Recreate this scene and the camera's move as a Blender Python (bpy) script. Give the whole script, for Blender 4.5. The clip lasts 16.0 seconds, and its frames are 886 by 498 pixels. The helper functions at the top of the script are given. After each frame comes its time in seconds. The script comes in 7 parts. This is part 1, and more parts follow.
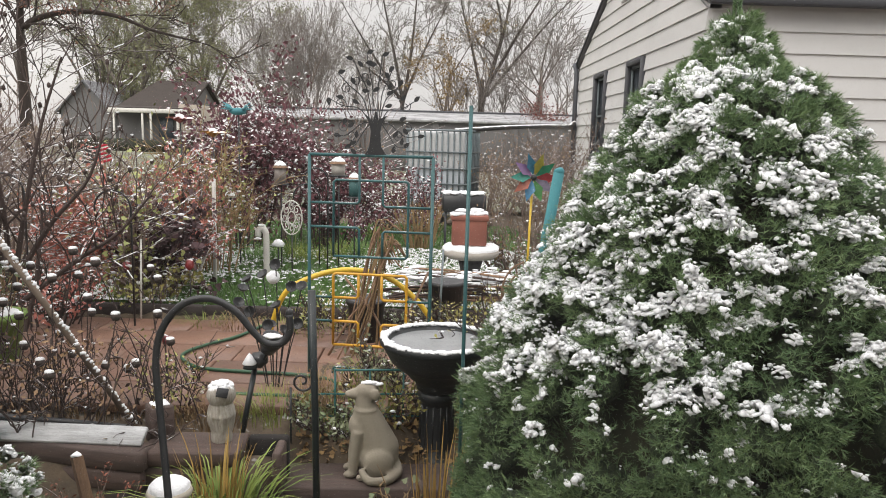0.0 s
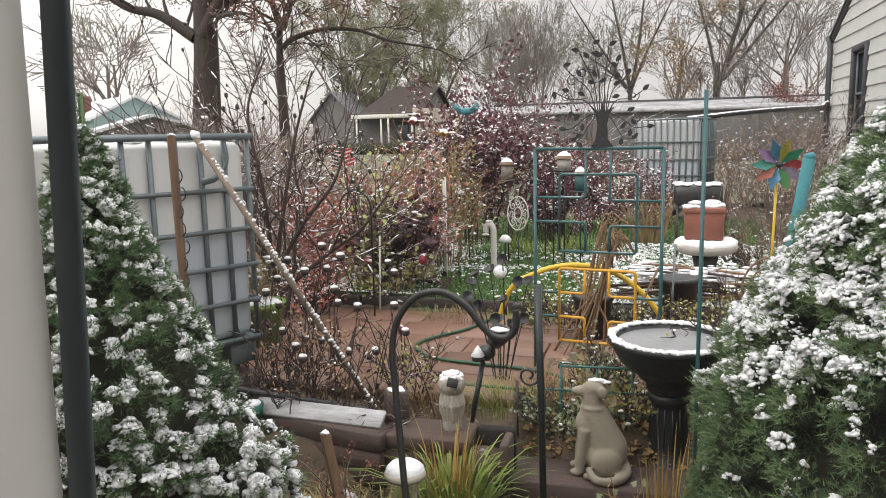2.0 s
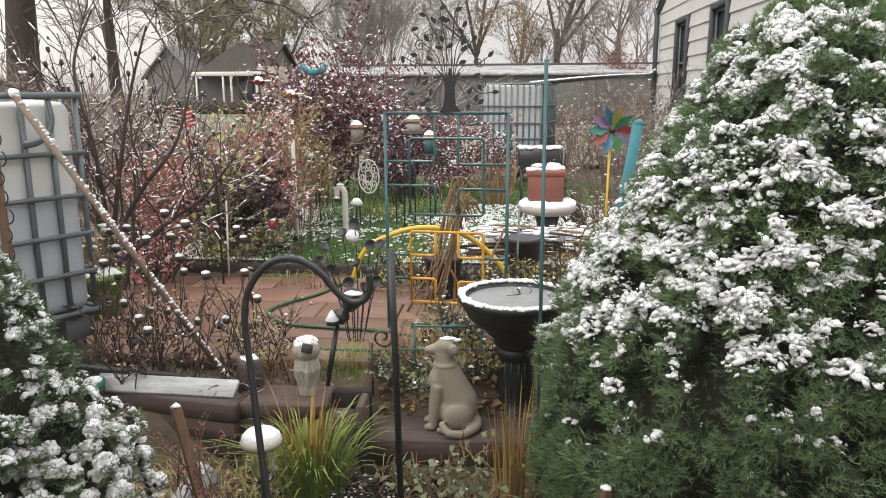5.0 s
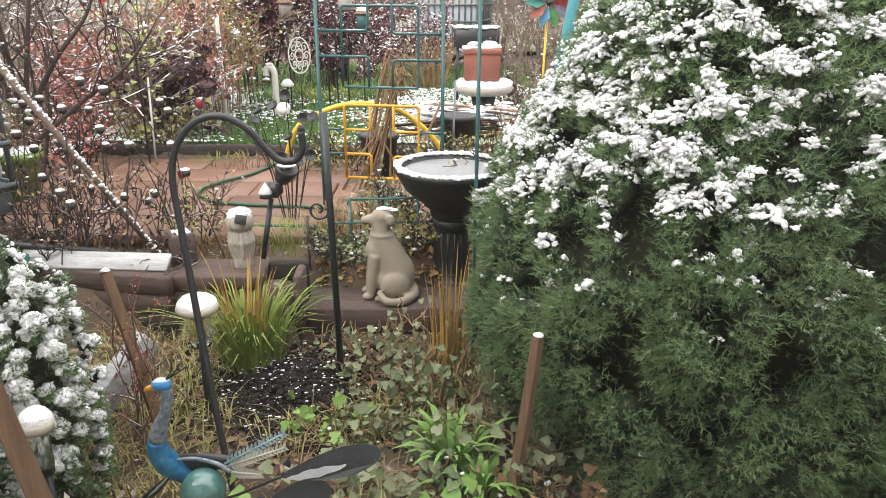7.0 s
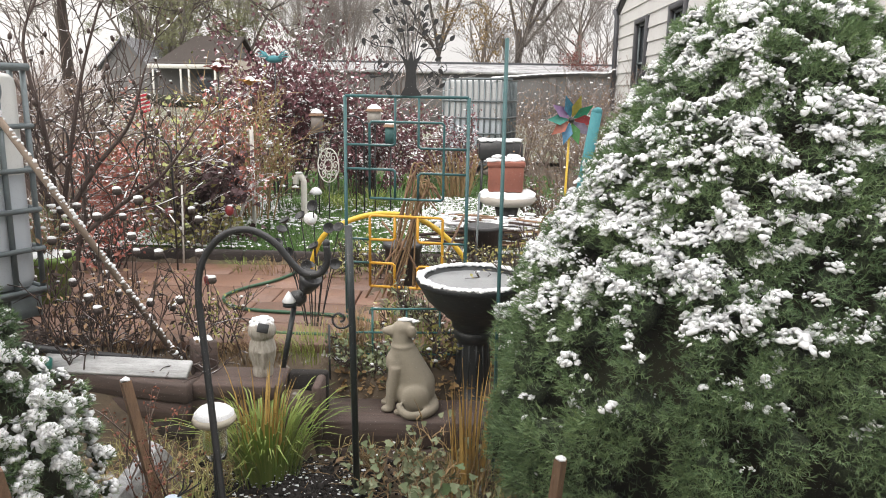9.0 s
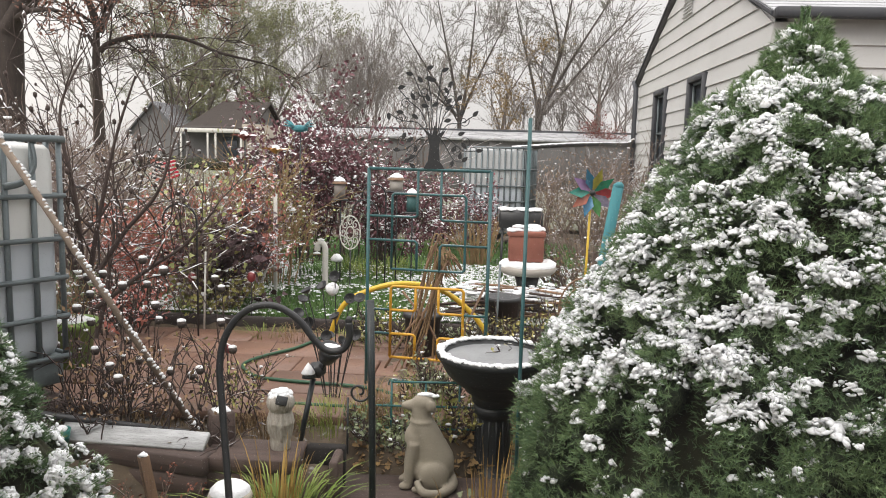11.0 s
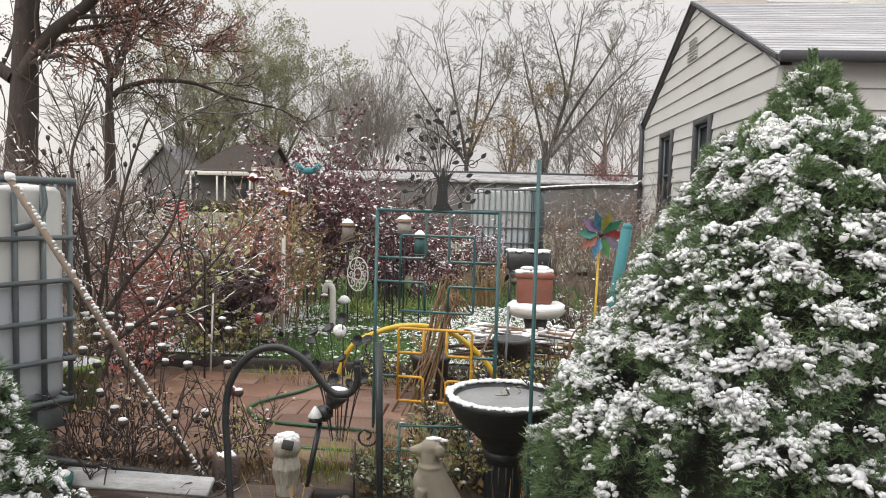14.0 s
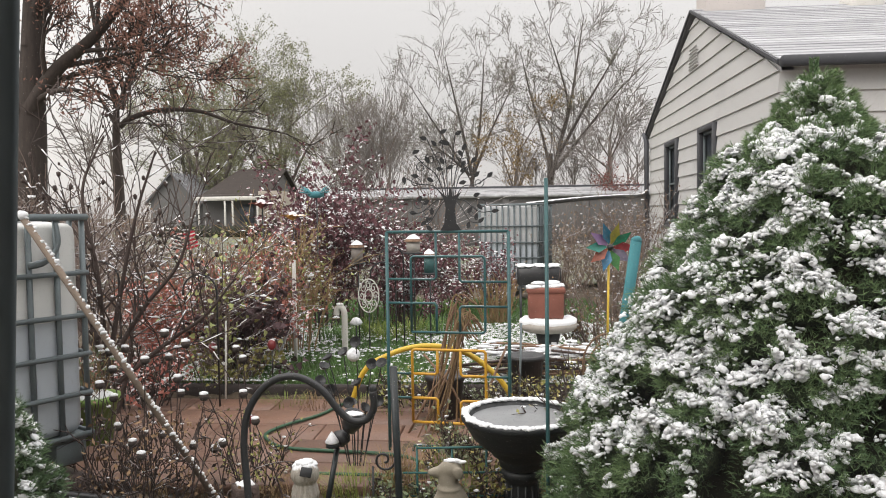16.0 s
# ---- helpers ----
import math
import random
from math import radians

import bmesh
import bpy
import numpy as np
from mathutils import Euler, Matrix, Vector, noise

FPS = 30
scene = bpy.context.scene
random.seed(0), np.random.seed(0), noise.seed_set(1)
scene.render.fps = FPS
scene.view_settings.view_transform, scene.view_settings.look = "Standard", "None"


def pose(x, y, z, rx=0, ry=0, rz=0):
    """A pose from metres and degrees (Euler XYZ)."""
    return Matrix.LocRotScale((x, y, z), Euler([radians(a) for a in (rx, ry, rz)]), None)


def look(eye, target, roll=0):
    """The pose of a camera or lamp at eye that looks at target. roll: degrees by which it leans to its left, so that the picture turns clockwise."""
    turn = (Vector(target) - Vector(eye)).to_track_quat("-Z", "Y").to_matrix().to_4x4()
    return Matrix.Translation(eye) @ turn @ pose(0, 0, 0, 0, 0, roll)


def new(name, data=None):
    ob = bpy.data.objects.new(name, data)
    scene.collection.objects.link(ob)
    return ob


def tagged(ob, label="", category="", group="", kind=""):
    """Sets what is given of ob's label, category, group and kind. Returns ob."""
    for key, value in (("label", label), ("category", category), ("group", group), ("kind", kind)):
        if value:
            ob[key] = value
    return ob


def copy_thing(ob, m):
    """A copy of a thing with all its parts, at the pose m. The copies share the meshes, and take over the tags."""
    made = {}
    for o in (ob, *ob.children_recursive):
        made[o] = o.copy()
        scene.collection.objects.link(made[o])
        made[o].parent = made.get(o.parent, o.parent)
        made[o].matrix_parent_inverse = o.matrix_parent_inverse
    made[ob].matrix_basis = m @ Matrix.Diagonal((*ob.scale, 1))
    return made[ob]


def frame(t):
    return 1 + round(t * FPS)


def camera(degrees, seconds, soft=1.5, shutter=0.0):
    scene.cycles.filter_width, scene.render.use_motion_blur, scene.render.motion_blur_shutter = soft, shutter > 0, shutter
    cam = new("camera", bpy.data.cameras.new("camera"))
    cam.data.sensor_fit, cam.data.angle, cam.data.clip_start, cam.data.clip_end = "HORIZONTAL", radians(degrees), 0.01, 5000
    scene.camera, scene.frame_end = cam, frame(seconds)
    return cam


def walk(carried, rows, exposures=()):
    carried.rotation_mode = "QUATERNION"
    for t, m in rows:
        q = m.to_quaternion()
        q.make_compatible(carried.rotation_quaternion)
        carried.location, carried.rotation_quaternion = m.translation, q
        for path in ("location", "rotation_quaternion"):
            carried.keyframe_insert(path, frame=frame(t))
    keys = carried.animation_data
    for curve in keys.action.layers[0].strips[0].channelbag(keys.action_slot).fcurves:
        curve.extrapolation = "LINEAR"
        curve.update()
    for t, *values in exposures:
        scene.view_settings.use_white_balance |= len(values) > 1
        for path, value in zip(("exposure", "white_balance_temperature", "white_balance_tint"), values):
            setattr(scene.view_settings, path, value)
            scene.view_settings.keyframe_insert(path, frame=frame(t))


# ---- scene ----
cam = camera(62.1, 16.0, soft=1.0)
PATH = [
    (0, (0.024, 0.132, 1.247), (0.051, 2.11, 0.95), 1.6),
    (0.5, (0.037, 0.13, 1.251), (-0.133, 2.1, 0.953), -0.3),
    (1, (0.028, 0.148, 1.248), (-0.324, 2.094, 0.951), -0.8),
    (1.5, (0.027, 0.145, 1.241), (-0.464, 2.059, 0.927), -1.1),
    (2, (0.022, 0.151, 1.242), (-0.552, 2.042, 0.931), -1.3),
    (2.5, (0.030, 0.141, 1.244), (-0.532, 2.037, 0.945), -0.9),
    (3, (0.027, 0.145, 1.245), (-0.447, 2.069, 0.974), -0.2),
    (3.5, (0.018, 0.142, 1.263), (-0.358, 2.102, 1.123), 0.8),
    (4, (0.023, 0.148, 1.28), (-0.288, 2.122, 1.208), 0.3),
    (4.5, (0.027, 0.13, 1.266), (-0.222, 2.098, 1.009), -0.2),
    (5, (0.025, 0.122, 1.257), (-0.153, 2.07, 0.839), -0.3),
    (7.5, (0.030, 0.103, 1.128), (0.034, 1.977, 0.431), 0.5),
    (8, (0.031, 0.105, 1.145), (0.019, 2.012, 0.544), 0.7),
    (8.5, (0.036, 0.109, 1.17), (-0.011, 2.048, 0.682), 0.9),
    (9, (0.031, 0.114, 1.175), (-0.039, 2.069, 0.757), 1.0),
    (9.5, (0.024, 0.115, 1.195), (-0.044, 2.078, 0.819), 1.2),
    (12, (0.015, 0.122, 1.223), (-0.145, 2.107, 1.035), 1.6),
    (12.5, (0.019, 0.121, 1.216), (-0.147, 2.106, 1.044), 1.4),
    (13, (0.017, 0.119, 1.217), (-0.155, 2.106, 1.062), 0.9),
    (13.5, (0.013, 0.125, 1.217), (-0.153, 2.114, 1.082), 0.8),
    (14, (0.008, 0.135, 1.218), (-0.140, 2.124, 1.08), 1.5),
    (14.5, (0.005, 0.126, 1.226), (-0.140, 2.116, 1.085), 1.9),
    (15, (0.013, 0.121, 1.225), (-0.141, 2.11, 1.094), 1.4),
    (15.5, (0.012, 0.12, 1.225), (-0.146, 2.11, 1.108), 0.5),
    (16, (0.003, 0.125, 1.241), (-0.169, 2.115, 1.146), -0.8),
]
walk(cam, [(t, look(eye, target, roll)) for t, eye, target, roll in PATH],
     exposures=[(0, 0.5), (3, 0.5), (4, 0.40), (5, 0.58), (7.5, 1.2), (8, 1.08), (8.5, 0.93), (9.5, 0.74), (12, 0.47), (16, 0.38)])

# ---- world and light: an overcast winter morning ----
world = bpy.data.worlds.new("overcast")
scene.world = world
world.use_nodes = True
wn, wl = world.node_tree.nodes, world.node_tree.links
sky = wn.new("ShaderNodeTexSky")
sky.sky_type, sky.sun_disc = "NISHITA", False
sky.sun_elevation, sky.sun_rotation = radians(24), radians(-50)
sky.air_density, sky.dust_density = 1.0, 3.0
grey = wn.new("ShaderNodeHueSaturation")
grey.inputs["Saturation"].default_value, grey.inputs["Value"].default_value = 0.22, 0.10
cloud = wn.new("ShaderNodeMix")
cloud.data_type = "RGBA"
cloud.inputs[0].default_value = 0.85
cloud.inputs[7].default_value = (0.499, 0.482, 0.472, 1)
wl.new(sky.outputs[0], grey.inputs["Color"])
wl.new(grey.outputs[0], cloud.inputs[6])
# an overcast sky is several times brighter overhead than at the horizon
wco, wxyz = wn.new("ShaderNodeTexCoord"), wn.new("ShaderNodeSeparateXYZ")
wl.new(wco.outputs["Generated"], wxyz.inputs[0])
wpow = wn.new("ShaderNodeMath")
wpow.operation, wpow.inputs[1].default_value = "POWER", 2.2
wpos = wn.new("ShaderNodeMath")
wpos.operation, wpos.inputs[1].default_value = "MAXIMUM", 0.0
wl.new(wxyz.outputs[2], wpos.inputs[0]), wl.new(wpos.outputs[0], wpow.inputs[0])
wrise = wn.new("ShaderNodeMath")
wrise.operation, wrise.inputs[1].default_value, wrise.inputs[2].default_value = "MULTIPLY_ADD", 3.8, 1.12
wl.new(wpow.outputs[0], wrise.inputs[0])
wl.new(cloud.outputs[2], wn["Background"].inputs[0])
# and a little dimmer towards the west
wside, wboth = wn.new("ShaderNodeMapRange"), wn.new("ShaderNodeMath")
wside.inputs[1].default_value, wside.inputs[2].default_value, wside.inputs[3].default_value, wside.inputs[4].default_value = -0.7, 0.3, 0.72, 1.04
wboth.operation = "MULTIPLY"
wl.new(wxyz.outputs[0], wside.inputs[0]), wl.new(wside.outputs[0], wboth.inputs[0])
wl.new(wrise.outputs[0], wboth.inputs[1]), wl.new(wboth.outputs[0], wn["Background"].inputs[1])

sun_data = bpy.data.lights.new("sun", "SUN")
sun_data.energy, sun_data.angle, sun_data.color = 1.4, radians(40), (1.0, 0.95, 0.88)
sun = new("sun", sun_data)
sun.matrix_world = look((-8, -4, 9), (0, 4, 0))


# ---- materials ----
def mat(name, a, b=None, scale=8.0, rough=0.8, bump=0.2, metal=0.0, fine=90.0, snow=0.0, spread=0.25, stretch=None, snow_at=0.45, spec=0.5):
    """A surface of two colours mixed at two scales, with relief; snow: how much of its upper side is dusted white."""
    m = bpy.data.materials.new(name)
    m.use_nodes = True
    n, l = m.node_tree.nodes, m.node_tree.links
    bs = n["Principled BSDF"]
    b = b or tuple(c * 0.7 for c in a)
    co = n.new("ShaderNodeTexCoord")
    src = co.outputs["Object"]
    if stretch:
        mp = n.new("ShaderNodeMapping")
        mp.inputs["Scale"].default_value = stretch
        l.new(src, mp.inputs[0])
        src = mp.outputs[0]
    n1, n2 = n.new("ShaderNodeTexNoise"), n.new("ShaderNodeTexNoise")
    n1.inputs["Scale"].default_value, n2.inputs["Scale"].default_value = scale, fine
    n1.inputs["Detail"].default_value, n2.inputs["Detail"].default_value = 5, 3
    l.new(src, n1.inputs["Vector"]), l.new(src, n2.inputs["Vector"])
    add = n.new("ShaderNodeMath")
    add.operation = "MULTIPLY_ADD"
    add.inputs[1].default_value = 0.45
    l.new(n2.outputs[0], add.inputs[0]), l.new(n1.outputs[0], add.inputs[2])
    rnd = n.new("ShaderNodeObjectInfo")
    isl = n.new("ShaderNodeNewGeometry")
    jit = n.new("ShaderNodeMath")
    jit.operation = "MULTIPLY_ADD"
    jit.inputs[1].default_value = spread
    l.new(isl.outputs["Random Per Island"], jit.inputs[0]), l.new(add.outputs[0], jit.inputs[2])
    jit2 = n.new("ShaderNodeMath")
    jit2.operation = "MULTIPLY_ADD"
    jit2.inputs[1].default_value = spread
    l.new(rnd.outputs["Random"], jit2.inputs[0]), l.new(jit.outputs[0], jit2.inputs[2])
    ramp = n.new("ShaderNodeMapRange")
    ramp.inputs[1].default_value, ramp.inputs[2].default_value = 0.5, 1.0 + spread
    l.new(jit2.outputs[0], ramp.inputs[0])
    mix = n.new("ShaderNodeMix")
    mix.data_type = "RGBA"
    mix.inputs[6].default_value, mix.inputs[7].default_value = (*a, 1), (*b, 1)
    l.new(ramp.outputs[0], mix.inputs[0])
    out, rgh = mix.outputs[2], None
    if snow:
        geo = n.new("ShaderNodeSeparateXYZ")
        l.new(isl.outputs["Normal"], geo.inputs[0])
        n3 = n.new("ShaderNodeTexNoise")
        n3.inputs["Scale"].default_value, n3.inputs["Detail"].default_value = max(scale, 12), 4
        l.new(co.outputs["Object"], n3.inputs["Vector"])
        s1 = n.new("ShaderNodeMath")
        s1.operation = "MULTIPLY_ADD"
        s1.inputs[1].default_value = 0.9
        l.new(n3.outputs[0], s1.inputs[0]), l.new(geo.outputs[2], s1.inputs[2])
        s2 = n.new("ShaderNodeMapRange")
        s2.inputs[1].default_value, s2.inputs[2].default_value = snow_at + 0.45, snow_at + 0.62
        s2.inputs[4].default_value = snow
        l.new(s1.outputs[0], s2.inputs[0])
        sm = n.new("ShaderNodeMix")
        sm.data_type = "RGBA"
        sm.inputs[7].default_value = (0.82, 0.83, 0.85, 1)
        l.new(s2.outputs[0], sm.inputs[0]), l.new(out, sm.inputs[6])
        out = sm.outputs[2]
    l.new(out, bs.inputs["Base Color"])
    bs.inputs["Roughness"].default_value, bs.inputs["Metallic"].default_value = rough, metal
    bs.inputs["Specular IOR Level"].default_value = spec
    if bump:
        bp = n.new("ShaderNodeBump")
        bp.inputs["Strength"].default_value, bp.inputs["Distance"].default_value = bump, 0.01
        l.new(add.outputs[0], bp.inputs["Height"]), l.new(bp.outputs[0], bs.inputs["Normal"])
    return m


def glass(name, colour, rough=0.05):
    m = bpy.data.materials.new(name)
    m.use_nodes = True
    bs = m.node_tree.nodes["Principled BSDF"]
    bs.inputs["Base Color"].default_value = (*colour, 1)
    bs.inputs["Transmission Weight"].default_value, bs.inputs["Roughness"].default_value = 1.0, rough
    return m


SNOW = mat("snow", (0.83, 0.84, 0.86), (0.78, 0.79, 0.81), 30, 0.75, 0.6, fine=140, spread=0.1)
NEEDLE = mat("spruce_needles", (0.235, 0.32, 0.125), (0.09, 0.16, 0.07), 3.5, 0.6, 0, spread=0.7)
# bough mass and core are coloured dark to read as shade between needles
SPRUCE_LUMP_SHADE = mat("spruce_mass_shade", (0.012, 0.02, 0.012), (0.07, 0.10, 0.042), 150, 0.9, 1.0, fine=420, spread=0.0)
SPRUCE_CORE_SHADE = mat("spruce_inside_shade", (0.025, 0.04, 0.02), (0.035, 0.035, 0.018), 12, 0.95, 0.4)
SIDING = mat("siding", (0.575, 0.57, 0.565), (0.50, 0.497, 0.493), 1.5, 0.6, 0.05, fine=40, spread=0.04)
TRIM = mat("dark_trim", (0.05, 0.053, 0.062), (0.035, 0.036, 0.043), 6, 0.55, 0.1)
SHINGLE = mat("shingles", (0.20, 0.20, 0.21), (0.14, 0.14, 0.15), 5, 0.9, 0.4, snow=0.95, snow_at=0.70, fine=30)
ROOF_SNOW = mat("thin_snow_on_shingles", (0.60, 0.61, 0.63), (0.30, 0.30, 0.32), 2.2, 0.85, 0.4, fine=26, spread=0.35, stretch=(0.7, 4, 4))
SHINGLE_BROWN = mat("brown_shingles", (0.050, 0.038, 0.032), (0.035, 0.027, 0.023), 3, 0.9, 0.3)
LITTER = mat("litter", (0.15, 0.11, 0.07), (0.055, 0.042, 0.03), 7, 0.95, 0.9, snow=0.85, snow_at=1.09, fine=45)
FARGRASS = mat("far_grass", (0.14, 0.125, 0.06), (0.075, 0.085, 0.035), 0.7, 0.95, 0.3, snow=0.5, snow_at=1.0)
LAWN = mat("lawn_soil", (0.035, 0.075, 0.02), (0.05, 0.06, 0.025), 4, 0.95, 0.6, snow=0.8, snow_at=1.04)
GRASS = mat("grass", (0.075, 0.185, 0.040), (0.12, 0.20, 0.055), 3, 0.7, 0, spread=0.5)
PAVER = mat("paver", (0.29, 0.157, 0.104), (0.155, 0.090, 0.066), 2.6, 0.5, 0.4, fine=45, spread=0.35)
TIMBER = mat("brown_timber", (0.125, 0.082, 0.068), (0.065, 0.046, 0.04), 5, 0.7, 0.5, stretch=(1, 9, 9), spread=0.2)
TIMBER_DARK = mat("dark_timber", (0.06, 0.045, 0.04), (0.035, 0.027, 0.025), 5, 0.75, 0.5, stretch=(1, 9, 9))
WHITEBOARD = mat("white_painted_board", (0.60, 0.61, 0.62), (0.25, 0.25, 0.25), 9, 0.7, 0.5, stretch=(1, 5, 5), fine=45)
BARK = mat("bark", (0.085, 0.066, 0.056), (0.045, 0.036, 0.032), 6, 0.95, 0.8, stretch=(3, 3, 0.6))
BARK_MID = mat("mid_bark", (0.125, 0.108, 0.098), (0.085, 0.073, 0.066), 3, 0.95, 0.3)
# far bark and twigs are paler: haze of distance put into their colour
BARK_HAZED = mat("hazed_bark", (0.22, 0.19, 0.17), (0.15, 0.125, 0.11), 3, 0.95, 0.3)
TWIG = mat("twig", (0.26, 0.20, 0.165), (0.15, 0.11, 0.095), 8, 0.9, 0, snow=0.85, snow_at=0.62)
TWIG_HAZED = mat("hazed_twig", (0.26, 0.235, 0.215), (0.18, 0.16, 0.147), 3, 0.9, 0)
TWIG_DARK = mat("dark_twig", (0.085, 0.06, 0.052), (0.05, 0.036, 0.032), 8, 0.9, 0.2, snow=0.6, snow_at=0.88)
TOTE_WET = mat("tote_plastic_wet", (0.54, 0.58, 0.62), (0.44, 0.48, 0.53), 1.6, 0.4, 0.1, fine=12)
STRAW = mat("straw", (0.36, 0.25, 0.12), (0.20, 0.13, 0.07), 8, 0.85, 0)
METAL_GREEN = mat("teal_metal", (0.035, 0.12, 0.125), (0.025, 0.085, 0.09), 20, 0.45, 0.2, metal=0.0, snow=0.7, snow_at=0.9)
METAL_DARK = mat("dark_green_metal", (0.022, 0.032, 0.034), (0.014, 0.018, 0.02), 20, 0.4, 0.15)
METAL_BLACK = mat("black_metal", (0.016, 0.018, 0.02), (0.028, 0.028, 0.03), 18, 0.42, 0.2)
YELLOW = mat("yellow_metal", (0.66, 0.36, 0.03), (0.5, 0.25, 0.02), 14, 0.45, 0.1)
YELLOW_PIPE = mat("yellow_plastic", (0.72, 0.50, 0.05), (0.55, 0.36, 0.03), 8, 0.4, 0.1)
BATH = mat("bath_resin", (0.018, 0.021, 0.023), (0.011, 0.013, 0.014), 8, 0.5, 0.35)
STATUE = mat("tan_stone", (0.335, 0.30, 0.235), (0.24, 0.21, 0.165), 9, 0.85, 0.35, fine=140)
OWL = mat("owl_stone", (0.58, 0.55, 0.49), (0.30, 0.27, 0.23), 22, 0.85, 0.7, snow=1.0, snow_at=0.55, stretch=(4, 4, 0.7))
TOTE = mat("tote_plastic", (0.72, 0.72, 0.70), (0.60, 0.61, 0.60), 1.6, 0.45, 0.1, fine=12)
CAGE = mat("tote_cage", (0.20, 0.24, 0.25), (0.13, 0.155, 0.165), 12, 0.5, 0.2, metal=0.3, snow=0.5, snow_at=0.9)
PVC = mat("white_plastic", (0.74, 0.73, 0.70), (0.58, 0.56, 0.52), 8, 0.5, 0.1)
STAKE = mat("weathered_stake", (0.38, 0.235, 0.14), (0.17, 0.105, 0.07), 7, 0.8, 0.8, stretch=(9, 9, 0.8), spread=0.3)
TERRACOTTA = mat("terracotta", (0.29, 0.105, 0.072), (0.19, 0.07, 0.05), 7, 0.8, 0.3)
TEALWOOD = mat("teal_painted_wood", (0.05, 0.27, 0.30), (0.04, 0.18, 0.21), 7, 0.65, 0.3, stretch=(5, 5, 1))
GREYWALL = mat("grey_block_wall", (0.17, 0.165, 0.165), (0.125, 0.12, 0.12), 1.0, 0.85, 0.1, fine=14)
BEIGE = mat("beige_wall", (0.42, 0.37, 0.30), (0.35, 0.31, 0.26), 1, 0.8, 0.1, fine=9)
JAMB = mat("cream_paint", (0.80, 0.78, 0.74), (0.74, 0.72, 0.68), 3, 0.5, 0.05)
WINDOWPANE = mat("dark_pane", (0.10, 0.115, 0.135), (0.075, 0.088, 0.105), 2, 0.10, 0, spec=0.6)


# ---- mesh helpers ----
rng = np.random.default_rng(7)


def ico(n):
    bm = bmesh.new()
    bmesh.ops.create_icosphere(bm, subdivisions=n, radius=1)
    v, f = np.array([x.co[:] for x in bm.verts]), np.array([[x.index for x in y.verts] for y in bm.faces])
    bm.free()
    return v, f


ICO1, ICO2, ICO3 = ico(2), ico(3), ico(4)
ICO0 = ico(1)
OCTA = (np.array([(1, 0, 0), (0, 1, 0), (-1, 0, 0), (0, -1, 0), (0, 0, 1), (0, 0, -1)], float), np.array([(0, 1, 4), (1, 2, 4), (2, 3, 4), (3, 0, 4), (1, 0, 5), (2, 1, 5), (3, 2, 5), (0, 3, 5)]))


def soft_box():
    bm = bmesh.new()
    bmesh.ops.create_cube(bm, size=2)
    bmesh.ops.bevel(bm, geom=bm.edges[:], offset=0.1, segments=1, affect="EDGES")
    v, f = np.array([x.co[:] for x in bm.verts]), [[x.index for x in y.verts] for y in bm.faces]
    bm.free()
    return np.sign(v), np.abs(v) < 0.95, f


BOX_SIGN, BOX_IN, BOX_FACES = soft_box()


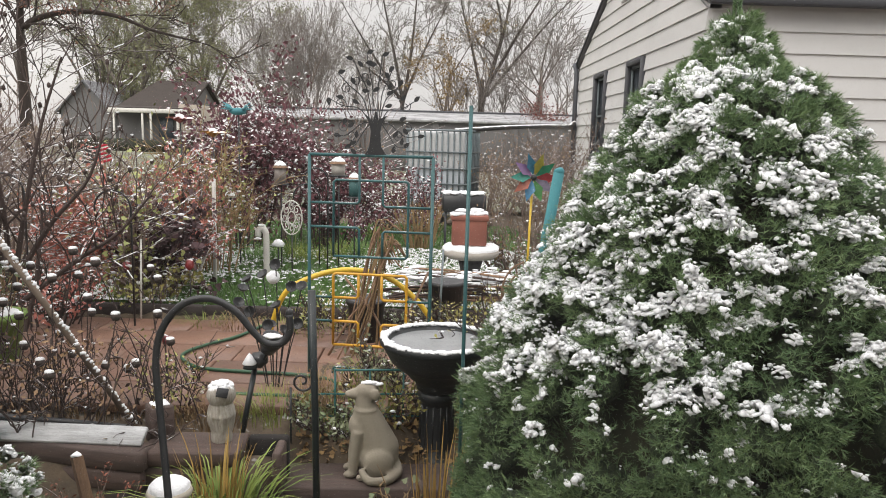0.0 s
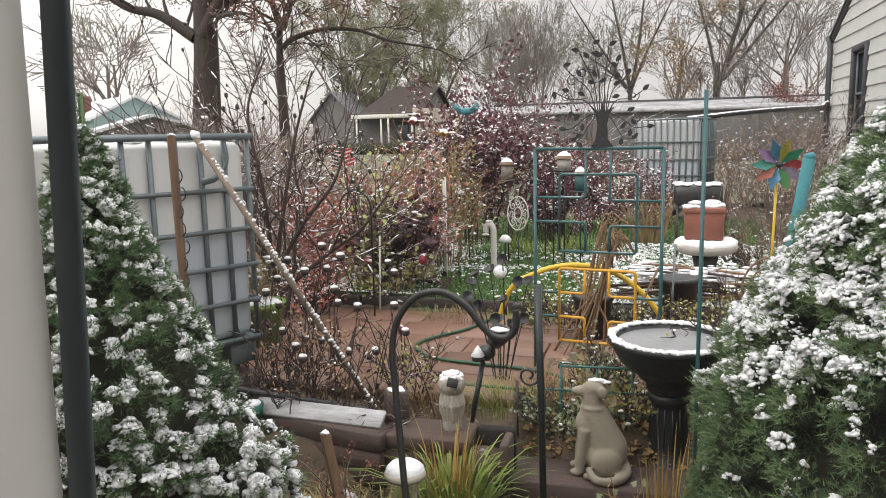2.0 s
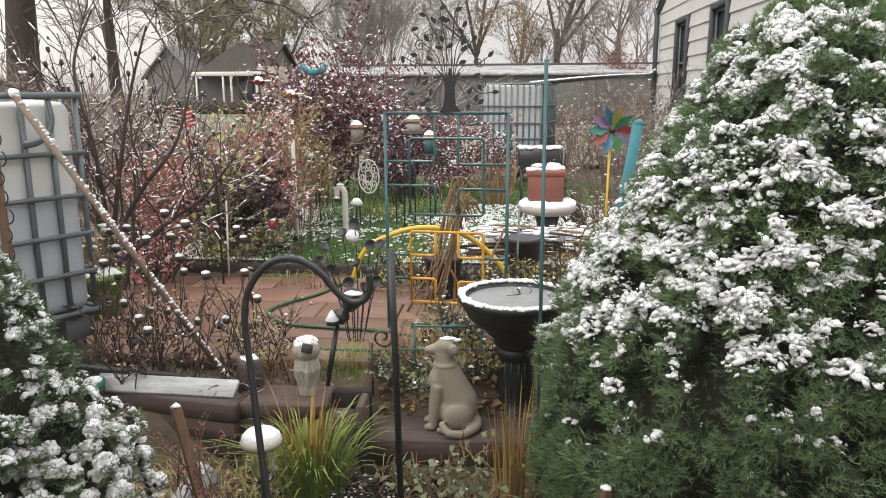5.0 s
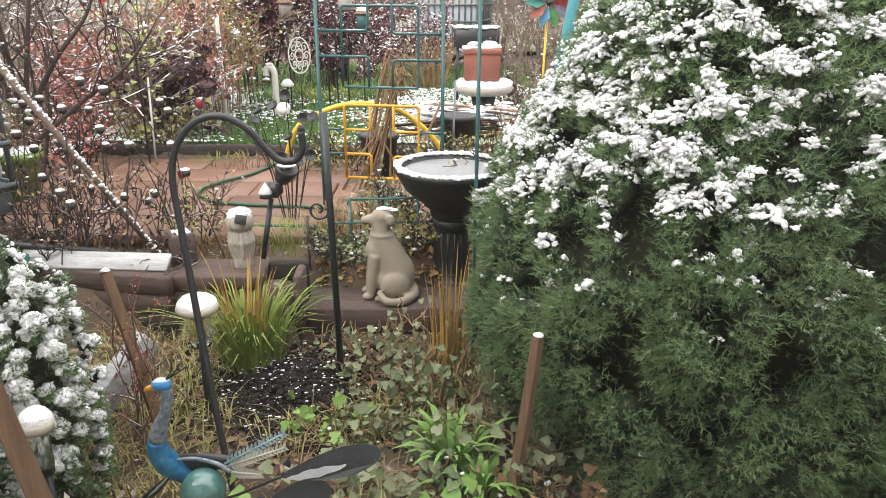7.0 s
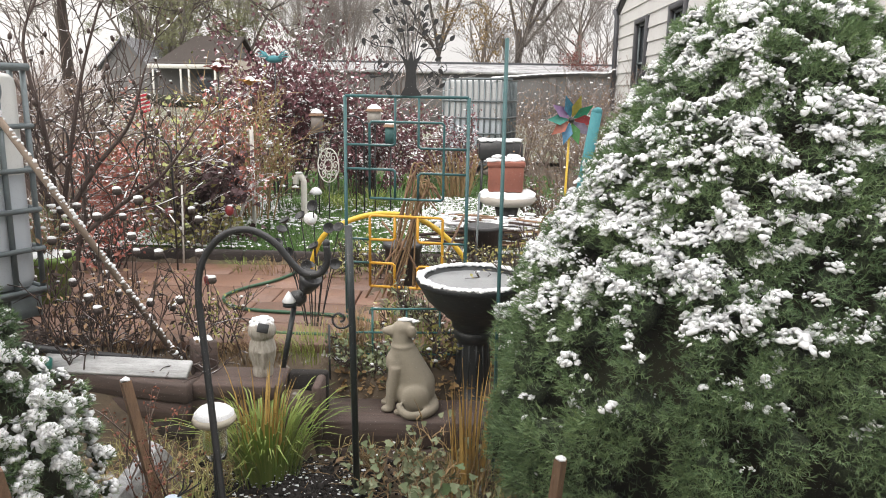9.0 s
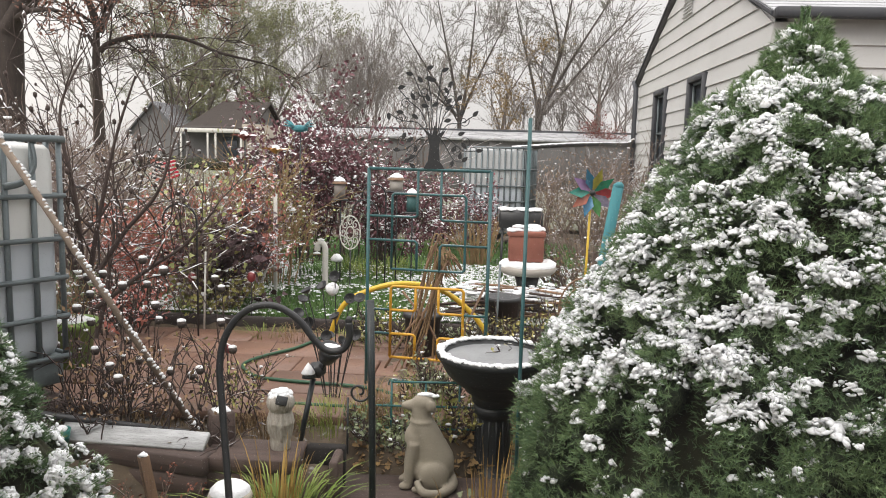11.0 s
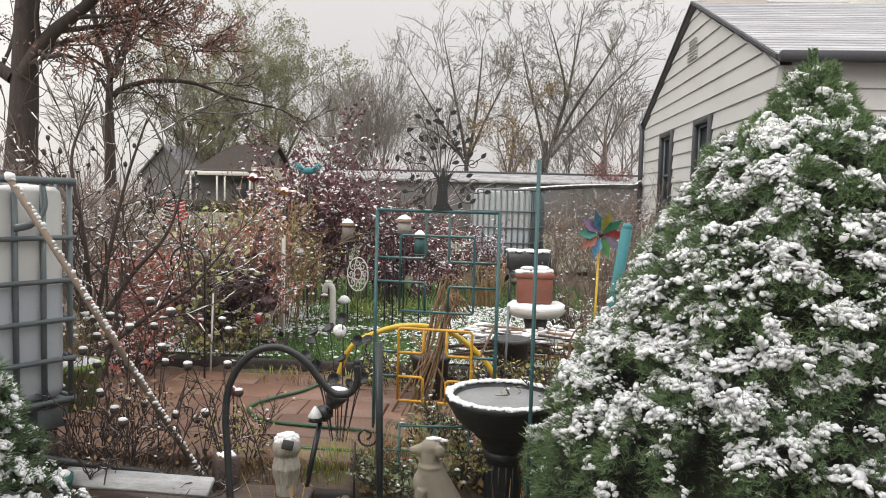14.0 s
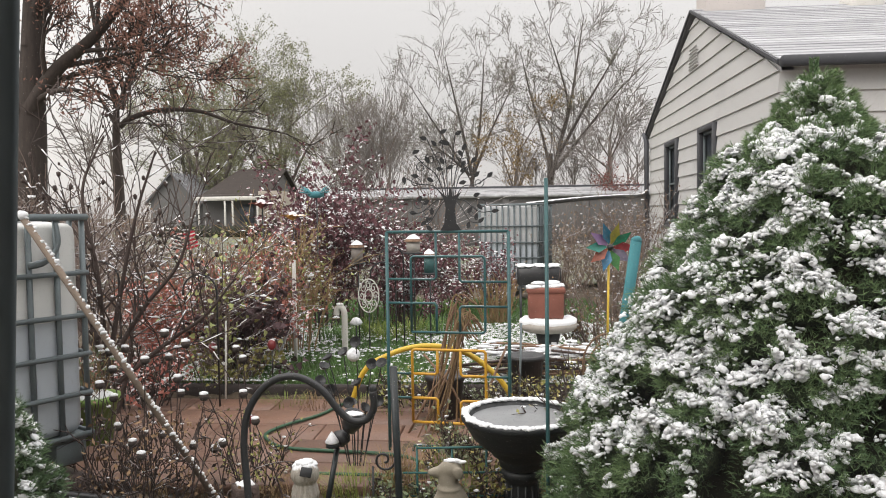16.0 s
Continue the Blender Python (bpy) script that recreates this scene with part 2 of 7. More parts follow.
class Acc:
    """Gathers the vertices and faces of one mesh."""

    def __init__(self):
        self.v, self.f, self.n = [], [], 0

    def add(self, v, f):
        v = np.asarray(v, float)
        self.v.append(v)
        if isinstance(f, np.ndarray):
            self.f += (f + self.n).tolist()
        else:
            self.f += [[i + self.n for i in q] for q in f]
        self.n += len(v)
        return self

    def box(self, c, s, edge=0.004, turn=None):
        half = np.array(s, float) / 2
        e = np.minimum(edge, half * 0.6)
        v = BOX_SIGN * (half - BOX_IN * e)
        if turn is not None:
            v = v @ np.array(Euler([radians(a) for a in turn]).to_matrix()).T
        return self.add(v + np.array(c), BOX_FACES)

    def tube(self, pts, rad, n=6, cap=True, flat=1.0):
        p = np.array(pts, float)
        r = np.broadcast_to(np.array(rad, float), (len(p),))
        t = np.gradient(p, axis=0)
        t /= np.linalg.norm(t, axis=1)[:, None] + 1e-12
        worst = np.abs(t).max(0)
        ref = np.eye(3)[int(worst.argmin())]
        a = np.cross(t, ref)
        if worst.min() > 0.92:  # carry the first side along the line
            for q in range(1, len(p)):
                w = a[q - 1] - (a[q - 1] @ t[q]) * t[q]
                a[q] = w / (np.linalg.norm(w) + 1e-12)
        a /= np.linalg.norm(a, axis=1)[:, None] + 1e-12
        b = np.cross(a, t)
        ang = np.arange(n) * 2 * math.pi / n
        v = p[:, None] + r[:, None, None] * (np.cos(ang)[None, :, None] * a[:, None] + flat * np.sin(ang)[None, :, None] * b[:, None])
        k = len(p)
        i, j = np.meshgrid(np.arange(k - 1), np.arange(n), indexing="ij")
        q = np.stack([i * n + j, i * n + (j + 1) % n, (i + 1) * n + (j + 1) % n, (i + 1) * n + j], -1).reshape(-1, 4)
        f = q.tolist()
        if cap:
            f += [list(range(n))[::-1], list(range((k - 1) * n, k * n))]
        return self.add(v.reshape(-1, 3), f)

    def lathe(self, profile, n=32, c=(0, 0, 0), wob=0.0):
        ang = np.arange(n) * 2 * math.pi / n
        pr = np.array(profile, float)
        v = np.stack([pr[:, :1] * np.cos(ang), pr[:, :1] * np.sin(ang), np.broadcast_to(pr[:, 1:], (len(pr), n))], -1)
        if wob:
            v += wob * (np.sin(ang * 5) + np.sin(ang * 3 + 1) + np.sin(ang * 11 + 2))[None, :, None] * np.array([0.5, 0.5, 1])
        i, j = np.meshgrid(np.arange(len(pr) - 1), np.arange(n), indexing="ij")
        q = np.stack([i * n + j, i * n + (j + 1) % n, (i + 1) * n + (j + 1) % n, (i + 1) * n + j], -1).reshape(-1, 4)
        return self.add(v.reshape(-1, 3) + np.array(c), q)

    def blob(self, c, r, squash=(1, 1, 1), rough=0.12, fine=ICO1):
        v = fine[0]
        w = 1 + rough * (np.sin(v @ rng.normal(0, 3, 3) + rng.uniform(0, 6)) + np.sin(v @ rng.normal(0, 5, 3)))
        return self.add(v * w[:, None] * r * np.array(squash) + np.array(c), fine[1])

    def blobs(self, cs, rs, squash=(1, 1, 0.7), rough=0.13, fine=ICO1):
        for c, r in zip(cs, rs):
            self.blob(c, r, squash, rough, fine)
        return self

    def leaves(self, c, d, nrm, length, width):
        """Leaves: pointed ovals of two folded halves at centres c, along d."""
        c, d, nrm = np.array(c), np.array(d), np.array(nrm)
        d = d / (np.linalg.norm(d, axis=1)[:, None] + 1e-9)
        s = np.cross(d, nrm)
        s /= np.linalg.norm(s, axis=1)[:, None] + 1e-9
        u = np.cross(s, d)
        L, W = np.broadcast_to(length, len(c))[:, None], np.broadcast_to(width, len(c))[:, None]
        v = np.stack([c, c + d * L * 0.45 + s * W / 2 + u * W * 0.15, c + d * L, c + d * L * 0.45 - s * W / 2 + u * W * 0.15], 1)
        k = np.arange(len(c))[:, None] * 4
        return self.add(v.reshape(-1, 3), np.concatenate([np.concatenate([k, k + 1, k + 2], 1), np.concatenate([k, k + 2, k + 3], 1)]))

    def lobed(self, c, d, nrm, length):
        """Rounded leaves of three toothed lobes at centres c, along d, cupped a little."""
        d = np.array(d) / (np.linalg.norm(d, axis=1)[:, None] + 1e-9)
        s = np.cross(d, nrm)
        s /= np.linalg.norm(s, axis=1)[:, None] + 1e-9
        u = np.cross(s, d)
        rim = [(0.10, 0.12), (0.18, 0.42), (0.42, 0.40), (0.50, 0.24), (0.74, 0.30), (1.0, 0.0), (0.74, -0.30), (0.50, -0.24), (0.42, -0.40), (0.18, -0.42), (0.10, -0.12)]
        pts = [(0.42, 0.0, 0.0)] + [(x_, y_, 0.28 * abs(y_)) for x_, y_ in rim]
        L = np.broadcast_to(length, len(c))[:, None]
        v = np.stack([np.array(c) + L * (d * x_ + s * y_ + u * z_) for x_, y_, z_ in pts], 1)
        k = np.arange(len(c))[:, None] * 12
        return self.add(v.reshape(-1, 3), np.concatenate([k + [0, i, i % 11 + 1] for i in range(1, 12)]))

    def mesh(self, name, smooth=True):
        me = bpy.data.meshes.new(name)
        me.from_pydata(np.concatenate(self.v).tolist(), [], self.f)
        if smooth:
            me.polygons.foreach_set("use_smooth", [True] * len(me.polygons))
        me.update()
        return me


def part(name, acc, material, parent, label="", smooth=True, at=None):
    ob = new(name, acc.mesh(name, smooth) if isinstance(acc, Acc) else acc)
    if not ob.data.materials:
        ob.data.materials.append(material)
    ob.parent = parent
    if at is not None:
        ob.matrix_basis = at
    return tagged(ob, label) if label else ob


def thing(name, label, category, m=None, group="", kind=""):
    ob = tagged(new(name), label, category, group, kind)
    if m is not None:
        ob.matrix_basis = m
    return ob


def solid(name, acc, material, label, category, m=None, group="", kind="", smooth=True):
    """A thing of one mesh."""
    ob = part(name, acc, material, None, smooth=smooth)
    if m is not None:
        ob.matrix_basis = m
    return tagged(ob, label, category, group, kind)


def arc(c, r, a0, a1, n=12, flip=1):
    """Points of an arc in the x-z plane."""
    t = np.radians(np.linspace(a0, a1, n))
    return np.stack([c[0] + r * np.cos(t), np.full(n, c[1]), c[2] + flip * r * np.sin(t)], 1)


def smooth_line(pts, n=8):
    """A Catmull-Rom curve through points."""
    p = np.array(pts, float)
    p = np.vstack([2 * p[0] - p[1], p, 2 * p[-1] - p[-2]])
    out = []
    for i in range(1, len(p) - 2):
        for u in np.linspace(0, 1, n, endpoint=False):
            out.append(0.5 * (2 * p[i] + (p[i + 1] - p[i - 1]) * u + (2 * p[i - 1] - 5 * p[i] + 4 * p[i + 1] - p[i + 2]) * u * u
                              + (3 * p[i] - p[i - 1] - 3 * p[i + 1] + p[i + 2]) * u**3))
    return np.array(out + [p[-2]])


def unit(n):
    v = rng.normal(size=(n, 3))
    return v / np.linalg.norm(v, axis=1)[:, None]


# ---- ground ----
def ground_z(x, y):
    """The bed by the window lies low; behind the timbers the yard is level."""
    x, y = np.asarray(x, float), np.asarray(y, float)
    edge = np.where(x > -0.62, 3.06, 2.98)
    low = -0.46 + 0.10 * np.clip((y - 2.0) / 0.9, 0, 1) + 0.02 * np.sin(3 * x + 2 * y) + 0.015 * np.sin(7 * x - 5 * y)
    bed = -0.32 + 0.245 * np.clip((y - 3.28) / 0.27, 0, 1)
    high = np.where(x > -0.62, bed, -0.12) + 0.01 * np.sin(4 * x + y)
    return np.where(y < edge, low, np.where(y < 5.2, high, np.minimum(-0.06 + 0.02 * np.sin(2 * x + y), -0.02)))


def lines(spans):
    return np.unique(np.concatenate([np.arange(a, b, s) for a, b, s in spans]))


gx = lines([(-3000, -200, 400), (-200, -20, 20), (-20, -4, 1), (-4, 3, 0.06), (3, 20, 1), (20, 200, 20), (200, 3001, 400)])
gy = lines([(-300, -20, 40), (-20, 0.4, 2), (0.4, 6, 0.05), (6, 20, 0.5), (20, 200, 10), (200, 4001, 400)])
X, Y = np.meshgrid(gx, gy, indexing="ij")
near = (np.abs(X) < 4) & (Y > 0.3) & (Y < 6)
Z = ground_z(X, Y) + np.where(near, 0.012 * rng.normal(size=X.shape), 0)
Z = np.where(Y < 0.4, -0.46, Z)
a = Acc()
i, j = np.meshgrid(np.arange(len(gx) - 1), np.arange(len(gy) - 1), indexing="ij")
k = len(gy)
a.add(np.stack([X, Y, Z], -1).reshape(-1, 3), np.stack([i * k + j, (i + 1) * k + j, (i + 1) * k + j + 1, i * k + j + 1], -1).reshape(-1, 4))
ground = part("ground", a, LITTER, None)
tagged(ground, "brown garden soil and leaf litter dusted with snow", "ground", kind="structure")

a = Acc()
lx, ly = np.arange(-60, 60.1, 3), np.arange(13, 70, 3)
X, Y = np.meshgrid(lx, ly, indexing="ij")
i, j = np.meshgrid(np.arange(len(lx) - 1), np.arange(len(ly) - 1), indexing="ij")
k = len(ly)
a.add(np.stack([X, Y, 0.0 + 0.03 * np.sin(X * 0.3 + Y * 0.2)], -1).reshape(-1, 3), np.stack([i * k + j, (i + 1) * k + j, (i + 1) * k + j + 1, i * k + j + 1], -1).reshape(-1, 4))
tagged(part("far_lawn", a, FARGRASS, None), "dull yellow-green far lawns with thin snow", "grass", kind="structure")

a = Acc()
lx, ly = np.arange(-2.6, 1.21, 0.1), np.arange(5.35, 10.6, 0.1)
X, Y = np.meshgrid(lx, ly, indexing="ij")
i, j = np.meshgrid(np.arange(len(lx) - 1), np.arange(len(ly) - 1), indexing="ij")
k = len(ly)
a.add(np.stack([X, Y, 0.0 + 0.012 * np.sin(X * 3) * np.sin(Y * 2)], -1).reshape(-1, 3), np.stack([i * k + j, (i + 1) * k + j, (i + 1) * k + j + 1, i * k + j + 1], -1).reshape(-1, 4))
tagged(part("lawn", a, LAWN, None), "small green lawn partly covered by thin snow", "lawn", kind="structure")
a, s = Acc(), Acc()
n = 36000
p = np.stack([rng.uniform(-2.6, 1.15, n), 5.35 + 5.2 * rng.uniform(0, 1, n) ** 1.4, np.zeros(n)], 1)
a.leaves(p, np.stack([rng.normal(0, 0.5, n), rng.normal(0, 0.5, n), np.ones(n)], 1), unit(n), rng.uniform(0.03, 0.08, n), 0.009)
tagged(part("grass_blades", a, GRASS, None), "short green grass blades on the lawn", "grass", kind="stuff")
q = p[(np.sin(p[:, 0] * 2.1 + 1) + np.sin(p[:, 1] * 1.9) + rng.normal(0, 0.5, n) + 1.1 * (p[:, 1] < 6.7) > 0.20) & (p[:, 1] < 8.2)][:9000]
s.blobs(q + [0, 0, 0.035], rng.uniform(0.005, 0.017, len(q)), (1.4, 1.1, 0.45), fine=ICO0)
tagged(part("lawn_snow", s, SNOW, None), "thin patchy snow lying on the grass", "snow", kind="stuff")

# ---- neighbour's white house ----
HX, HY0, HY1, HB, HE, HR = 2.75, 7.80, 14.45, 0.28, 2.66, 4.02
house = thing("neighbour_house", "small white lap-sided house with dark trim and snowy gable roof", "house")
HM, HL = (HY0 + HY1) / 2, 9.0
a = Acc()
yy = lambda z: (HY0, HY1) if z <= HE else (HY0 + (z - HE) / (HR - HE) * (HM - HY0), HY1 - (z - HE) / (HR - HE) * (HY1 - HM))
WINS = [(12.13, 12.99, 1.0, 2.39), (10.0, 10.82, 1.0, 2.39)]
a.add([(HX, HY0, HB), (HX, HY1, HB), (HX, HY1, HE), (HX, HM, HR), (HX, HY0, HE), (HX + HL, HY0, HB), (HX + HL, HY1, HB), (HX + HL, HY1, HE), (HX + HL, HM, HR), (HX + HL, HY0, HE)],
      [[5, 9, 8, 7, 6], [0, 4, 9, 5], [1, 6, 7, 2]])
# the gable wall, left open behind both windows
for y0, y1, z0, z1 in ((HY0, HY1, HB, 1.0), (HY0, 10.0, 1.0, 2.39), (10.82, 12.13, 1.0, 2.39), (12.99, HY1, 1.0, 2.39), (HY0, HY1, 2.39, HE)):
    a.add([(HX, y0, z0), (HX, y1, z0), (HX, y1, z1), (HX, y0, z1), (HX + 0.12, y0, z0), (HX + 0.12, y1, z0), (HX + 0.12, y1, z1), (HX + 0.12, y0, z1)],
          [[0, 3, 2, 1], [4, 5, 6, 7], [0, 1, 5, 4], [2, 3, 7, 6], [0, 4, 7, 3], [1, 2, 6, 5]])
a.add([(HX, HY0, HE), (HX, HY1, HE), (HX, HM, HR)], [[0, 2, 1]])
part("wall", a, SIDING, house, smooth=False)
z = HB
STEP = 0.213
while z < HR - 0.1:
    top = z + STEP
    segs = [(yy(z)[0], yy(z)[1], yy(min(top, HR - 0.02))[0], yy(min(top, HR - 0.02))[1])]
    cuts = []
    for y0, y1, z0, z1 in WINS:
        if top > z0 and z < z1:
            cuts.append((y0 - 0.02, y1 + 0.02))
    b0, b1, t0, t1 = segs[0]
    spans, lo, lot = [], b0, t0
    for c0, c1 in sorted(cuts):
        spans.append((lo, c0, lot, c0))
        lo = lot = c1
    spans.append((lo, b1, lot, t1))
    for s0, s1, u0, u1 in spans:
        a = Acc()
        zt = min(top, HR - 0.02)
        v = [(HX - 0.032, s0, z), (HX - 0.032, s1, z), (HX - 0.010, u1, zt), (HX - 0.010, u0, zt), (HX, s0, z), (HX, s1, z), (HX, u1, zt), (HX, u0, zt)]
        a.add(v, [[0, 3, 2, 1], [4, 5, 6, 7], [0, 1, 5, 4], [2, 3, 7, 6], [0, 4, 7, 3], [1, 2, 6, 5]])
        part("siding_board", a, SIDING, house, smooth=False)
    if top < HE + 0.05:
        a = Acc()
        v = [(HX - 0.034, HY0 - 0.032, z), (HX + HL, HY0 - 0.032, z), (HX + HL, HY0 - 0.010, top), (HX - 0.012, HY0 - 0.010, top), (HX, HY0, z), (HX + HL, HY0, z), (HX + HL, HY0, top), (HX, HY0, top)]
        a.add(v, [[0, 1, 2, 3], [4, 7, 6, 5], [0, 4, 5, 1], [2, 6, 7, 3], [0, 3, 7, 4], [1, 5, 6, 2]])
        part("siding_board", a, SIDING, house, smooth=False)
    z = top
a = Acc().box(((HX + HX + HL) / 2 + 0.03, HM, (HB - 0.2) / 2 + 0.0), (HL - 0.05, HY1 - HY0 - 0.06, HB + 0.2 - 0.004))
part("foundation", a, GREYWALL, house, "grey block foundation")
# roof: two slabs with an overhang, shingle courses on the near slope
run, rise = HM - HY0, HR - HE
sl = math.hypot(run, rise)
for side in (-1, 1):
    a = Acc()
    eave = np.array([0, HM + side * (run + 0.14), HE - 0.14 * rise / run + 0.05])
    ridge = np.array([0, HM, HR + 0.05])
    th = np.array([0, 0, 0.055])
    x0, x1 = HX - 0.07, HX + HL + 0.2
    v = [(x0, *eave[1:]), (x1, *eave[1:]), (x1, *ridge[1:]), (x0, *ridge[1:])]
    v += [tuple(np.array(q) + th) for q in v]
    a.add(v, [[0, 1, 2, 3], [4, 7, 6, 5], [0, 4, 5, 1], [1, 5, 6, 2], [2, 6, 7, 3], [3, 7, 4, 0]])
    roof = part("roof", a, SHINGLE, house, "grey asphalt roof thinly covered with snow", smooth=False)
    if side == -1:
        courses = 26
        for c in range(courses):
            u0, u1 = c / courses, (c + 1) / courses
            p0, p1 = eave + (ridge - eave) * u0 + th, eave + (ridge - eave) * u1 + th
            b = Acc().add([(x0, p0[1], p0[2] + 0.012), (x1, p0[1], p0[2] + 0.012), (x1, p1[1], p1[2] + 0.002), (x0, p1[1], p1[2] + 0.002), (x0, p0[1], p0[2]), (x1, p0[1], p0[2])],
                          [[0, 1, 2, 3], [4, 5, 1, 0]])
            part("shingle_course", b, ROOF_SNOW, roof, smooth=False)
    a = Acc()  # bargeboard along the gable
    v = [(x0 - 0.025, eave[1], eave[2] + 0.015), (x0 - 0.025, ridge[1], ridge[2] + 0.015), (x0 - 0.025, ridge[1], ridge[2] + 0.052), (x0 - 0.025, eave[1], eave[2] + 0.052)]
    v += [(q[0] + 0.022, q[1], q[2]) for q in v]
    a.add(v, [[0, 1, 2, 3], [4, 7, 6, 5], [0, 4, 5, 1], [1, 5, 6, 2], [2, 6, 7, 3], [3, 7, 4, 0]])
    part("bargeboard", a, TRIM, house, "dark bargeboard", smooth=False)
    a = Acc().box(((x0 + x1) / 2, eave[1] + side * 0.05, eave[2] + 0.03), (x1 - x0 - 0.01, 0.09, 0.10), 0.01)
    part("gutter", a, TRIM, house, "dark rain gutter")
for y0, y1, z0, z1 in WINS:
    win = thing("window", "", "")
    win.parent = house
    a = Acc().box((HX + 0.06, (y0 + y1) / 2, (z0 + z1) / 2), (0.02, y1 - y0, z1 - z0))
    part("pane", a, WINDOWPANE, win, "dark reflecting glass")
    f = Acc()
    w = 0.075
    for c, s in (((y0 + w / 2, (z0 + z1) / 2), (w, z1 - z0)), ((y1 - w / 2, (z0 + z1) / 2), (w, z1 - z0)), (((y0 + y1) / 2, z1 - w / 2), (y1 - y0 - 2 * w, w)), (((y0 + y1) / 2, z0 + 0.03), (y1 - y0 - 2 * w, 0.06))):
        f.box((HX - 0.025, *c), (0.075, *s), 0.005)
    part("frame", f, TRIM, win, "dark wooden window trim")
    f = Acc()
    i0, i1, k0, k1 = y0 + w, y1 - w, z0 + 0.06, z1 - w
    for c, s in (((i0 + 0.012, (k0 + k1) / 2), (0.024, k1 - k0)), ((i1 - 0.012, (k0 + k1) / 2), (0.024, k1 - k0)), (((i0 + i1) / 2, k1 - 0.018), (i1 - i0, 0.036)), (((i0 + i1) / 2, k0 + 0.02), (i1 - i0, 0.04)), (((i0 + i1) / 2, (k0 + k1) / 2), (i1 - i0, 0.03))):
        f.box((HX + 0.02, *c), (0.03, *s), 0.003)
    part("sash", f, CAGE, win, "grey sash")
    part("sill", Acc().box((HX - 0.045, (y0 + y1) / 2, z0 - 0.035), (0.13, y1 - y0 + 0.06, 0.07), 0.006), TRIM, win)
a = Acc().tube([(HX - 0.10, HY1 + 0.14, HE + 0.05), (HX - 0.085, HY1 - 0.02, HE - 0.1), (HX - 0.085, HY1 - 0.04, 0.0)], 0.045, 8)
part("downspout", a, TRIM, house, "dark metal downspout")
a = Acc()
for r in range(7):
    a.box((HX - 0.045, HM - 0.02, 3.30 + r * 0.045), (0.03, 0.5 - r * 0.02, 0.014), 0.002, (0, 35, 0))
part("gable_vent", a, SIDING, house, "louvred gable vent")
a = Acc().box((HX + 0.48, HM + 0.02, HR + 0.25), (0.82, 0.5, 0.8), 0.01)
part("chimney", a, mat("pale_render", (0.72, 0.66, 0.63), (0.62, 0.58, 0.56), 3, 0.85, 0.2, fine=30), house, "pale low chimney")
a = Acc().box((HX + 2.25, HM - 0.05, HR + 0.06), (0.46, 0.4, 0.36), 0.03).box((HX + 2.25, HM - 0.12, HR - 0.1), (0.7, 0.5, 0.05), 0.01)
part("roof_vent", a, PVC, house, "white roof vent")
pipe = Acc().tube(smooth_line([(HX - 0.09, HY1 - 0.12, 1.62), (HX - 0.25, HY1 - 0.3, 1.54), (1.9, 12.9, 1.50), (1.1, 11.7, 1.44), (0.3, 10.9, 1.36)], 8), 0.036, 8)
solid("rain_pipe", pipe, mat("black_pipe", (0.03, 0.03, 0.032), (0.05, 0.05, 0.05), 10, 0.5, 0.1, snow=1.0, snow_at=0.5), "long dark pipe with snow on it from downspout to water tank", "pipe")


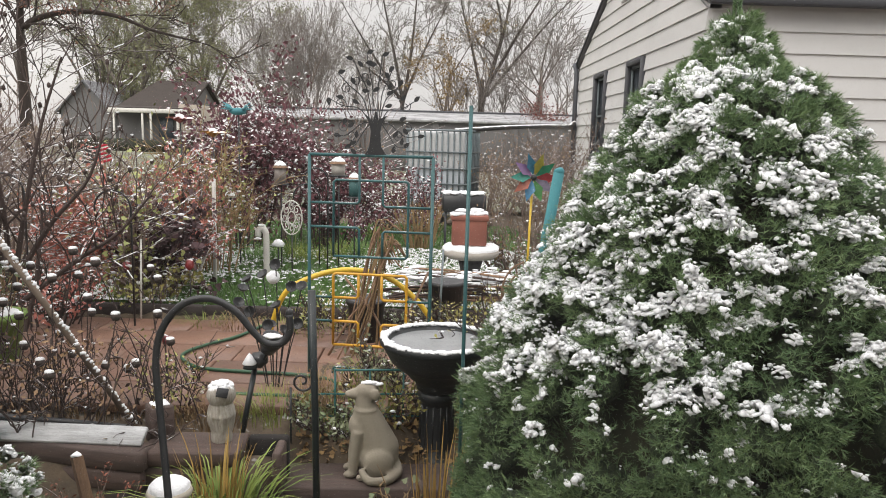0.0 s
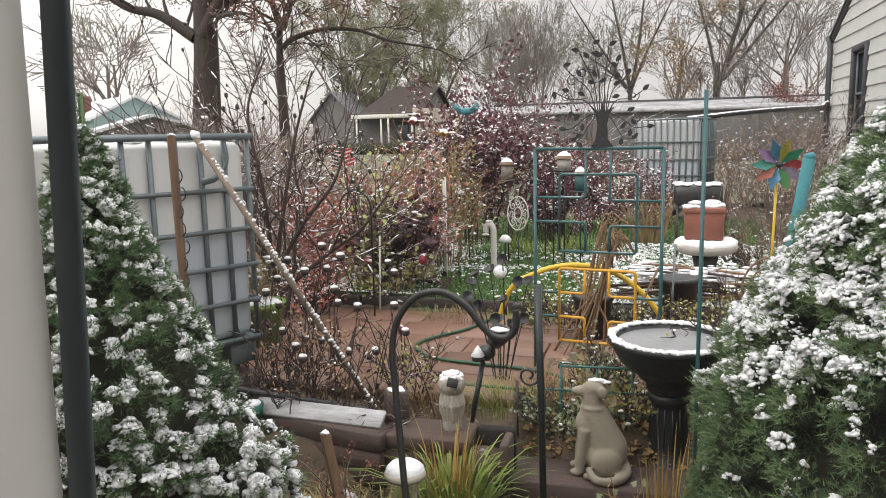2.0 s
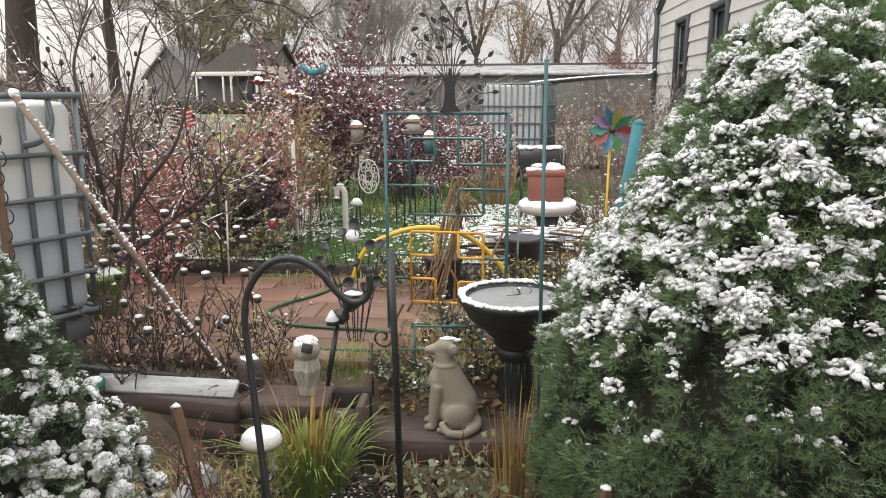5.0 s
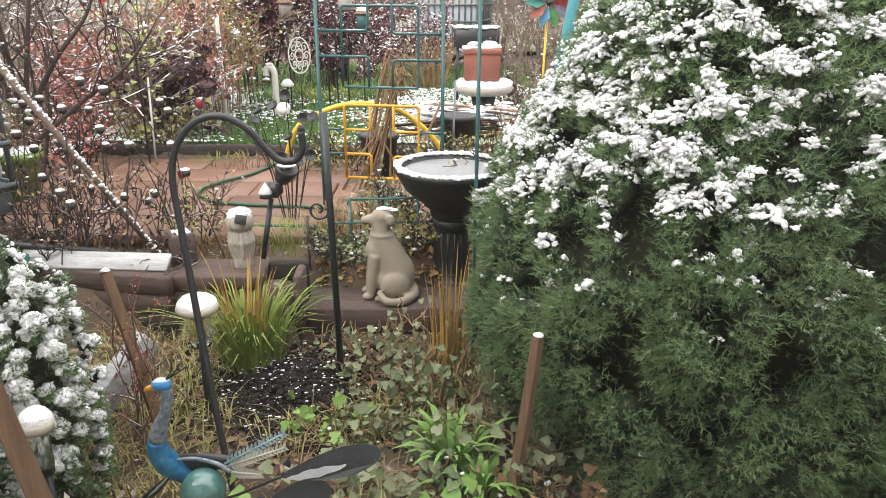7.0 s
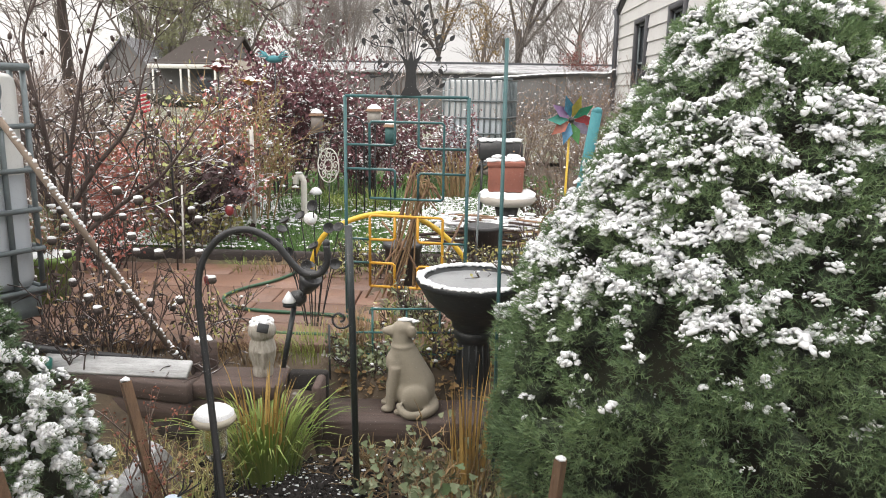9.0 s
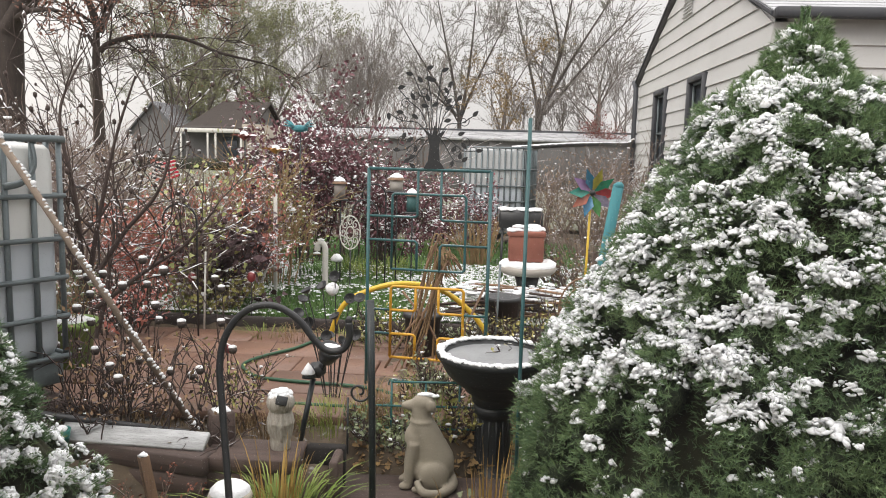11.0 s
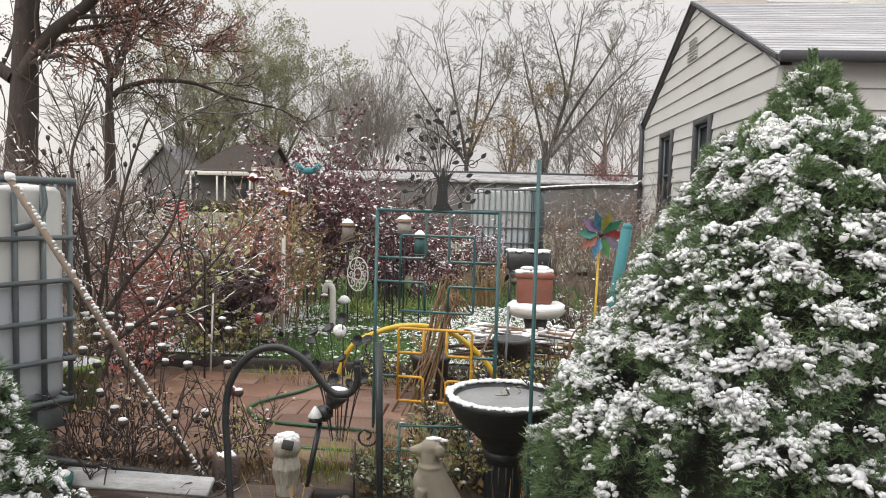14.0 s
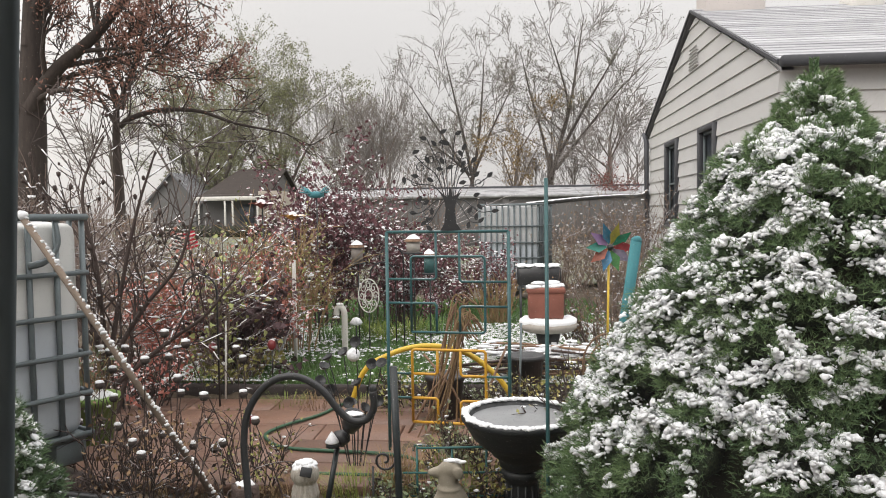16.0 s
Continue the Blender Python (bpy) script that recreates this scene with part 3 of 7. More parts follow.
# ---- water totes ----
def tote(name, label, corner, along, width, depth, top, height=1.0, plastic=TOTE):
    """A plastic tank in a tube cage on a pallet; corner: where its right front edge stands; along: the way to its left front edge."""
    d = np.array([*along, 0.0]) / np.hypot(*along)
    ang = math.degrees(math.atan2(-d[1], -d[0]))
    ob = thing(name, label, "water tank", pose(corner[0], corner[1], top - height - 0.13, 0, 0, ang))
    w, dp, h0 = width, depth, 0.13
    tank = Acc()
    prof = []
    n = 32
    t = np.arange(n) * 2 * math.pi / n + math.pi / n
    ex = np.round((w / 2 - 0.008 - 0.05) * np.sign(np.cos(t)), 5)
    ey = np.round((dp / 2 - 0.008 - 0.05) * np.sign(np.sin(t)), 5)
    rings = [(0.9, 0), (0.98, 0.015), (1, 0.05), (1, 0.3), (1, 0.52), (1, 0.53), (1, 0.75), (1, 0.91), (0.992, 0.95), (0.965, 0.97), (0.85, 0.98), (0.3, 0.984), (0.02, 0.984)]
    v = np.concatenate([np.stack([-w / 2 + s * (ex + 0.05 * np.cos(t)), dp / 2 + s * (ey + 0.05 * np.sin(t)), np.full(n, h0 + zz * height)], 1) for s, zz in rings])
    low = Acc()
    for r0, r1, acc in ((0, 5, low), (5, len(rings) - 1, tank)):
        i, j = np.meshgrid(np.arange(r1 - r0), np.arange(n), indexing="ij")
        acc.add(v[r0 * n:(r1 + 1) * n], np.stack([i * n + j, i * n + (j + 1) % n, (i + 1) * n + (j + 1) % n, (i + 1) * n + j], -1).reshape(-1, 4))
    part("tank", tank, plastic, ob, "cloudy white plastic tank")
    part("tank_bottom", low, TOTE_WET, ob, "bluish lower tank half with water inside")
    s = Acc()
    for k in range(70):
        e = rng.uniform(-0.42, 0.42, 2)
        s.blob((-w / 2 + w * e[0], dp / 2 + dp * e[1], h0 + 0.982 * height), rng.uniform(0.05, 0.12), (1, 1, 0.14))
    part("snow_cap", s, SNOW, ob, "thin snow on the tank top")
    for k in range(11):
        x = -w * k / 10
        for y in (-0.005, dp + 0.005):
            part("bar", Acc().tube([(x, y, h0 - 0.02), (x, y, h0 + height)], 0.0125, 6), CAGE, ob)
    for k in range(1, 9):
        y = dp * k / 9
        for x in (0.005, -w - 0.005):
            part("bar", Acc().tube([(x, y, h0 - 0.02), (x, y, h0 + height)], 0.0125, 6), CAGE, ob)
    for zz in (0.0, 0.19, 0.37, 0.55, 0.745, 1.0):
        r = 0.018 if zz == 1.0 else 0.0125
        part("ring", Acc().tube([(0.012, -0.018, h0 + zz * height), (-w - 0.012, -0.018, h0 + zz * height), (-w - 0.012, dp + 0.018, h0 + zz * height), (0.012, dp + 0.018, h0 + zz * height), (0.012, -0.018, h0 + zz * height)], r, 6), CAGE, ob)
    p = Acc().box((-w / 2, dp / 2, 0.115), (w, dp, 0.03))
    for x in (-0.08, -w / 2, -w + 0.08):
        p.box((x, dp / 2, 0.05), (0.14, dp, 0.1))
    part("pallet", p, CAGE, ob, "grey pallet")
    part("lid", Acc().lathe([(0.09, 0.945), (0.09, 0.985), (0.08, 0.995), (0.0, 0.995)], 20, (-w / 2, dp / 2, h0 + 0.0)), METAL_BLACK, ob)
    return ob


tote("water_tote", "large white plastic water tank in a grey tube cage", (-1.95, 3.36), (-0.5, -0.86), 1.2, 1.0, 1.25)
tote("far_water_tote", "white plastic water tank in a tube cage beyond the lawn", (0.45, 10.6), (-1.0, 0.25), 0.86, 1.0, 1.36, 1.2, mat("old_tote_plastic", (0.52, 0.53, 0.54), (0.42, 0.43, 0.44), 1.6, 0.45, 0.1, fine=12))
base = thing("tote_base", "reddish brown timbers stacked under the water tank", "timbers")
for r in range(2):
    for k in range(5):
        part("timber", Acc().box((0, 0, 0), (0.9, 0.2, 0.085), 0.006), TIMBER, base, at=pose(-2.335 - 0.125 * k, 3.455 - 0.215 * k, -0.075 + r * 0.09, 0, 0, -30))
part("strap", Acc().tube(smooth_line([(-2.0, 3.25, 1.23), (-1.985, 3.24, 1.13), (-2.01, 3.19, 1.06), (-2.05, 3.12, 1.04)], 6), 0.016, 6, flat=0.4), CAGE, bpy.data.objects["water_tote"]).matrix_parent_inverse = bpy.data.objects["water_tote"].matrix_basis.inverted()


# ---- dwarf spruces ----
def spruce(name, label, x, y, base, profile, clumps, snow_low, snow_high, seed, tip=None, clump_r=(0.05, 0.10), tufts=80, lean=0.0, heaps=(), gust=0.0, crumbs=330, crumb=1.0, needle=1.0, lift=0.004):
    """A dense cone-shaped conifer: clumps of short needle bursts over a core coloured dark as shade, with crumbly
    cushions of snow on their upper sides.
    profile: height and radius; snow: its share low down and high up; heaps: where much snow lies (x, height, half
    width, half height)."""
    g = np.random.default_rng(seed)
    zs, rs = np.array(profile).T
    top = zs[-1]
    ob = thing(name, label, "conifer", pose(x, y, base))
    part("trunk", Acc().tube([(0, 0, -0.05), (0, 0, top * 0.9)], [0.05, 0.012], 8), BARK, ob)
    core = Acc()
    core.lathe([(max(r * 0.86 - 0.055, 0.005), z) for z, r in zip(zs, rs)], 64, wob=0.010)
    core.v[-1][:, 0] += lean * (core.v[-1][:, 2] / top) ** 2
    part("inner_crown", core, SPRUCE_CORE_SHADE, ob, "inner core coloured dark as shade between boughs")
    zz = np.linspace(zs[0], top, 400)
    rr = np.interp(zz, zs, rs)
    f_ = np.clip(rr / 0.5, 0.42, 1.0)
    cdf = np.cumsum((rr + 0.02) / f_**1.3)
    cdf /= cdf[-1]
    bz = np.interp((np.arange(clumps) + g.uniform(0, 1, clumps)) / clumps, cdf, zz)
    bt = (np.arange(clumps) * 2.39996 + g.normal(0, 0.25, clumps))
    bs_ = g.uniform(*clump_r, clumps) * np.interp(bz, zz, f_)
    dent = np.array([noise.noise((math.cos(t) * 3 + seed, math.sin(t) * 3, z * 4.5)) for t, z in zip(bt, bz)])
    fold = np.array([noise.noise((math.cos(t) * 9 + seed, math.sin(t) * 9, z * 9)) for t, z in zip(bt, bz)])
    br = np.maximum(np.interp(bz, zs, rs) - bs_ * 0.75 + (dent * 0.05 + fold * 0.06) * np.interp(bz, zz, f_), 0)
    bc = np.stack([br * np.cos(bt) + lean * (bz / top) ** 2, br * np.sin(bt), bz], 1)
    bo = np.stack([np.cos(bt), np.sin(bt), np.full(clumps, 0.3)], 1)
    bo /= np.linalg.norm(bo, axis=1)[:, None]
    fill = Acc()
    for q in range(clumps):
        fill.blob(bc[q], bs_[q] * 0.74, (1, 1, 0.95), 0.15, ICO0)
    tagged(part("foliage_mass", fill, SPRUCE_LUMP_SHADE, ob, "dense green boughs, darkened as shade between needles"), kind="stuff")
    lumpy = lambda v, k: 1 + 0.16 * np.sin(v @ np.array([5.0, 3.0, 4.0]) + k) + 0.12 * np.sin(v @ np.array([-4.0, 6.0, 3.0]) + 2 * k)
    # bursts of needles over the outer side of each clump
    k = np.repeat(np.arange(clumps), tufts)
    k = k[(bo[k, 1] < 0.35) | (g.uniform(size=len(k)) < 0.2)]  # thinner on the side away from the window
    n = len(k)
    nrm = g.normal(size=(n, 3)) + bo[k] * 1.5 + [0, 0, 0.2]
    nrm /= np.linalg.norm(nrm, axis=1)[:, None]
    cen = bc[k] + nrm * (bs_[k] * lumpy(nrm, k) * g.uniform(0.62, 1.02, n))[:, None] * [1, 1, 0.95]
    # some deep between the clumps, on the inner crown
    deep = g.uniform(size=n) < 0.14
    dz = np.interp(g.uniform(size=n), cdf, zz)
    dr, dt = np.maximum(np.interp(dz, zs, rs) * 0.86 - 0.045, 0.01), g.uniform(0, 2 * math.pi, n)
    cen[deep] = np.stack([dr * np.cos(dt) + lean * (dz / top) ** 2, dr * np.sin(dt), dz], 1)[deep]
    nrm[deep] = np.stack([np.cos(dt), np.sin(dt), np.full(n, 0.3)], 1)[deep]
    axis = nrm + np.where(deep[:, None], 0, bo[k]) * 0.5 + [0, 0, 0.25] + g.normal(0, 0.3, (n, 3))
    axis /= np.linalg.norm(axis, axis=1)[:, None]
    per = 7
    P, D = np.repeat(cen, per, 0), np.repeat(axis, per, 0)
    side = g.normal(size=(len(P), 3))
    side -= (side * D).sum(1)[:, None] * D
    side /= np.linalg.norm(side, axis=1)[:, None]
    along = np.tile(np.linspace(0, 1, per), n)[:, None]
    root = P + D * along * 0.018
    ray = D * (0.35 + 0.7 * along) + side * (1.0 - 0.75 * along)
    ray /= np.linalg.norm(ray, axis=1)[:, None]
    tipv = root + ray * g.uniform(0.014, 0.026, len(P))[:, None] * needle
    wd = np.cross(D, side) * 0.0014
    nd = Acc().add(np.stack([root - wd, root + wd, tipv], 1).reshape(-1, 3), np.arange(len(P) * 3).reshape(-1, 3))
    tagged(part("needles", nd, NEEDLE, ob, "short green needles in small bursts"), kind="stuff")
    # snow: crumbs crowded on the upper side of the clumps, over flat cakes that close the heaps
    k = np.repeat(np.arange(clumps), crumbs)
    k = k[(bo[k, 1] < 0.35) | (g.uniform(size=len(k)) < 0.15)]
    m = len(k)
    nrm = g.normal(size=(m, 3)) + bo[k] * 0.75 + [0, 0, 0.75]
    nrm /= np.linalg.norm(nrm, axis=1)[:, None]
    pos = bc[k] + nrm * (bs_[k] * lumpy(nrm, k))[:, None] * [1, 1, 0.95]
    share = snow_low + (snow_high - snow_low) * np.clip((pos[:, 2] - top * 0.20) / (top * 0.33), 0, 1)
    share = share - gust * pos[:, 0] / rs.max()
    if heaps:
        near_ = np.zeros(m)
        for hx, hz, hw, hh in heaps:
            near_ = np.maximum(near_, np.exp(-(((pos[:, 0] - hx) / hw) ** 2 + ((pos[:, 2] - hz) / hh) ** 2) ** 1.5) * (pos[:, 1] < 0.1))
        share = share + 0.50 * near_ - 0.40 * (pos[:, 1] < 0.1)
    heap = np.array([noise.noise((c[0] * 2.6 + seed, c[1] * 2.6, c[2] * 4.2)) for c in bc])[k]
    want = nrm[:, 2] * 0.95 + (nrm * bo[k]).sum(1) * 0.15 + heap * (0.15 if heaps else 0.2) + share - 1.33
    q = np.nonzero(want > -0.75)[0]
    mid = np.array([noise.noise((c[0] * 7, c[1] * 7 + seed, c[2] * 19)) for c in pos[q]])
    small = np.array([noise.noise((c[0] * 30, c[1] * 30 + seed, c[2] * 30)) for c in pos[q]])
    want = want[q] + mid * 0.75 + small * 0.8
    q, want = q[want > 0.09], want[want > 0.09]
    w = np.minimum(want, 0.5)
    rad = (0.0038 + 0.0036 * w) * crumb * g.uniform(0.7, 1.4, len(q))
    flat = np.where(g.uniform(size=len(q)) < 0.50 * (w > 0.14), 1.0, 0.0)
    rad *= 1 + 0.75 * flat
    up_ = nrm[q] + [0, 0, 0.5] + g.normal(0, 0.35, (len(q), 3))
    up_ /= np.linalg.norm(up_, axis=1)[:, None]
    e1 = g.normal(size=(len(q), 3))
    e1 -= (e1 * up_).sum(1)[:, None] * up_
    e1 /= np.linalg.norm(e1, axis=1)[:, None]
    turn = np.stack([e1, np.cross(up_, e1), up_], -1)
    rise_ = lift + g.uniform(-0.004, 0.010, (len(q), 1)) * (1 - 0.5 * flat[:, None]) * np.minimum(w * 4, 1)[:, None]
    at_ = pos[q] + nrm[q] * rise_ + [0, 0, 0.003]
    sn = Acc()
    for pick, (sv, sf) in ((rad > 0.0085, ICO0), (rad <= 0.0085, OCTA)):
        m = int(pick.sum())
        shape = sv[None] * np.stack([g.uniform(0.9, 1.7, m), g.uniform(0.7, 1.3, m), g.uniform(0.55, 0.95, m) - 0.3 * flat[pick]], 1)[:, None]
        v = np.einsum("qij,qvj->qvi", turn[pick], shape) * rad[pick][:, None, None] * g.uniform(0.62, 1.38, (m, len(sv), 1)) + at_[pick][:, None]
        sn.add(v.reshape(-1, 3), (np.array(sf)[None] + (np.arange(m) * len(sv))[:, None, None]).reshape(-1, 3))
    tagged(part("snow", sn, SNOW, ob, "cushions of fresh snow"), kind="stuff")
    if tip:
        part("leader", Acc().tube([(lean, 0, top - 0.1), (lean + 0.01, 0, top + tip)], [0.012, 0.006], 6), NEEDLE, ob, "upright leading shoot")
        n = 700
        h = g.uniform(-0.06, tip, n)
        a_ = g.uniform(0, 2 * math.pi, n)
        t = Acc().leaves(np.stack([lean + 0.006 * np.cos(a_), 0.006 * np.sin(a_), top + h], 1), np.stack([np.cos(a_), np.sin(a_), np.full(n, 0.9)], 1), unit(n), 0.016, 0.003)
        tagged(part("shoot_needles", t, NEEDLE, ob), kind="stuff")
    return ob


spruce("spruce", "broad dark green dwarf spruce loaded with fresh snow", 1.08, 2.70, -0.46,
       [(0.0, 0.80), (0.26, 0.90), (0.46, 0.93), (0.66, 0.91), (0.89, 0.85), (1.02, 0.79), (1.21, 0.665), (1.36, 0.59), (1.52, 0.485), (1.66, 0.415), (1.73, 0.385), (1.84, 0.31), (1.93, 0.20), (1.98, 0.13), (2.06, 0.08), (2.13, 0.03)],
       1350, 0.10, 0.80, 3, 0.07, lean=-0.05, heaps=[(-0.23, 1.93, 0.13, 0.11), (-0.35, 1.79, 0.12, 0.12), (-0.2, 1.64, 0.15, 0.11), (-0.31, 1.52, 0.2, 0.11), (-0.44, 1.44, 0.09, 0.09), (-0.58, 1.33, 0.13, 0.11), (-0.67, 1.2, 0.12, 0.12), (-0.53, 1.23, 0.11, 0.11), (-0.42, 1.18, 0.12, 0.08), (-0.32, 1.26, 0.08, 0.08), (-0.43, 1.08, 0.14, 0.11), (-0.3, 1.09, 0.1, 0.09), (-0.2, 1.05, 0.11, 0.08), (-0.66, 1.07, 0.07, 0.11), (-0.76, 1.05, 0.09, 0.12), (-0.81, 0.94, 0.08, 0.12), (-0.77, 0.86, 0.06, 0.09), (-0.18, 1.4, 0.1, 0.1), (-0.08, 1.58, 0.11, 0.09), (-0.59, 0.99, 0.07, 0.05), (-0.62, 0.45, 0.10, 0.06), (-0.5, 0.28, 0.10, 0.06), (-0.05, 1.88, 0.12, 0.08), (0.06, 1.74, 0.14, 0.09), (-0.08, 2.02, 0.07, 0.07), (0.2, 1.5, 0.14, 0.09), (0.14, 1.28, 0.14, 0.09)], gust=0.05)
spruce("spruce", "narrow pointed dwarf spruce with snow on its boughs", -1.54, 1.85, -0.46,
       [(0.0, 0.40), (0.3, 0.44), (0.6, 0.43), (0.85, 0.38), (1.0, 0.345), (1.22, 0.24), (1.43, 0.14), (1.6, 0.075), (1.72, 0.03)], 1150, 0.86, 0.90, 5, 0.11, (0.024, 0.046), 34, crumbs=95, crumb=0.85, needle=0.8, lift=0.005)
spruce("spruce", "low rounded spruce mound covered by snow on top", -1.20, 1.93, -0.46,
       [(0.0, 0.20), (0.3, 0.22), (0.6, 0.22), (0.76, 0.18), (0.85, 0.11), (0.89, 0.04)], 330, 0.40, 1.25, 8, None, (0.026, 0.045), 40, crumbs=120, needle=0.8, lift=0.006)


# ---- retaining timbers and patio ----
wall = tagged(new("retaining_wall"), "brown stained landscape timbers holding up the garden bed", "retaining wall", kind="structure")


def timber(x0, y0, x1, y1, z0, z1, depth, material=TIMBER):
    ln, ang = math.hypot(x1 - x0, y1 - y0), math.degrees(math.atan2(y1 - y0, x1 - x0))
    a = Acc().box((ln / 2, depth / 2, (z1 - z0) / 2), (ln, depth, z1 - z0), 0.009)
    return part("timber", a, material, wall, at=pose(x0, y0, z0, 0, 0, ang))


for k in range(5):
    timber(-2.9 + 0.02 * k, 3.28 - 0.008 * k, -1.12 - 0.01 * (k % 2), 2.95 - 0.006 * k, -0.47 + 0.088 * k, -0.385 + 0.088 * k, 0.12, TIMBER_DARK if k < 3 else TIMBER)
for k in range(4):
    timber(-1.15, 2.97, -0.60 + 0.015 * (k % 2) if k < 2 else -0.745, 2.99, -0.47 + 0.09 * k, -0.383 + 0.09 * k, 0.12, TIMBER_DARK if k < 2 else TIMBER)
timber(-1.15, 2.965, -0.745, 2.975, -0.108, -0.04, 0.215)
# back and floor of the notch are coloured near black as its shade
NOTCH_SHADE = mat("notch_shade", (0.022, 0.018, 0.016), (0.012, 0.010, 0.009), 12, 0.9, 0.6)
timber(-0.745, 3.125, -0.575, 3.13, -0.29, -0.04, 0.055, NOTCH_SHADE)
timber(-0.742, 2.985, -0.615, 2.985, -0.288, -0.20, 0.138, NOTCH_SHADE)
timber(-0.612, 2.975, -0.575, 2.976, -0.29, -0.04, 0.149)
for k in range(2):
    timber(-0.66, 3.02 + 0.01 * k, 1.6, 3.10, -0.47 + 0.128 * k, -0.345 + 0.128 * k, 0.25 if k else 0.12)
solid("white_board", Acc().box((0, 0, 0), (0.66, 0.09, 0.022), 0.004), WHITEBOARD, "weathered white painted board lying on the timbers", "board", pose(-1.475, 3.05, -0.006, 35, 0, -3))
a = Acc().box((0, 0, 0.07), (0.10, 0.10, 0.17), 0.008)
post = thing("timber_post", "short square brown post with snow on its slanted top", "post", pose(-1.13, 3.16, -0.065, 0, 0, 35))
part("post", a, TIMBER, post)
part("snow_cap", Acc().box((0, 0, 0.157), (0.07, 0.07, 0.010), 0.004), SNOW, post)
patio = tagged(new("patio"), "reddish brown flat paving slabs, wet, with dark joints", "patio", kind="structure")
row = 0
y = 3.56
r2 = np.random.default_rng(2)
while y < 5.15:
    h = r2.uniform(0.30, 0.42)
    x = -2.6 + r2.uniform(-0.3, 0)
    while x < 0.2:
        w = r2.uniform(0.42, 0.75)
        a = Acc().box((0, 0, 0), (w - 0.010, h - 0.010, 0.05), 0.006)
        part("slab", a, PAVER, patio, at=pose(x + w / 2, y + h / 2, -0.088 + r2.normal(0, 0.002), r2.normal(0, 0.25), r2.normal(0, 0.25), r2.normal(0, 0.5)))
        x += w
    y += h
a = Acc().tube(smooth_line([(-1.12, 5.05, -0.05), (-1.22, 4.75, -0.05), (-1.37, 4.52, -0.05), (-1.43, 4.32, -0.05), (-1.31, 4.13, -0.05), (-1.13, 4.06, -0.05), (-0.64, 4.0, -0.05), (-0.47, 3.9, -0.06), (-0.55, 3.72, -0.06), (-1.1, 3.72, -0.06)], 10), 0.0105, 8)
solid("garden_hose", a, mat("green_rubber", (0.035, 0.12, 0.06), (0.02, 0.08, 0.04), 20, 0.45, 0.1), "thin dark green garden hose lying on the patio", "hose")
a = Acc()
for x0 in np.arange(-2.5, 1.0, 0.6):
    a.box((x0, 5.31 + 0.03 * math.sin(x0), -0.03), (0.59, 0.05, 0.11), 0.012)
solid("lawn_edging", a, TIMBER_DARK, "dark timber edging along the lawn", "edging")


# ---- bird bath ----
bath = thing("bird_bath", "dark slate pedestal bird bath with snow round its rim", "bird bath", pose(0.062, 3.47, -0.30))
a = Acc().lathe([(0.0, 0.0), (0.145, 0.0), (0.15, 0.02), (0.145, 0.045), (0.12, 0.06), (0.10, 0.085), (0.088, 0.12), (0.082, 0.2), (0.075, 0.30), (0.078, 0.325), (0.092, 0.335), (0.095, 0.36), (0.085, 0.375), (0.0, 0.38)], 40)
part("pedestal", a, BATH, bath)
for k in range(14):
    t = k * 2 * math.pi / 14
    part("flute", Acc().tube([(0.084 * math.cos(t), 0.084 * math.sin(t), 0.12), (0.073 * math.cos(t), 0.073 * math.sin(t), 0.31)], 0.0055, 5), BATH, bath)
a = Acc().lathe([(0.0, 0.375), (0.085, 0.375), (0.10, 0.385), (0.105, 0.41), (0.112, 0.425), (0.135, 0.44), (0.142, 0.455), (0.185, 0.485), (0.222, 0.52), (0.248, 0.565), (0.262, 0.59), (0.274, 0.602), (0.277, 0.62), (0.266, 0.632), (0.248, 0.628), (0.235, 0.606), (0.19, 0.585), (0.10, 0.572), (0.0, 0.570)], 56)
part("bowl", a, BATH, bath)
part("ice", Acc().lathe([(0.0, 0.603), (0.234, 0.603)], 40), mat("grey_ice", (0.30, 0.31, 0.32), (0.18, 0.185, 0.19), 9, 0.35, 0.3), bath, "grey slushy ice")
a = Acc()
for t in np.linspace(0, 2 * math.pi, 130, endpoint=False):
    q = 0.255 + rng.normal(0, 0.004)
    a.blob((q * math.cos(t), q * math.sin(t), 0.628), rng.uniform(0.013, 0.021), (1, 1, 0.55))
tagged(part("snow_ring", a, SNOW, bath, "snow along the rim"), kind="stuff")


# ---- statues ----
def fused(name, acc, material, label, category, m, voxel=0.007):
    ob = solid(name, acc, material, label, category, m)
    r = ob.modifiers.new("fuse", "REMESH")
    r.mode, r.voxel_size, r.use_smooth_shade = "VOXEL", voxel, True
    s = ob.modifiers.new("smooth", "SMOOTH")
    s.factor, s.iterations = 0.5, 3
    return ob


a = Acc()
E2 = dict(rough=0.0, fine=ICO2)
a.blob((0.045, 0, 0.09), 0.1, (1.05, 0.92, 0.95), **E2)
for u in np.linspace(0, 1, 7):
    a.blob((0.055 - 0.065 * u, 0, 0.12 + 0.16 * u), 0.095 - 0.028 * u, (1, 0.9, 1), **E2)
a.blob((-0.035, 0, 0.235), 0.062, (1, 0.9, 1.1), **E2)
for u in np.linspace(0, 1, 5):
    a.blob((-0.012 - 0.008 * u, 0, 0.29 + 0.07 * u), 0.054 - 0.008 * u, **E2)
a.blob((-0.012, 0, 0.395), 0.05, (1.1, 0.9, 0.85), **E2)
a.blob((-0.065, 0, 0.385), 0.032, (1.3, 0.85, 0.8), **E2)
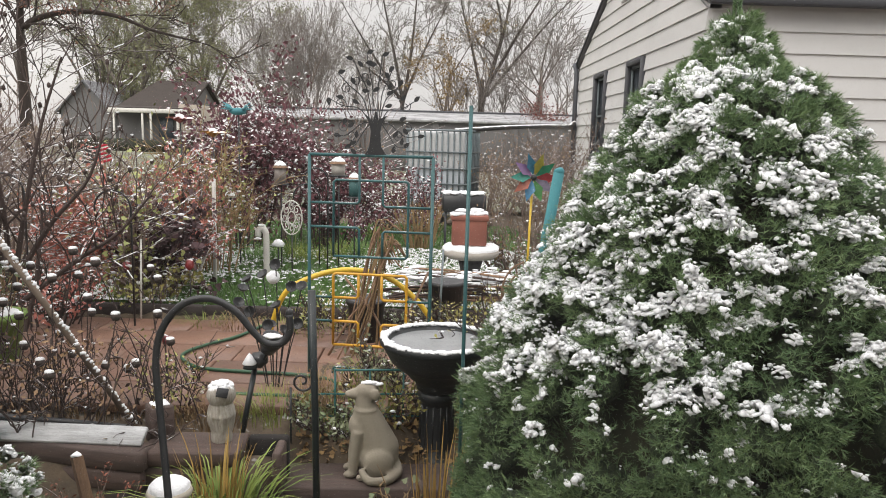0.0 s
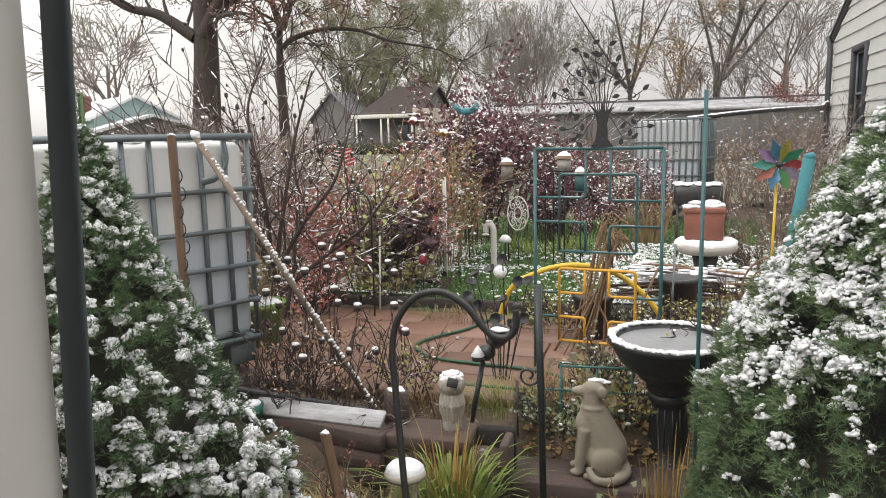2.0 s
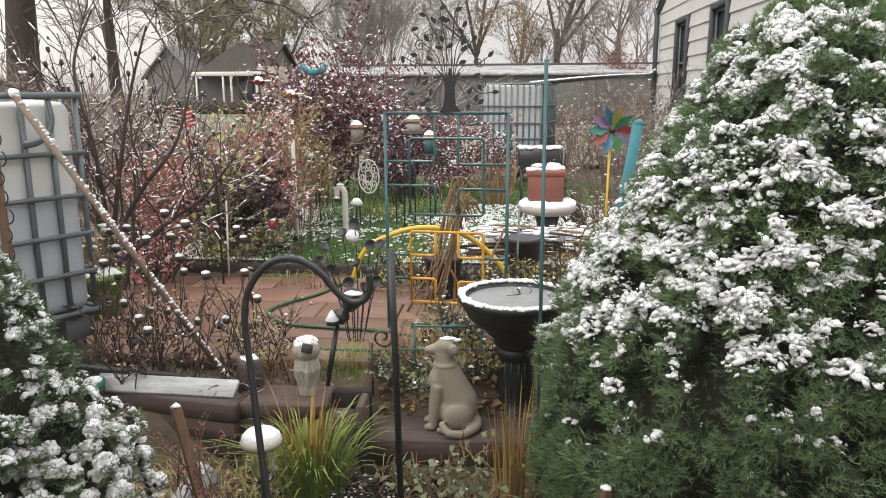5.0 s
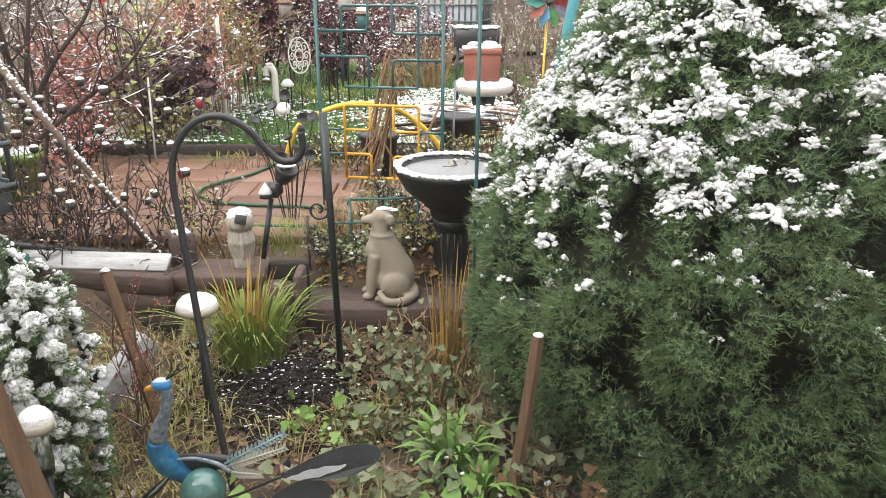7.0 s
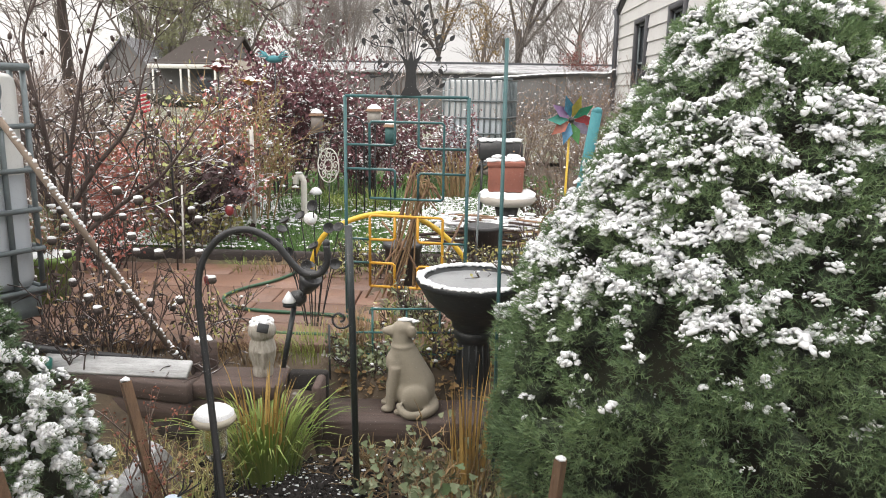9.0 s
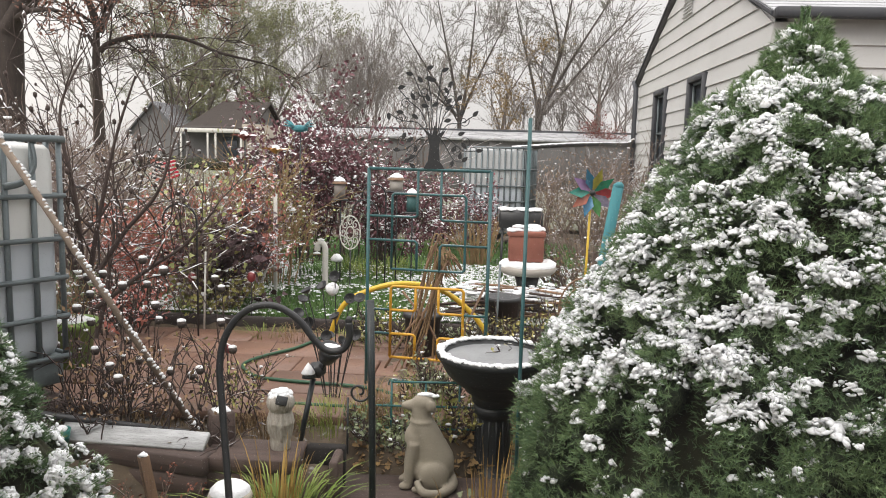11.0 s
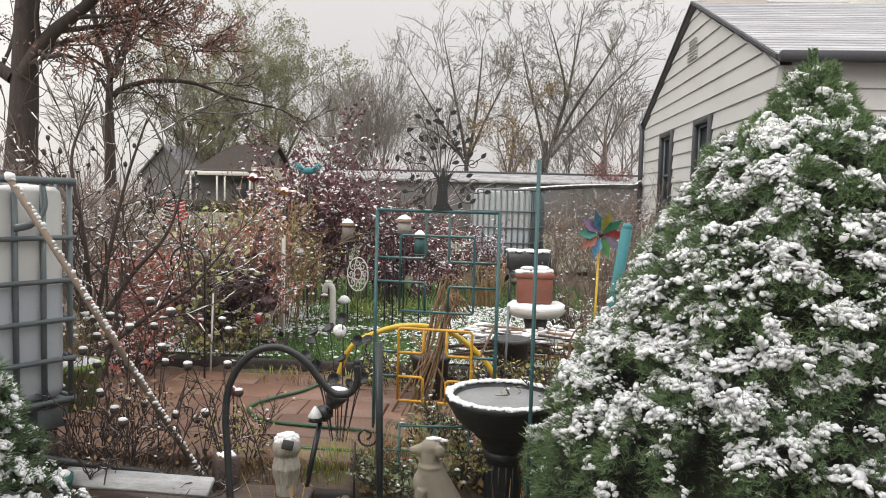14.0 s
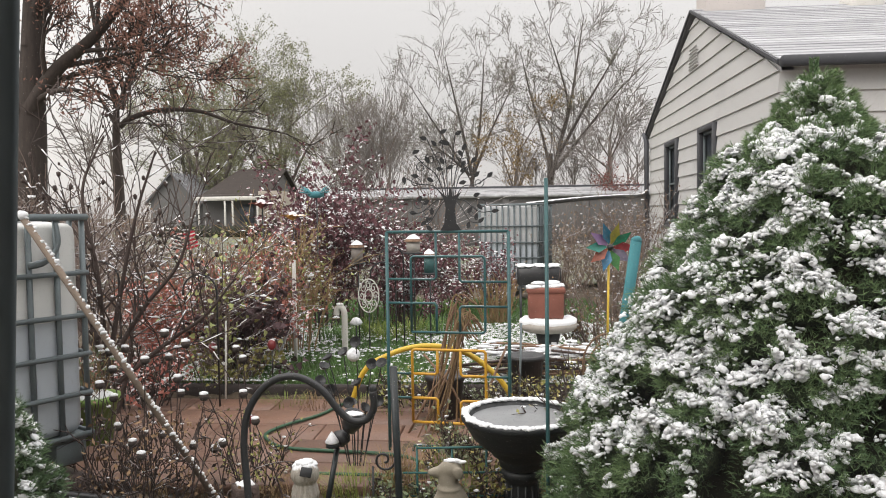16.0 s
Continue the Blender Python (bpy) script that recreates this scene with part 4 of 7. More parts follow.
a.blob((-0.098, 0, 0.385), 0.021, (0.9, 0.95, 0.8), **E2)
for s in (-1, 1):
    a.blob((0.03, s * 0.043, 0.39), 0.03, (0.75, 0.45, 1.0), **E2)
    a.tube([(-0.05, s * 0.036, 0.22), (-0.07, s * 0.04, 0.1), (-0.075, s * 0.04, 0.02)], [0.032, 0.026, 0.022], 12)
    a.blob((-0.088, s * 0.042, 0.018), 0.026, (1.3, 0.9, 0.7), **E2)
    a.blob((0.045, s * 0.075, 0.075), 0.07, (1.05, 0.5, 1.0), **E2)
    a.blob((-0.02, s * 0.085, 0.018), 0.026, (1.7, 0.8, 0.7), **E2)
a.tube(smooth_line([(0.13, 0.02, 0.05), (0.14, -0.06, 0.028), (0.08, -0.135, 0.022), (0.0, -0.145, 0.026), (-0.03, -0.12, 0.05), (-0.035, -0.105, 0.07)], 6), [*np.linspace(0.026, 0.015, 31)], 10)
a.tube(arc((-0.014, 0, 0), 0.056, 0, 360, 20) @ np.array([[1, 0, 0], [0, 0, 0], [0, 1, 0]]) + [0, 0, 0.315], 0.0055, 6)
fused("dog_statue", a, STATUE, "tan stone statue of a sitting dog on the timbers", "statue", pose(-0.237, 3.19, -0.217, 0, 0, 8) @ Matrix.Diagonal((0.90, 0.90, 0.95, 1)))
a = Acc()
for q in ((0.0, 0.0, 0.018, 0.017), (0.02, 0.008, 0.016, 0.016), (0.038, -0.004, 0.012, 0.014), (-0.02, 0.004, 0.018, 0.012), (0.05, 0.012, 0.008, 0.010)):
    a.blob(q[:3], q[3], (1.3, 1.1, 0.5), 0.2)
solid("snow_cap", a, SNOW, "snow on the stone dog's head", "snow", pose(-0.237, 3.19, 0.178, 0, 0, 8))

a = Acc()
a.lathe([(0, 0.0), (0.05, 0.0), (0.052, 0.03), (0.05, 0.06), (0.058, 0.10), (0.062, 0.15), (0.058, 0.185), (0.05, 0.205), (0, 0.21)], 28)
a.blob((0, -0.004, 0.245), 0.072, (1.0, 0.95, 0.9), **E2)
a.blob((-0.03, -0.03, 0.24), 0.035, (1.0, 0.8, 1.0), **E2)
for k in range(16):
    t = k * 2 * math.pi / 16
    c_, s_ = math.cos(t), math.sin(t)
    a.tube([(0.05 * c_, 0.05 * s_, 0.20), (0.062 * c_, 0.062 * s_, 0.14), (0.052 * c_, 0.052 * s_, 0.055 + 0.02 * (k % 3))], [0.006, 0.010, 0.006], 6)
for s in (-1, 1):
    a.blob((s * 0.056, 0.01, 0.13), 0.026, (0.5, 1.1, 2.2), **E2)
fused("owl_statue", a, OWL, "whitish weathered owl statue with snow on its head", "statue", pose(-0.848, 3.10, -0.042, 0, 0, 20) @ Matrix.Scale(0.84, 4), 0.005)
a = Acc()
for k in range(26):
    e = unit(1)[0] * [0.045, 0.04, 0.02]
    a.blob((e[0], e[1], 0.285 + abs(e[2])), 0.02, (1, 1, 0.6))
solid("snow_cap", a, SNOW, "rounded snow cap on the owl statue's head", "snow", pose(-0.848, 3.10, -0.042) @ Matrix.Scale(0.84, 4))
a = Acc().box((0, 0, 0), (0.056, 0.006, 0.046), 0.003)
pan = solid("small_plaque", a, METAL_BLACK, "small dark square plaque on the owl statue's head", "plaque", pose(-0.828, 3.046, 0.187, -24, 14, 14) @ Matrix.Scale(0.84, 4))


# ---- wire trellis with iron tree ----
def tx(px, py):
    """From a drawing of the trellis, 322 units to the metre, to its plane."""
    return (-0.651 + (px - 679) / 322, 4.11 - 0.08 * (px - 679) / 214, 1.146 - (py - 364) / 322)


def wire(pts, r=0.007, n=6):
    """A wire through corners, which it rounds."""
    p = [np.array(tx(*q)) for q in pts]
    out = [p[0]]
    for a_, b_, c_ in zip(p, p[1:], p[2:]):
        for u in (0.03, 0.012):
            out.append(b_ + (a_ - b_) / np.linalg.norm(a_ - b_) * min(u, np.linalg.norm(a_ - b_) / 3))
        for u in (0.012, 0.03):
            out.append(b_ + (c_ - b_) / np.linalg.norm(c_ - b_) * min(u, np.linalg.norm(c_ - b_) / 3))
    return Acc().tube(out + [p[-1]], r, n)


trellis = thing("trellis", "tall teal wire garden trellis, lower loops painted yellow", "trellis")
for q in (679, 893):
    part("rail", Acc().tube([tx(q, 364), tx(q, 860)], 0.0095, 8), METAL_GREEN, trellis)
part("top_rail", Acc().tube([tx(679, 364), tx(893, 364)], 0.0085, 8), METAL_GREEN, trellis)
UP = [[(722, 540), (722, 407), (852, 407), (852, 540), (722, 540)], [(679, 447), (767, 447), (767, 364)], [(679, 489), (767, 489), (767, 540)], [(893, 451), (808, 451), (808, 364)], [(893, 494), (808, 494), (808, 540)]]
for q in UP:
    part("wire", wire(q), METAL_GREEN, trellis)
LOW = [[(722, 700), (722, 571), (852, 571), (852, 700), (722, 700)], [(722, 614), (767, 614), (767, 571)], [(722, 657), (767, 657), (767, 700)], [(852, 616), (808, 616), (808, 571)], [(852, 660), (808, 660), (808, 700)]]
for q in LOW:
    part("yellow_wire", wire(q, 0.0078), YELLOW, trellis, "yellow painted wire loop")
for q in ([(679, 614), (722, 614)], [(679, 657), (722, 657)], [(852, 616), (893, 616)], [(852, 660), (893, 660)], [(722, 860), (722, 742), (852, 742), (852, 860)], [(679, 785), (767, 785), (767, 742)], [(893, 785), (808, 785), (808, 742)], [(679, 830), (893, 830)]):
    part("wire", wire(q), METAL_GREEN, trellis)

iron = thing("iron_tree", "black cut-metal tree ornament with curling branches on the trellis", "ornament", pose(-0.295, 4.06, 1.152))
a = Acc()
v = [(-0.055, 0), (-0.032, 0.04), (-0.024, 0.12), (-0.035, 0.17), (-0.06, 0.215), (-0.03, 0.19), (-0.012, 0.175), (-0.004, 0.225), (0.006, 0.225), (0.012, 0.175), (0.03, 0.19), (0.06, 0.205), (0.036, 0.165), (0.026, 0.12), (0.032, 0.04), (0.06, 0)]
m = len(v)
a.add([(x, -0.004, z) for x, z in v] + [(x, 0.004, z) for x, z in v], [list(range(m)), list(range(m, 2 * m))[::-1]] + [[k, m + k, m + (k + 1) % m, (k + 1) % m] for k in range(m)])
part("trunk", a, METAL_BLACK, iron, smooth=False)


def curl(c, r, turns, start, hand):
    t = np.linspace(0, turns * 2 * math.pi, 22)
    rr = r * (1 - t / t[-1] * 0.8)
    return np.stack([c[0] + rr * np.cos(start + hand * t), np.zeros(22), c[2] + rr * np.sin(start + hand * t)], 1)


LEAFAT = []
for b, (x, z) in enumerate([(-0.25, 0.29), (-0.20, 0.42), (-0.12, 0.49), (-0.05, 0.52), (0.03, 0.51), (0.09, 0.46), (0.14, 0.39), (0.20, 0.28), (-0.22, 0.10), (0.22, 0.10), (-0.16, 0.03), (0.15, 0.04)]):
    s = np.sign(x)
    p = smooth_line([(s * 0.01 + x * 0.08, 0, 0.17), (x * 0.35, 0, 0.18 + (z - 0.15) * 0.42), (x * 0.7, 0, z * 0.8 + 0.02), (x, 0, z)], 6)
    part("branch", Acc().tube(p, 0.0028, 5), METAL_BLACK, iron)
    part("scroll", Acc().tube(curl((x * 0.62 + 0.03 * s, 0, z * 0.62 + 0.08), 0.030, 1.4, b, -s), 0.0024, 5), METAL_BLACK, iron)
    LEAFAT += [(x, z), (x * 0.75 - 0.02 * s, z * 0.8 + 0.06), (x * 0.62, z * 0.72 - 0.02)]
for x, z in LEAFAT:
    ang = rng.uniform(0, 2 * math.pi)
    a = Acc()
    t = np.linspace(0, 1, 6)
    w = 0.011 * np.sin(math.pi * t ** 0.8) + 0.0005
    up = [(0.042 * u, -0.0012, h) for u, h in zip(t, w)] + [(0.042 * u, -0.0012, -h) for u, h in zip(t[::-1], w[::-1])]
    m = len(up)
    a.add(up + [(p_[0], 0.0012, p_[2]) for p_ in up], [list(range(m)), list(range(m, 2 * m))[::-1]] + [[k, m + k, m + (k + 1) % m, (k + 1) % m] for k in range(m)])
    part("leaf", a, METAL_BLACK, iron, smooth=False, at=pose(x, 0, z, 0, math.degrees(ang), 0))

# ---- poles, stakes and hooks ----
hook = thing("shepherd_hook", "thick black shepherd's hook leaning in the soil", "plant hook")
H = smooth_line([(-0.625, 2.03, -0.5), (-0.70, 2.13, -0.1), (-0.785, 2.26, 0.40), (-0.805, 2.29, 0.56), (-0.785, 2.3, 0.66), (-0.72, 2.3, 0.735), (-0.64, 2.3, 0.752), (-0.565, 2.3, 0.715), (-0.51, 2.3, 0.65), (-0.47, 2.3, 0.618), (-0.425, 2.3, 0.622), (-0.402, 2.3, 0.66), (-0.404, 2.3, 0.71)], 6)
part("rod", Acc().tube(H, 0.0112, 10), METAL_BLACK, hook)
part("end_knob", Acc().blob((-0.404, 2.3, 0.715), 0.013, (0.9, 0.9, 1.1), 0.02, ICO2), METAL_BLACK, hook)
part("step_bar", Acc().tube([(-0.64, 2.03, -0.44), (-0.54, 2.06, -0.44)], 0.009, 8), METAL_BLACK, hook)
solid("green_post", Acc().tube([(-0.375, 2.69, -0.5), (-0.395, 2.72, 0.3), (-0.412, 2.75, 0.69)], [0.013, 0.013, 0.0145], 10), METAL_DARK, "dark green steel garden post", "post")
solid("garden_rod", Acc().tube([(0.152, 2.9, -0.5), (0.152, 2.9, 1.37)], 0.0075, 8), METAL_GREEN, "tall thin teal garden rod", "rod")
solid("garden_rod", Acc().tube([(0.07, 4.75, -0.15), (0.09, 4.75, 0.55)], 0.007, 6), CAGE, "thin grey garden rod near the bird bath", "rod")

pole = thing("leaning_pole", "long pale pole leaning on the tank, snow along it", "pole")
P0, P1 = np.array([-2.05, 3.10, 1.25]), np.array([-1.33, 3.40, -0.12])
part("pole", Acc().tube([P0, P1], 0.015, 8), mat("pale_wood", (0.28, 0.22, 0.17), (0.2, 0.155, 0.12), 9, 0.8, 0.3), pole)
a = Acc()
for u in np.linspace(0, 1, 95):
    if rng.uniform() < 0.85:
        a.blob(P0 + (P1 - P0) * u + [rng.normal(0, 0.002), rng.normal(0, 0.003), 0.014], rng.uniform(0.008, 0.016), (1.1, 1, 0.7))
a.blob(P0 + [0, 0, 0.01], 0.022)
tagged(part("snow", a, SNOW, pole, "snow caught on the pole"), kind="stuff")
solid("black_pipe", Acc().tube(smooth_line([(-2.02, 3.02, 0.10), (-1.75, 3.12, 0.03), (-1.52, 3.2, -0.02), (-1.3, 3.25, -0.06)], 6), 0.017, 8), METAL_BLACK, "dark plastic pipe coming from the water tank", "pipe")


def stake(p, q, w, label):
    p, q = np.array(p, float), np.array(q, float)
    ob = thing("wooden_stake", label, "stake")
    a = Acc()
    a.tube([q, q + (p - q) * 0.5 + [w * 0.1, 0, 0], p], [w * 0.62, w * 0.6, w * 0.55], 4)
    part("stake", a, STAKE, ob, smooth=False)
    part("snow_cap", Acc().blob(p + [0, 0, 0.004], w * 0.42, (1, 1, 0.4), 0.25), SNOW, ob)
    return ob


stake((-1.013, 2.2, 0.29), (-0.905, 2.24, -0.46), 0.036, "weathered wooden stake with a snowy top")
stake((-0.985, 1.52, 0.36), (-0.90, 1.6, -0.5), 0.056, "thick weathered wooden stake near the window")
stake((0.303, 2.02, 0.172), (0.245, 2.06, -0.5), 0.034, "split brown wooden stake before the spruce")
tall = stake((-1.83, 2.63, 1.255), (-1.84, 2.66, -0.5), 0.036, "tall wooden stake standing before the water tank")
a = Acc()
for k in range(9):
    z0 = 1.1 - k * 0.07
    a.tube(arc((-1.815 + 0.01 * math.sin(k * 2), 2.62, z0), 0.03, -70, 60, 7) + [0, 0, 0], 0.003, 4)
part("wire", a, METAL_BLACK, tall, "dark wire twisted round it")

# solar stake beside the owl
st = thing("solar_stake_light", "dark grey solar stake light with a snowy little roof", "garden light")
part("stake", Acc().tube([(-0.82, 3.32, -0.1), (-0.785, 3.42, 0.17)], 0.013, 8), METAL_DARK, st)
part("head", Acc().blob((-0.765, 3.42, 0.215), 0.042, (1, 0.9, 0.95), 0.05, ICO2), METAL_BLACK, st)
part("bell", Acc().lathe([(0.0, 0.03), (0.016, 0.025), (0.03, 0.0), (0.034, -0.012), (0.0, -0.01)], 14, (-0.795, 3.38, 0.20)), METAL_DARK, st)
part("snow_cap", Acc().lathe([(0.0, 0.05), (0.012, 0.035), (0.033, 0.0), (0.03, -0.004), (0.0, -0.004)], 14, (-0.797, 3.372, 0.212)), SNOW, st)

# sculpture of tilted cups
cups = thing("cup_sculpture", "dark metal rain-cup sculpture on thin stems, dusted with snow", "sculpture")
r3 = np.random.default_rng(11)
for k in range(13):
    t = r3.uniform(-1, 1)
    c = np.array([-0.80 + 0.17 * t, 3.85 + r3.uniform(-0.08, 0.08), r3.uniform(0.24, 0.68)])
    p = smooth_line([(-0.79 + 0.03 * t, 3.85, -0.12), (-0.79 + 0.10 * t, 3.85, c[2] * 0.5), c], 6)
    part("stem", Acc().tube(p, 0.003, 5), METAL_BLACK, cups)
    part("cup", Acc().lathe([(0.0, -0.012), (0.015, -0.009), (0.026, 0.003), (0.030, 0.011), (0.027, 0.009), (0.014, -0.003), (0.0, -0.006)], 16), METAL_BLACK, cups, at=Matrix.Translation(c) @ pose(0, 0, 0, r3.uniform(10, 75), r3.uniform(-40, 40), 0))
part("snow_ball", Acc().blob((-0.79, 3.84, 0.52), 0.034, rough=0.05, fine=ICO2), SNOW, cups, "round lump of snow")
dk = thing("hanging_cup", "black tilted cup with snow on its rim", "ornament")
part("cup", Acc().lathe([(0.0, -0.055), (0.035, -0.05), (0.05, 0.0), (0.052, 0.03), (0.046, 0.03), (0.0, 0.01)], 20), METAL_BLACK, dk, at=Matrix.Translation((-0.70, 3.38, 0.31)) @ pose(0, 0, 0, 20, 28, 0))
part("stem", Acc().tube([(-0.74, 3.4, 0.22), (-0.71, 3.38, 0.28)], 0.008, 6), METAL_BLACK, dk)
part("snow_cap", Acc().blob((-0.692, 3.36, 0.345), 0.034, (1.25, 1, 0.35)), SNOW, dk)
a = Acc().tube(curl((0, 0, 0), 0.055, 1.3, 0.4, -1) + [-0.56, 3.38, 0.13], 0.0055, 6)
a.tube([(-0.612, 3.38, -0.3), (-0.612, 3.38, 0.10)], 0.0055, 6)
solid("scroll_stake", a, METAL_BLACK, "black iron scroll stake behind the timbers", "garden stake")

# yellow hoop behind the trellis
a = Acc().tube(smooth_line([(-1.02, 4.62, -0.1), (-0.90, 4.6, 0.25), (-0.74, 4.6, 0.37), (-0.52, 4.6, 0.43), (-0.28, 4.6, 0.40), (-0.1, 4.6, 0.28), (0.02, 4.6, 0.12), (0.06, 4.6, -0.1)], 8), 0.0165, 10)
solid("yellow_hoop", a, YELLOW_PIPE, "bent yellow plastic pipe making a low arch", "hoop")


# ---- mushroom lights, peacock, small front things ----
def mushroom(x, y, z, r, label):
    ob = thing("mushroom_light", label, "garden light", pose(x, y, -0.46))
    h = z + 0.46
    part("stake", Acc().tube([(0, 0, 0), (0, 0, h - 0.14)], 0.012, 8), METAL_DARK, ob)
    part("jar", Acc().lathe([(0, h - 0.16), (0.5 * r, h - 0.16), (0.58 * r, h - 0.12), (0.55 * r, h - 0.06), (0.66 * r, h - 0.03)], 20), glass("jar_glass", (0.85, 0.88, 0.86), 0.2), ob, "clear ribbed jar")
    part("cap", Acc().lathe([(0, h - 0.022), (r * 0.93, h - 0.028), (r * 1.03, h - 0.016), (r * 0.95, h), (0, h)], 28), mat("cream_cap", (0.5, 0.46, 0.38), (0.4, 0.36, 0.3), 12, 0.6, 0.2), ob)
    part("snow_cap", Acc().lathe([(r * 0.93, h - 0.004), (r * 0.90, h + 0.010), (r * 0.74, h + 0.022), (r * 0.42, h + 0.031), (0, h + 0.034)], 28, wob=0.0007), SNOW, ob, "domed snow cap")


mushroom(-0.835, 2.45, 0.070, 0.073, "mushroom-shaped garden light with a domed cap of snow")
mushroom(-0.99, 1.68, 0.10, 0.042, "small mushroom-shaped garden light with snow on it")

SILV_PALE = mat("pale_silver_metal", (0.72, 0.70, 0.62), (0.5, 0.5, 0.46), 20, 0.4, 0.1, metal=0.2)
SILV_BLUE = mat("blue_silver_metal", (0.62, 0.64, 0.62), (0.25, 0.42, 0.52), 12, 0.35, 0.1, metal=0.2)
BLUE = mat("blue_glazed_metal", (0.008, 0.04, 0.22), (0.05, 0.26, 0.40), 34, 0.3, 0.2, metal=0.3, fine=90)
THROAT = mat("mottled_grey_metal", (0.42, 0.43, 0.41), (0.03, 0.08, 0.16), 60, 0.4, 0.2, metal=0.2)
pea = thing("peacock_ornament", "blue metal peacock ornament with a glass ball body", "ornament", pose(-0.655, 1.80, -0.46))
part("stake", Acc().tube([(0.02, 0, 0), (0.02, 0, 0.24)], 0.007, 6), METAL_BLACK, pea)
part("ball", Acc().blob((0.02, -0.01, 0.265), 0.062, rough=0, fine=ICO3), mat("green_crackle_glass", (0.10, 0.24, 0.21), (0.05, 0.13, 0.12), 30, 0.08, 0.12, spec=0.8), pea, "green crackled glass ball")
part("ball_collar", Acc().lathe([(0.0, 0.195), (0.03, 0.195), (0.034, 0.205), (0.02, 0.212)], 16, (0.02, -0.01, 0)), METAL_BLACK, pea)
neck_line = smooth_line([(-0.02, 0.03, 0.27), (-0.075, 0.02, 0.325), (-0.098, 0.01, 0.385), (-0.085, 0.005, 0.45), (-0.058, 0.0, 0.51), (-0.048, 0.0, 0.555), (-0.055, 0.0, 0.585)], 6)
w_ = np.interp(np.linspace(0, 1, len(neck_line)), [0, 0.2, 0.4, 0.65, 1], [0.022, 0.036, 0.026, 0.015, 0.017])
part("chest", Acc().tube(neck_line[:16], w_[:16], 14), BLUE, pea, "shiny blue chest")
part("neck", Acc().tube(neck_line[15:], w_[15:], 14), THROAT, pea, "mottled silvery neck")
part("head", Acc().blob((-0.058, 0, 0.592), 0.022, (1.25, 0.9, 0.85), 0.02, ICO2), mat("blue_head", (0.05, 0.25, 0.5), (0.04, 0.2, 0.42), 12, 0.3, 0.1, snow=0.5, snow_at=0.75), pea, "bright blue head")
part("beak", Acc().tube([(-0.078, 0, 0.585), (-0.098, 0, 0.58), (-0.108, 0, 0.572)], [0.010, 0.007, 0.002], 8), YELLOW, pea, "dull yellow beak")
for k in range(3):
    part("crest", Acc().tube(smooth_line([(-0.045, 0, 0.607), (-0.03 + 0.012 * k, 0, 0.632), (-0.025 + 0.02 * k, 0, 0.66 - 0.006 * k)], 4), 0.0022, 4), METAL_BLACK, pea)
part("wing", Acc().blob((0.01, 0.035, 0.325), 0.05, (1.9, 0.3, 0.55), 0.05, ICO2), METAL_BLACK, pea, "dark folded wing")
part("wing_edge", Acc().tube(smooth_line([(-0.06, 0.015, 0.345), (0.0, 0.012, 0.352), (0.06, 0.012, 0.335), (0.095, 0.01, 0.31)], 5), [*np.linspace(0.004, 0.008, 16)], 6), THROAT, pea, "silver wing edge")
for x0, z0, x1, z1, m_ in ((0.085, 0.345, 0.26, 0.453, SILV_BLUE), (0.09, 0.335, 0.258, 0.408, SILV_PALE), (0.10, 0.318, 0.185, 0.318, SILV_PALE)):
    a = Acc()
    o, q = np.array([x0, 0.0, z0]), np.array([x1, -0.01, z1])
    t = (q - o) / np.linalg.norm(q - o)
    w = np.array([-t[2], 0, t[0]])
    a.tube([o, q], [0.004, 0.002], 5)
    for u in np.linspace(0.05, 0.97, 15):
        for s in (-1, 1):
            a.leaves((o + (q - o) * u)[None], (t * 0.9 + w * s)[None], np.array([[0, -1.0, 0.1]]), 0.028 * (1.05 - 0.45 * u), 0.010)
    tagged(part("barbed_feather", a, m_, pea, "silvery barbed feather"), kind="stuff")


def feather(length, width, m, material, tip):
    t = np.linspace(0, 1, 26)
    w = width * np.sqrt(np.clip(np.sin(math.pi * t**1.6), 0, 1)) + 0.001
    top = [(length * u, -h, 0.05 * length * math.sin(math.pi * u)) for u, h in zip(t, w)] + [(length * u, h, 0.05 * length * math.sin(math.pi * u)) for u, h in zip(t[::-1], w[::-1])]
    n_ = len(top)
    a = Acc().add(top + [(p[0], p[1], p[2] - 0.004) for p in top], [list(range(n_)), list(range(n_, 2 * n_))[::-1]] + [[k, n_ + k, n_ + (k + 1) % n_, (k + 1) % n_] for k in range(n_)])
    f = part("feather", a, material, pea, smooth=False, at=m)
    b = Acc()
    u = np.linspace(0.05, 0.66, 10)
    hw = width * 0.30 * np.sin(math.pi * (u - 0.03) / 0.66) + 0.0005
    zz = 0.05 * length * np.sin(math.pi * u) + 0.0015
    wv = -width * 0.25 + width * 0.05 * np.sin(u * 60)
    b.add(np.concatenate([np.stack([length * u, wv - hw, zz], 1), np.stack([length * u, wv + hw, zz], 1)]), [[k, k + 1, k + 11, k + 10] for k in range(9)])
    part("streak", b, tip, f, "pale silvery streak", smooth=False)


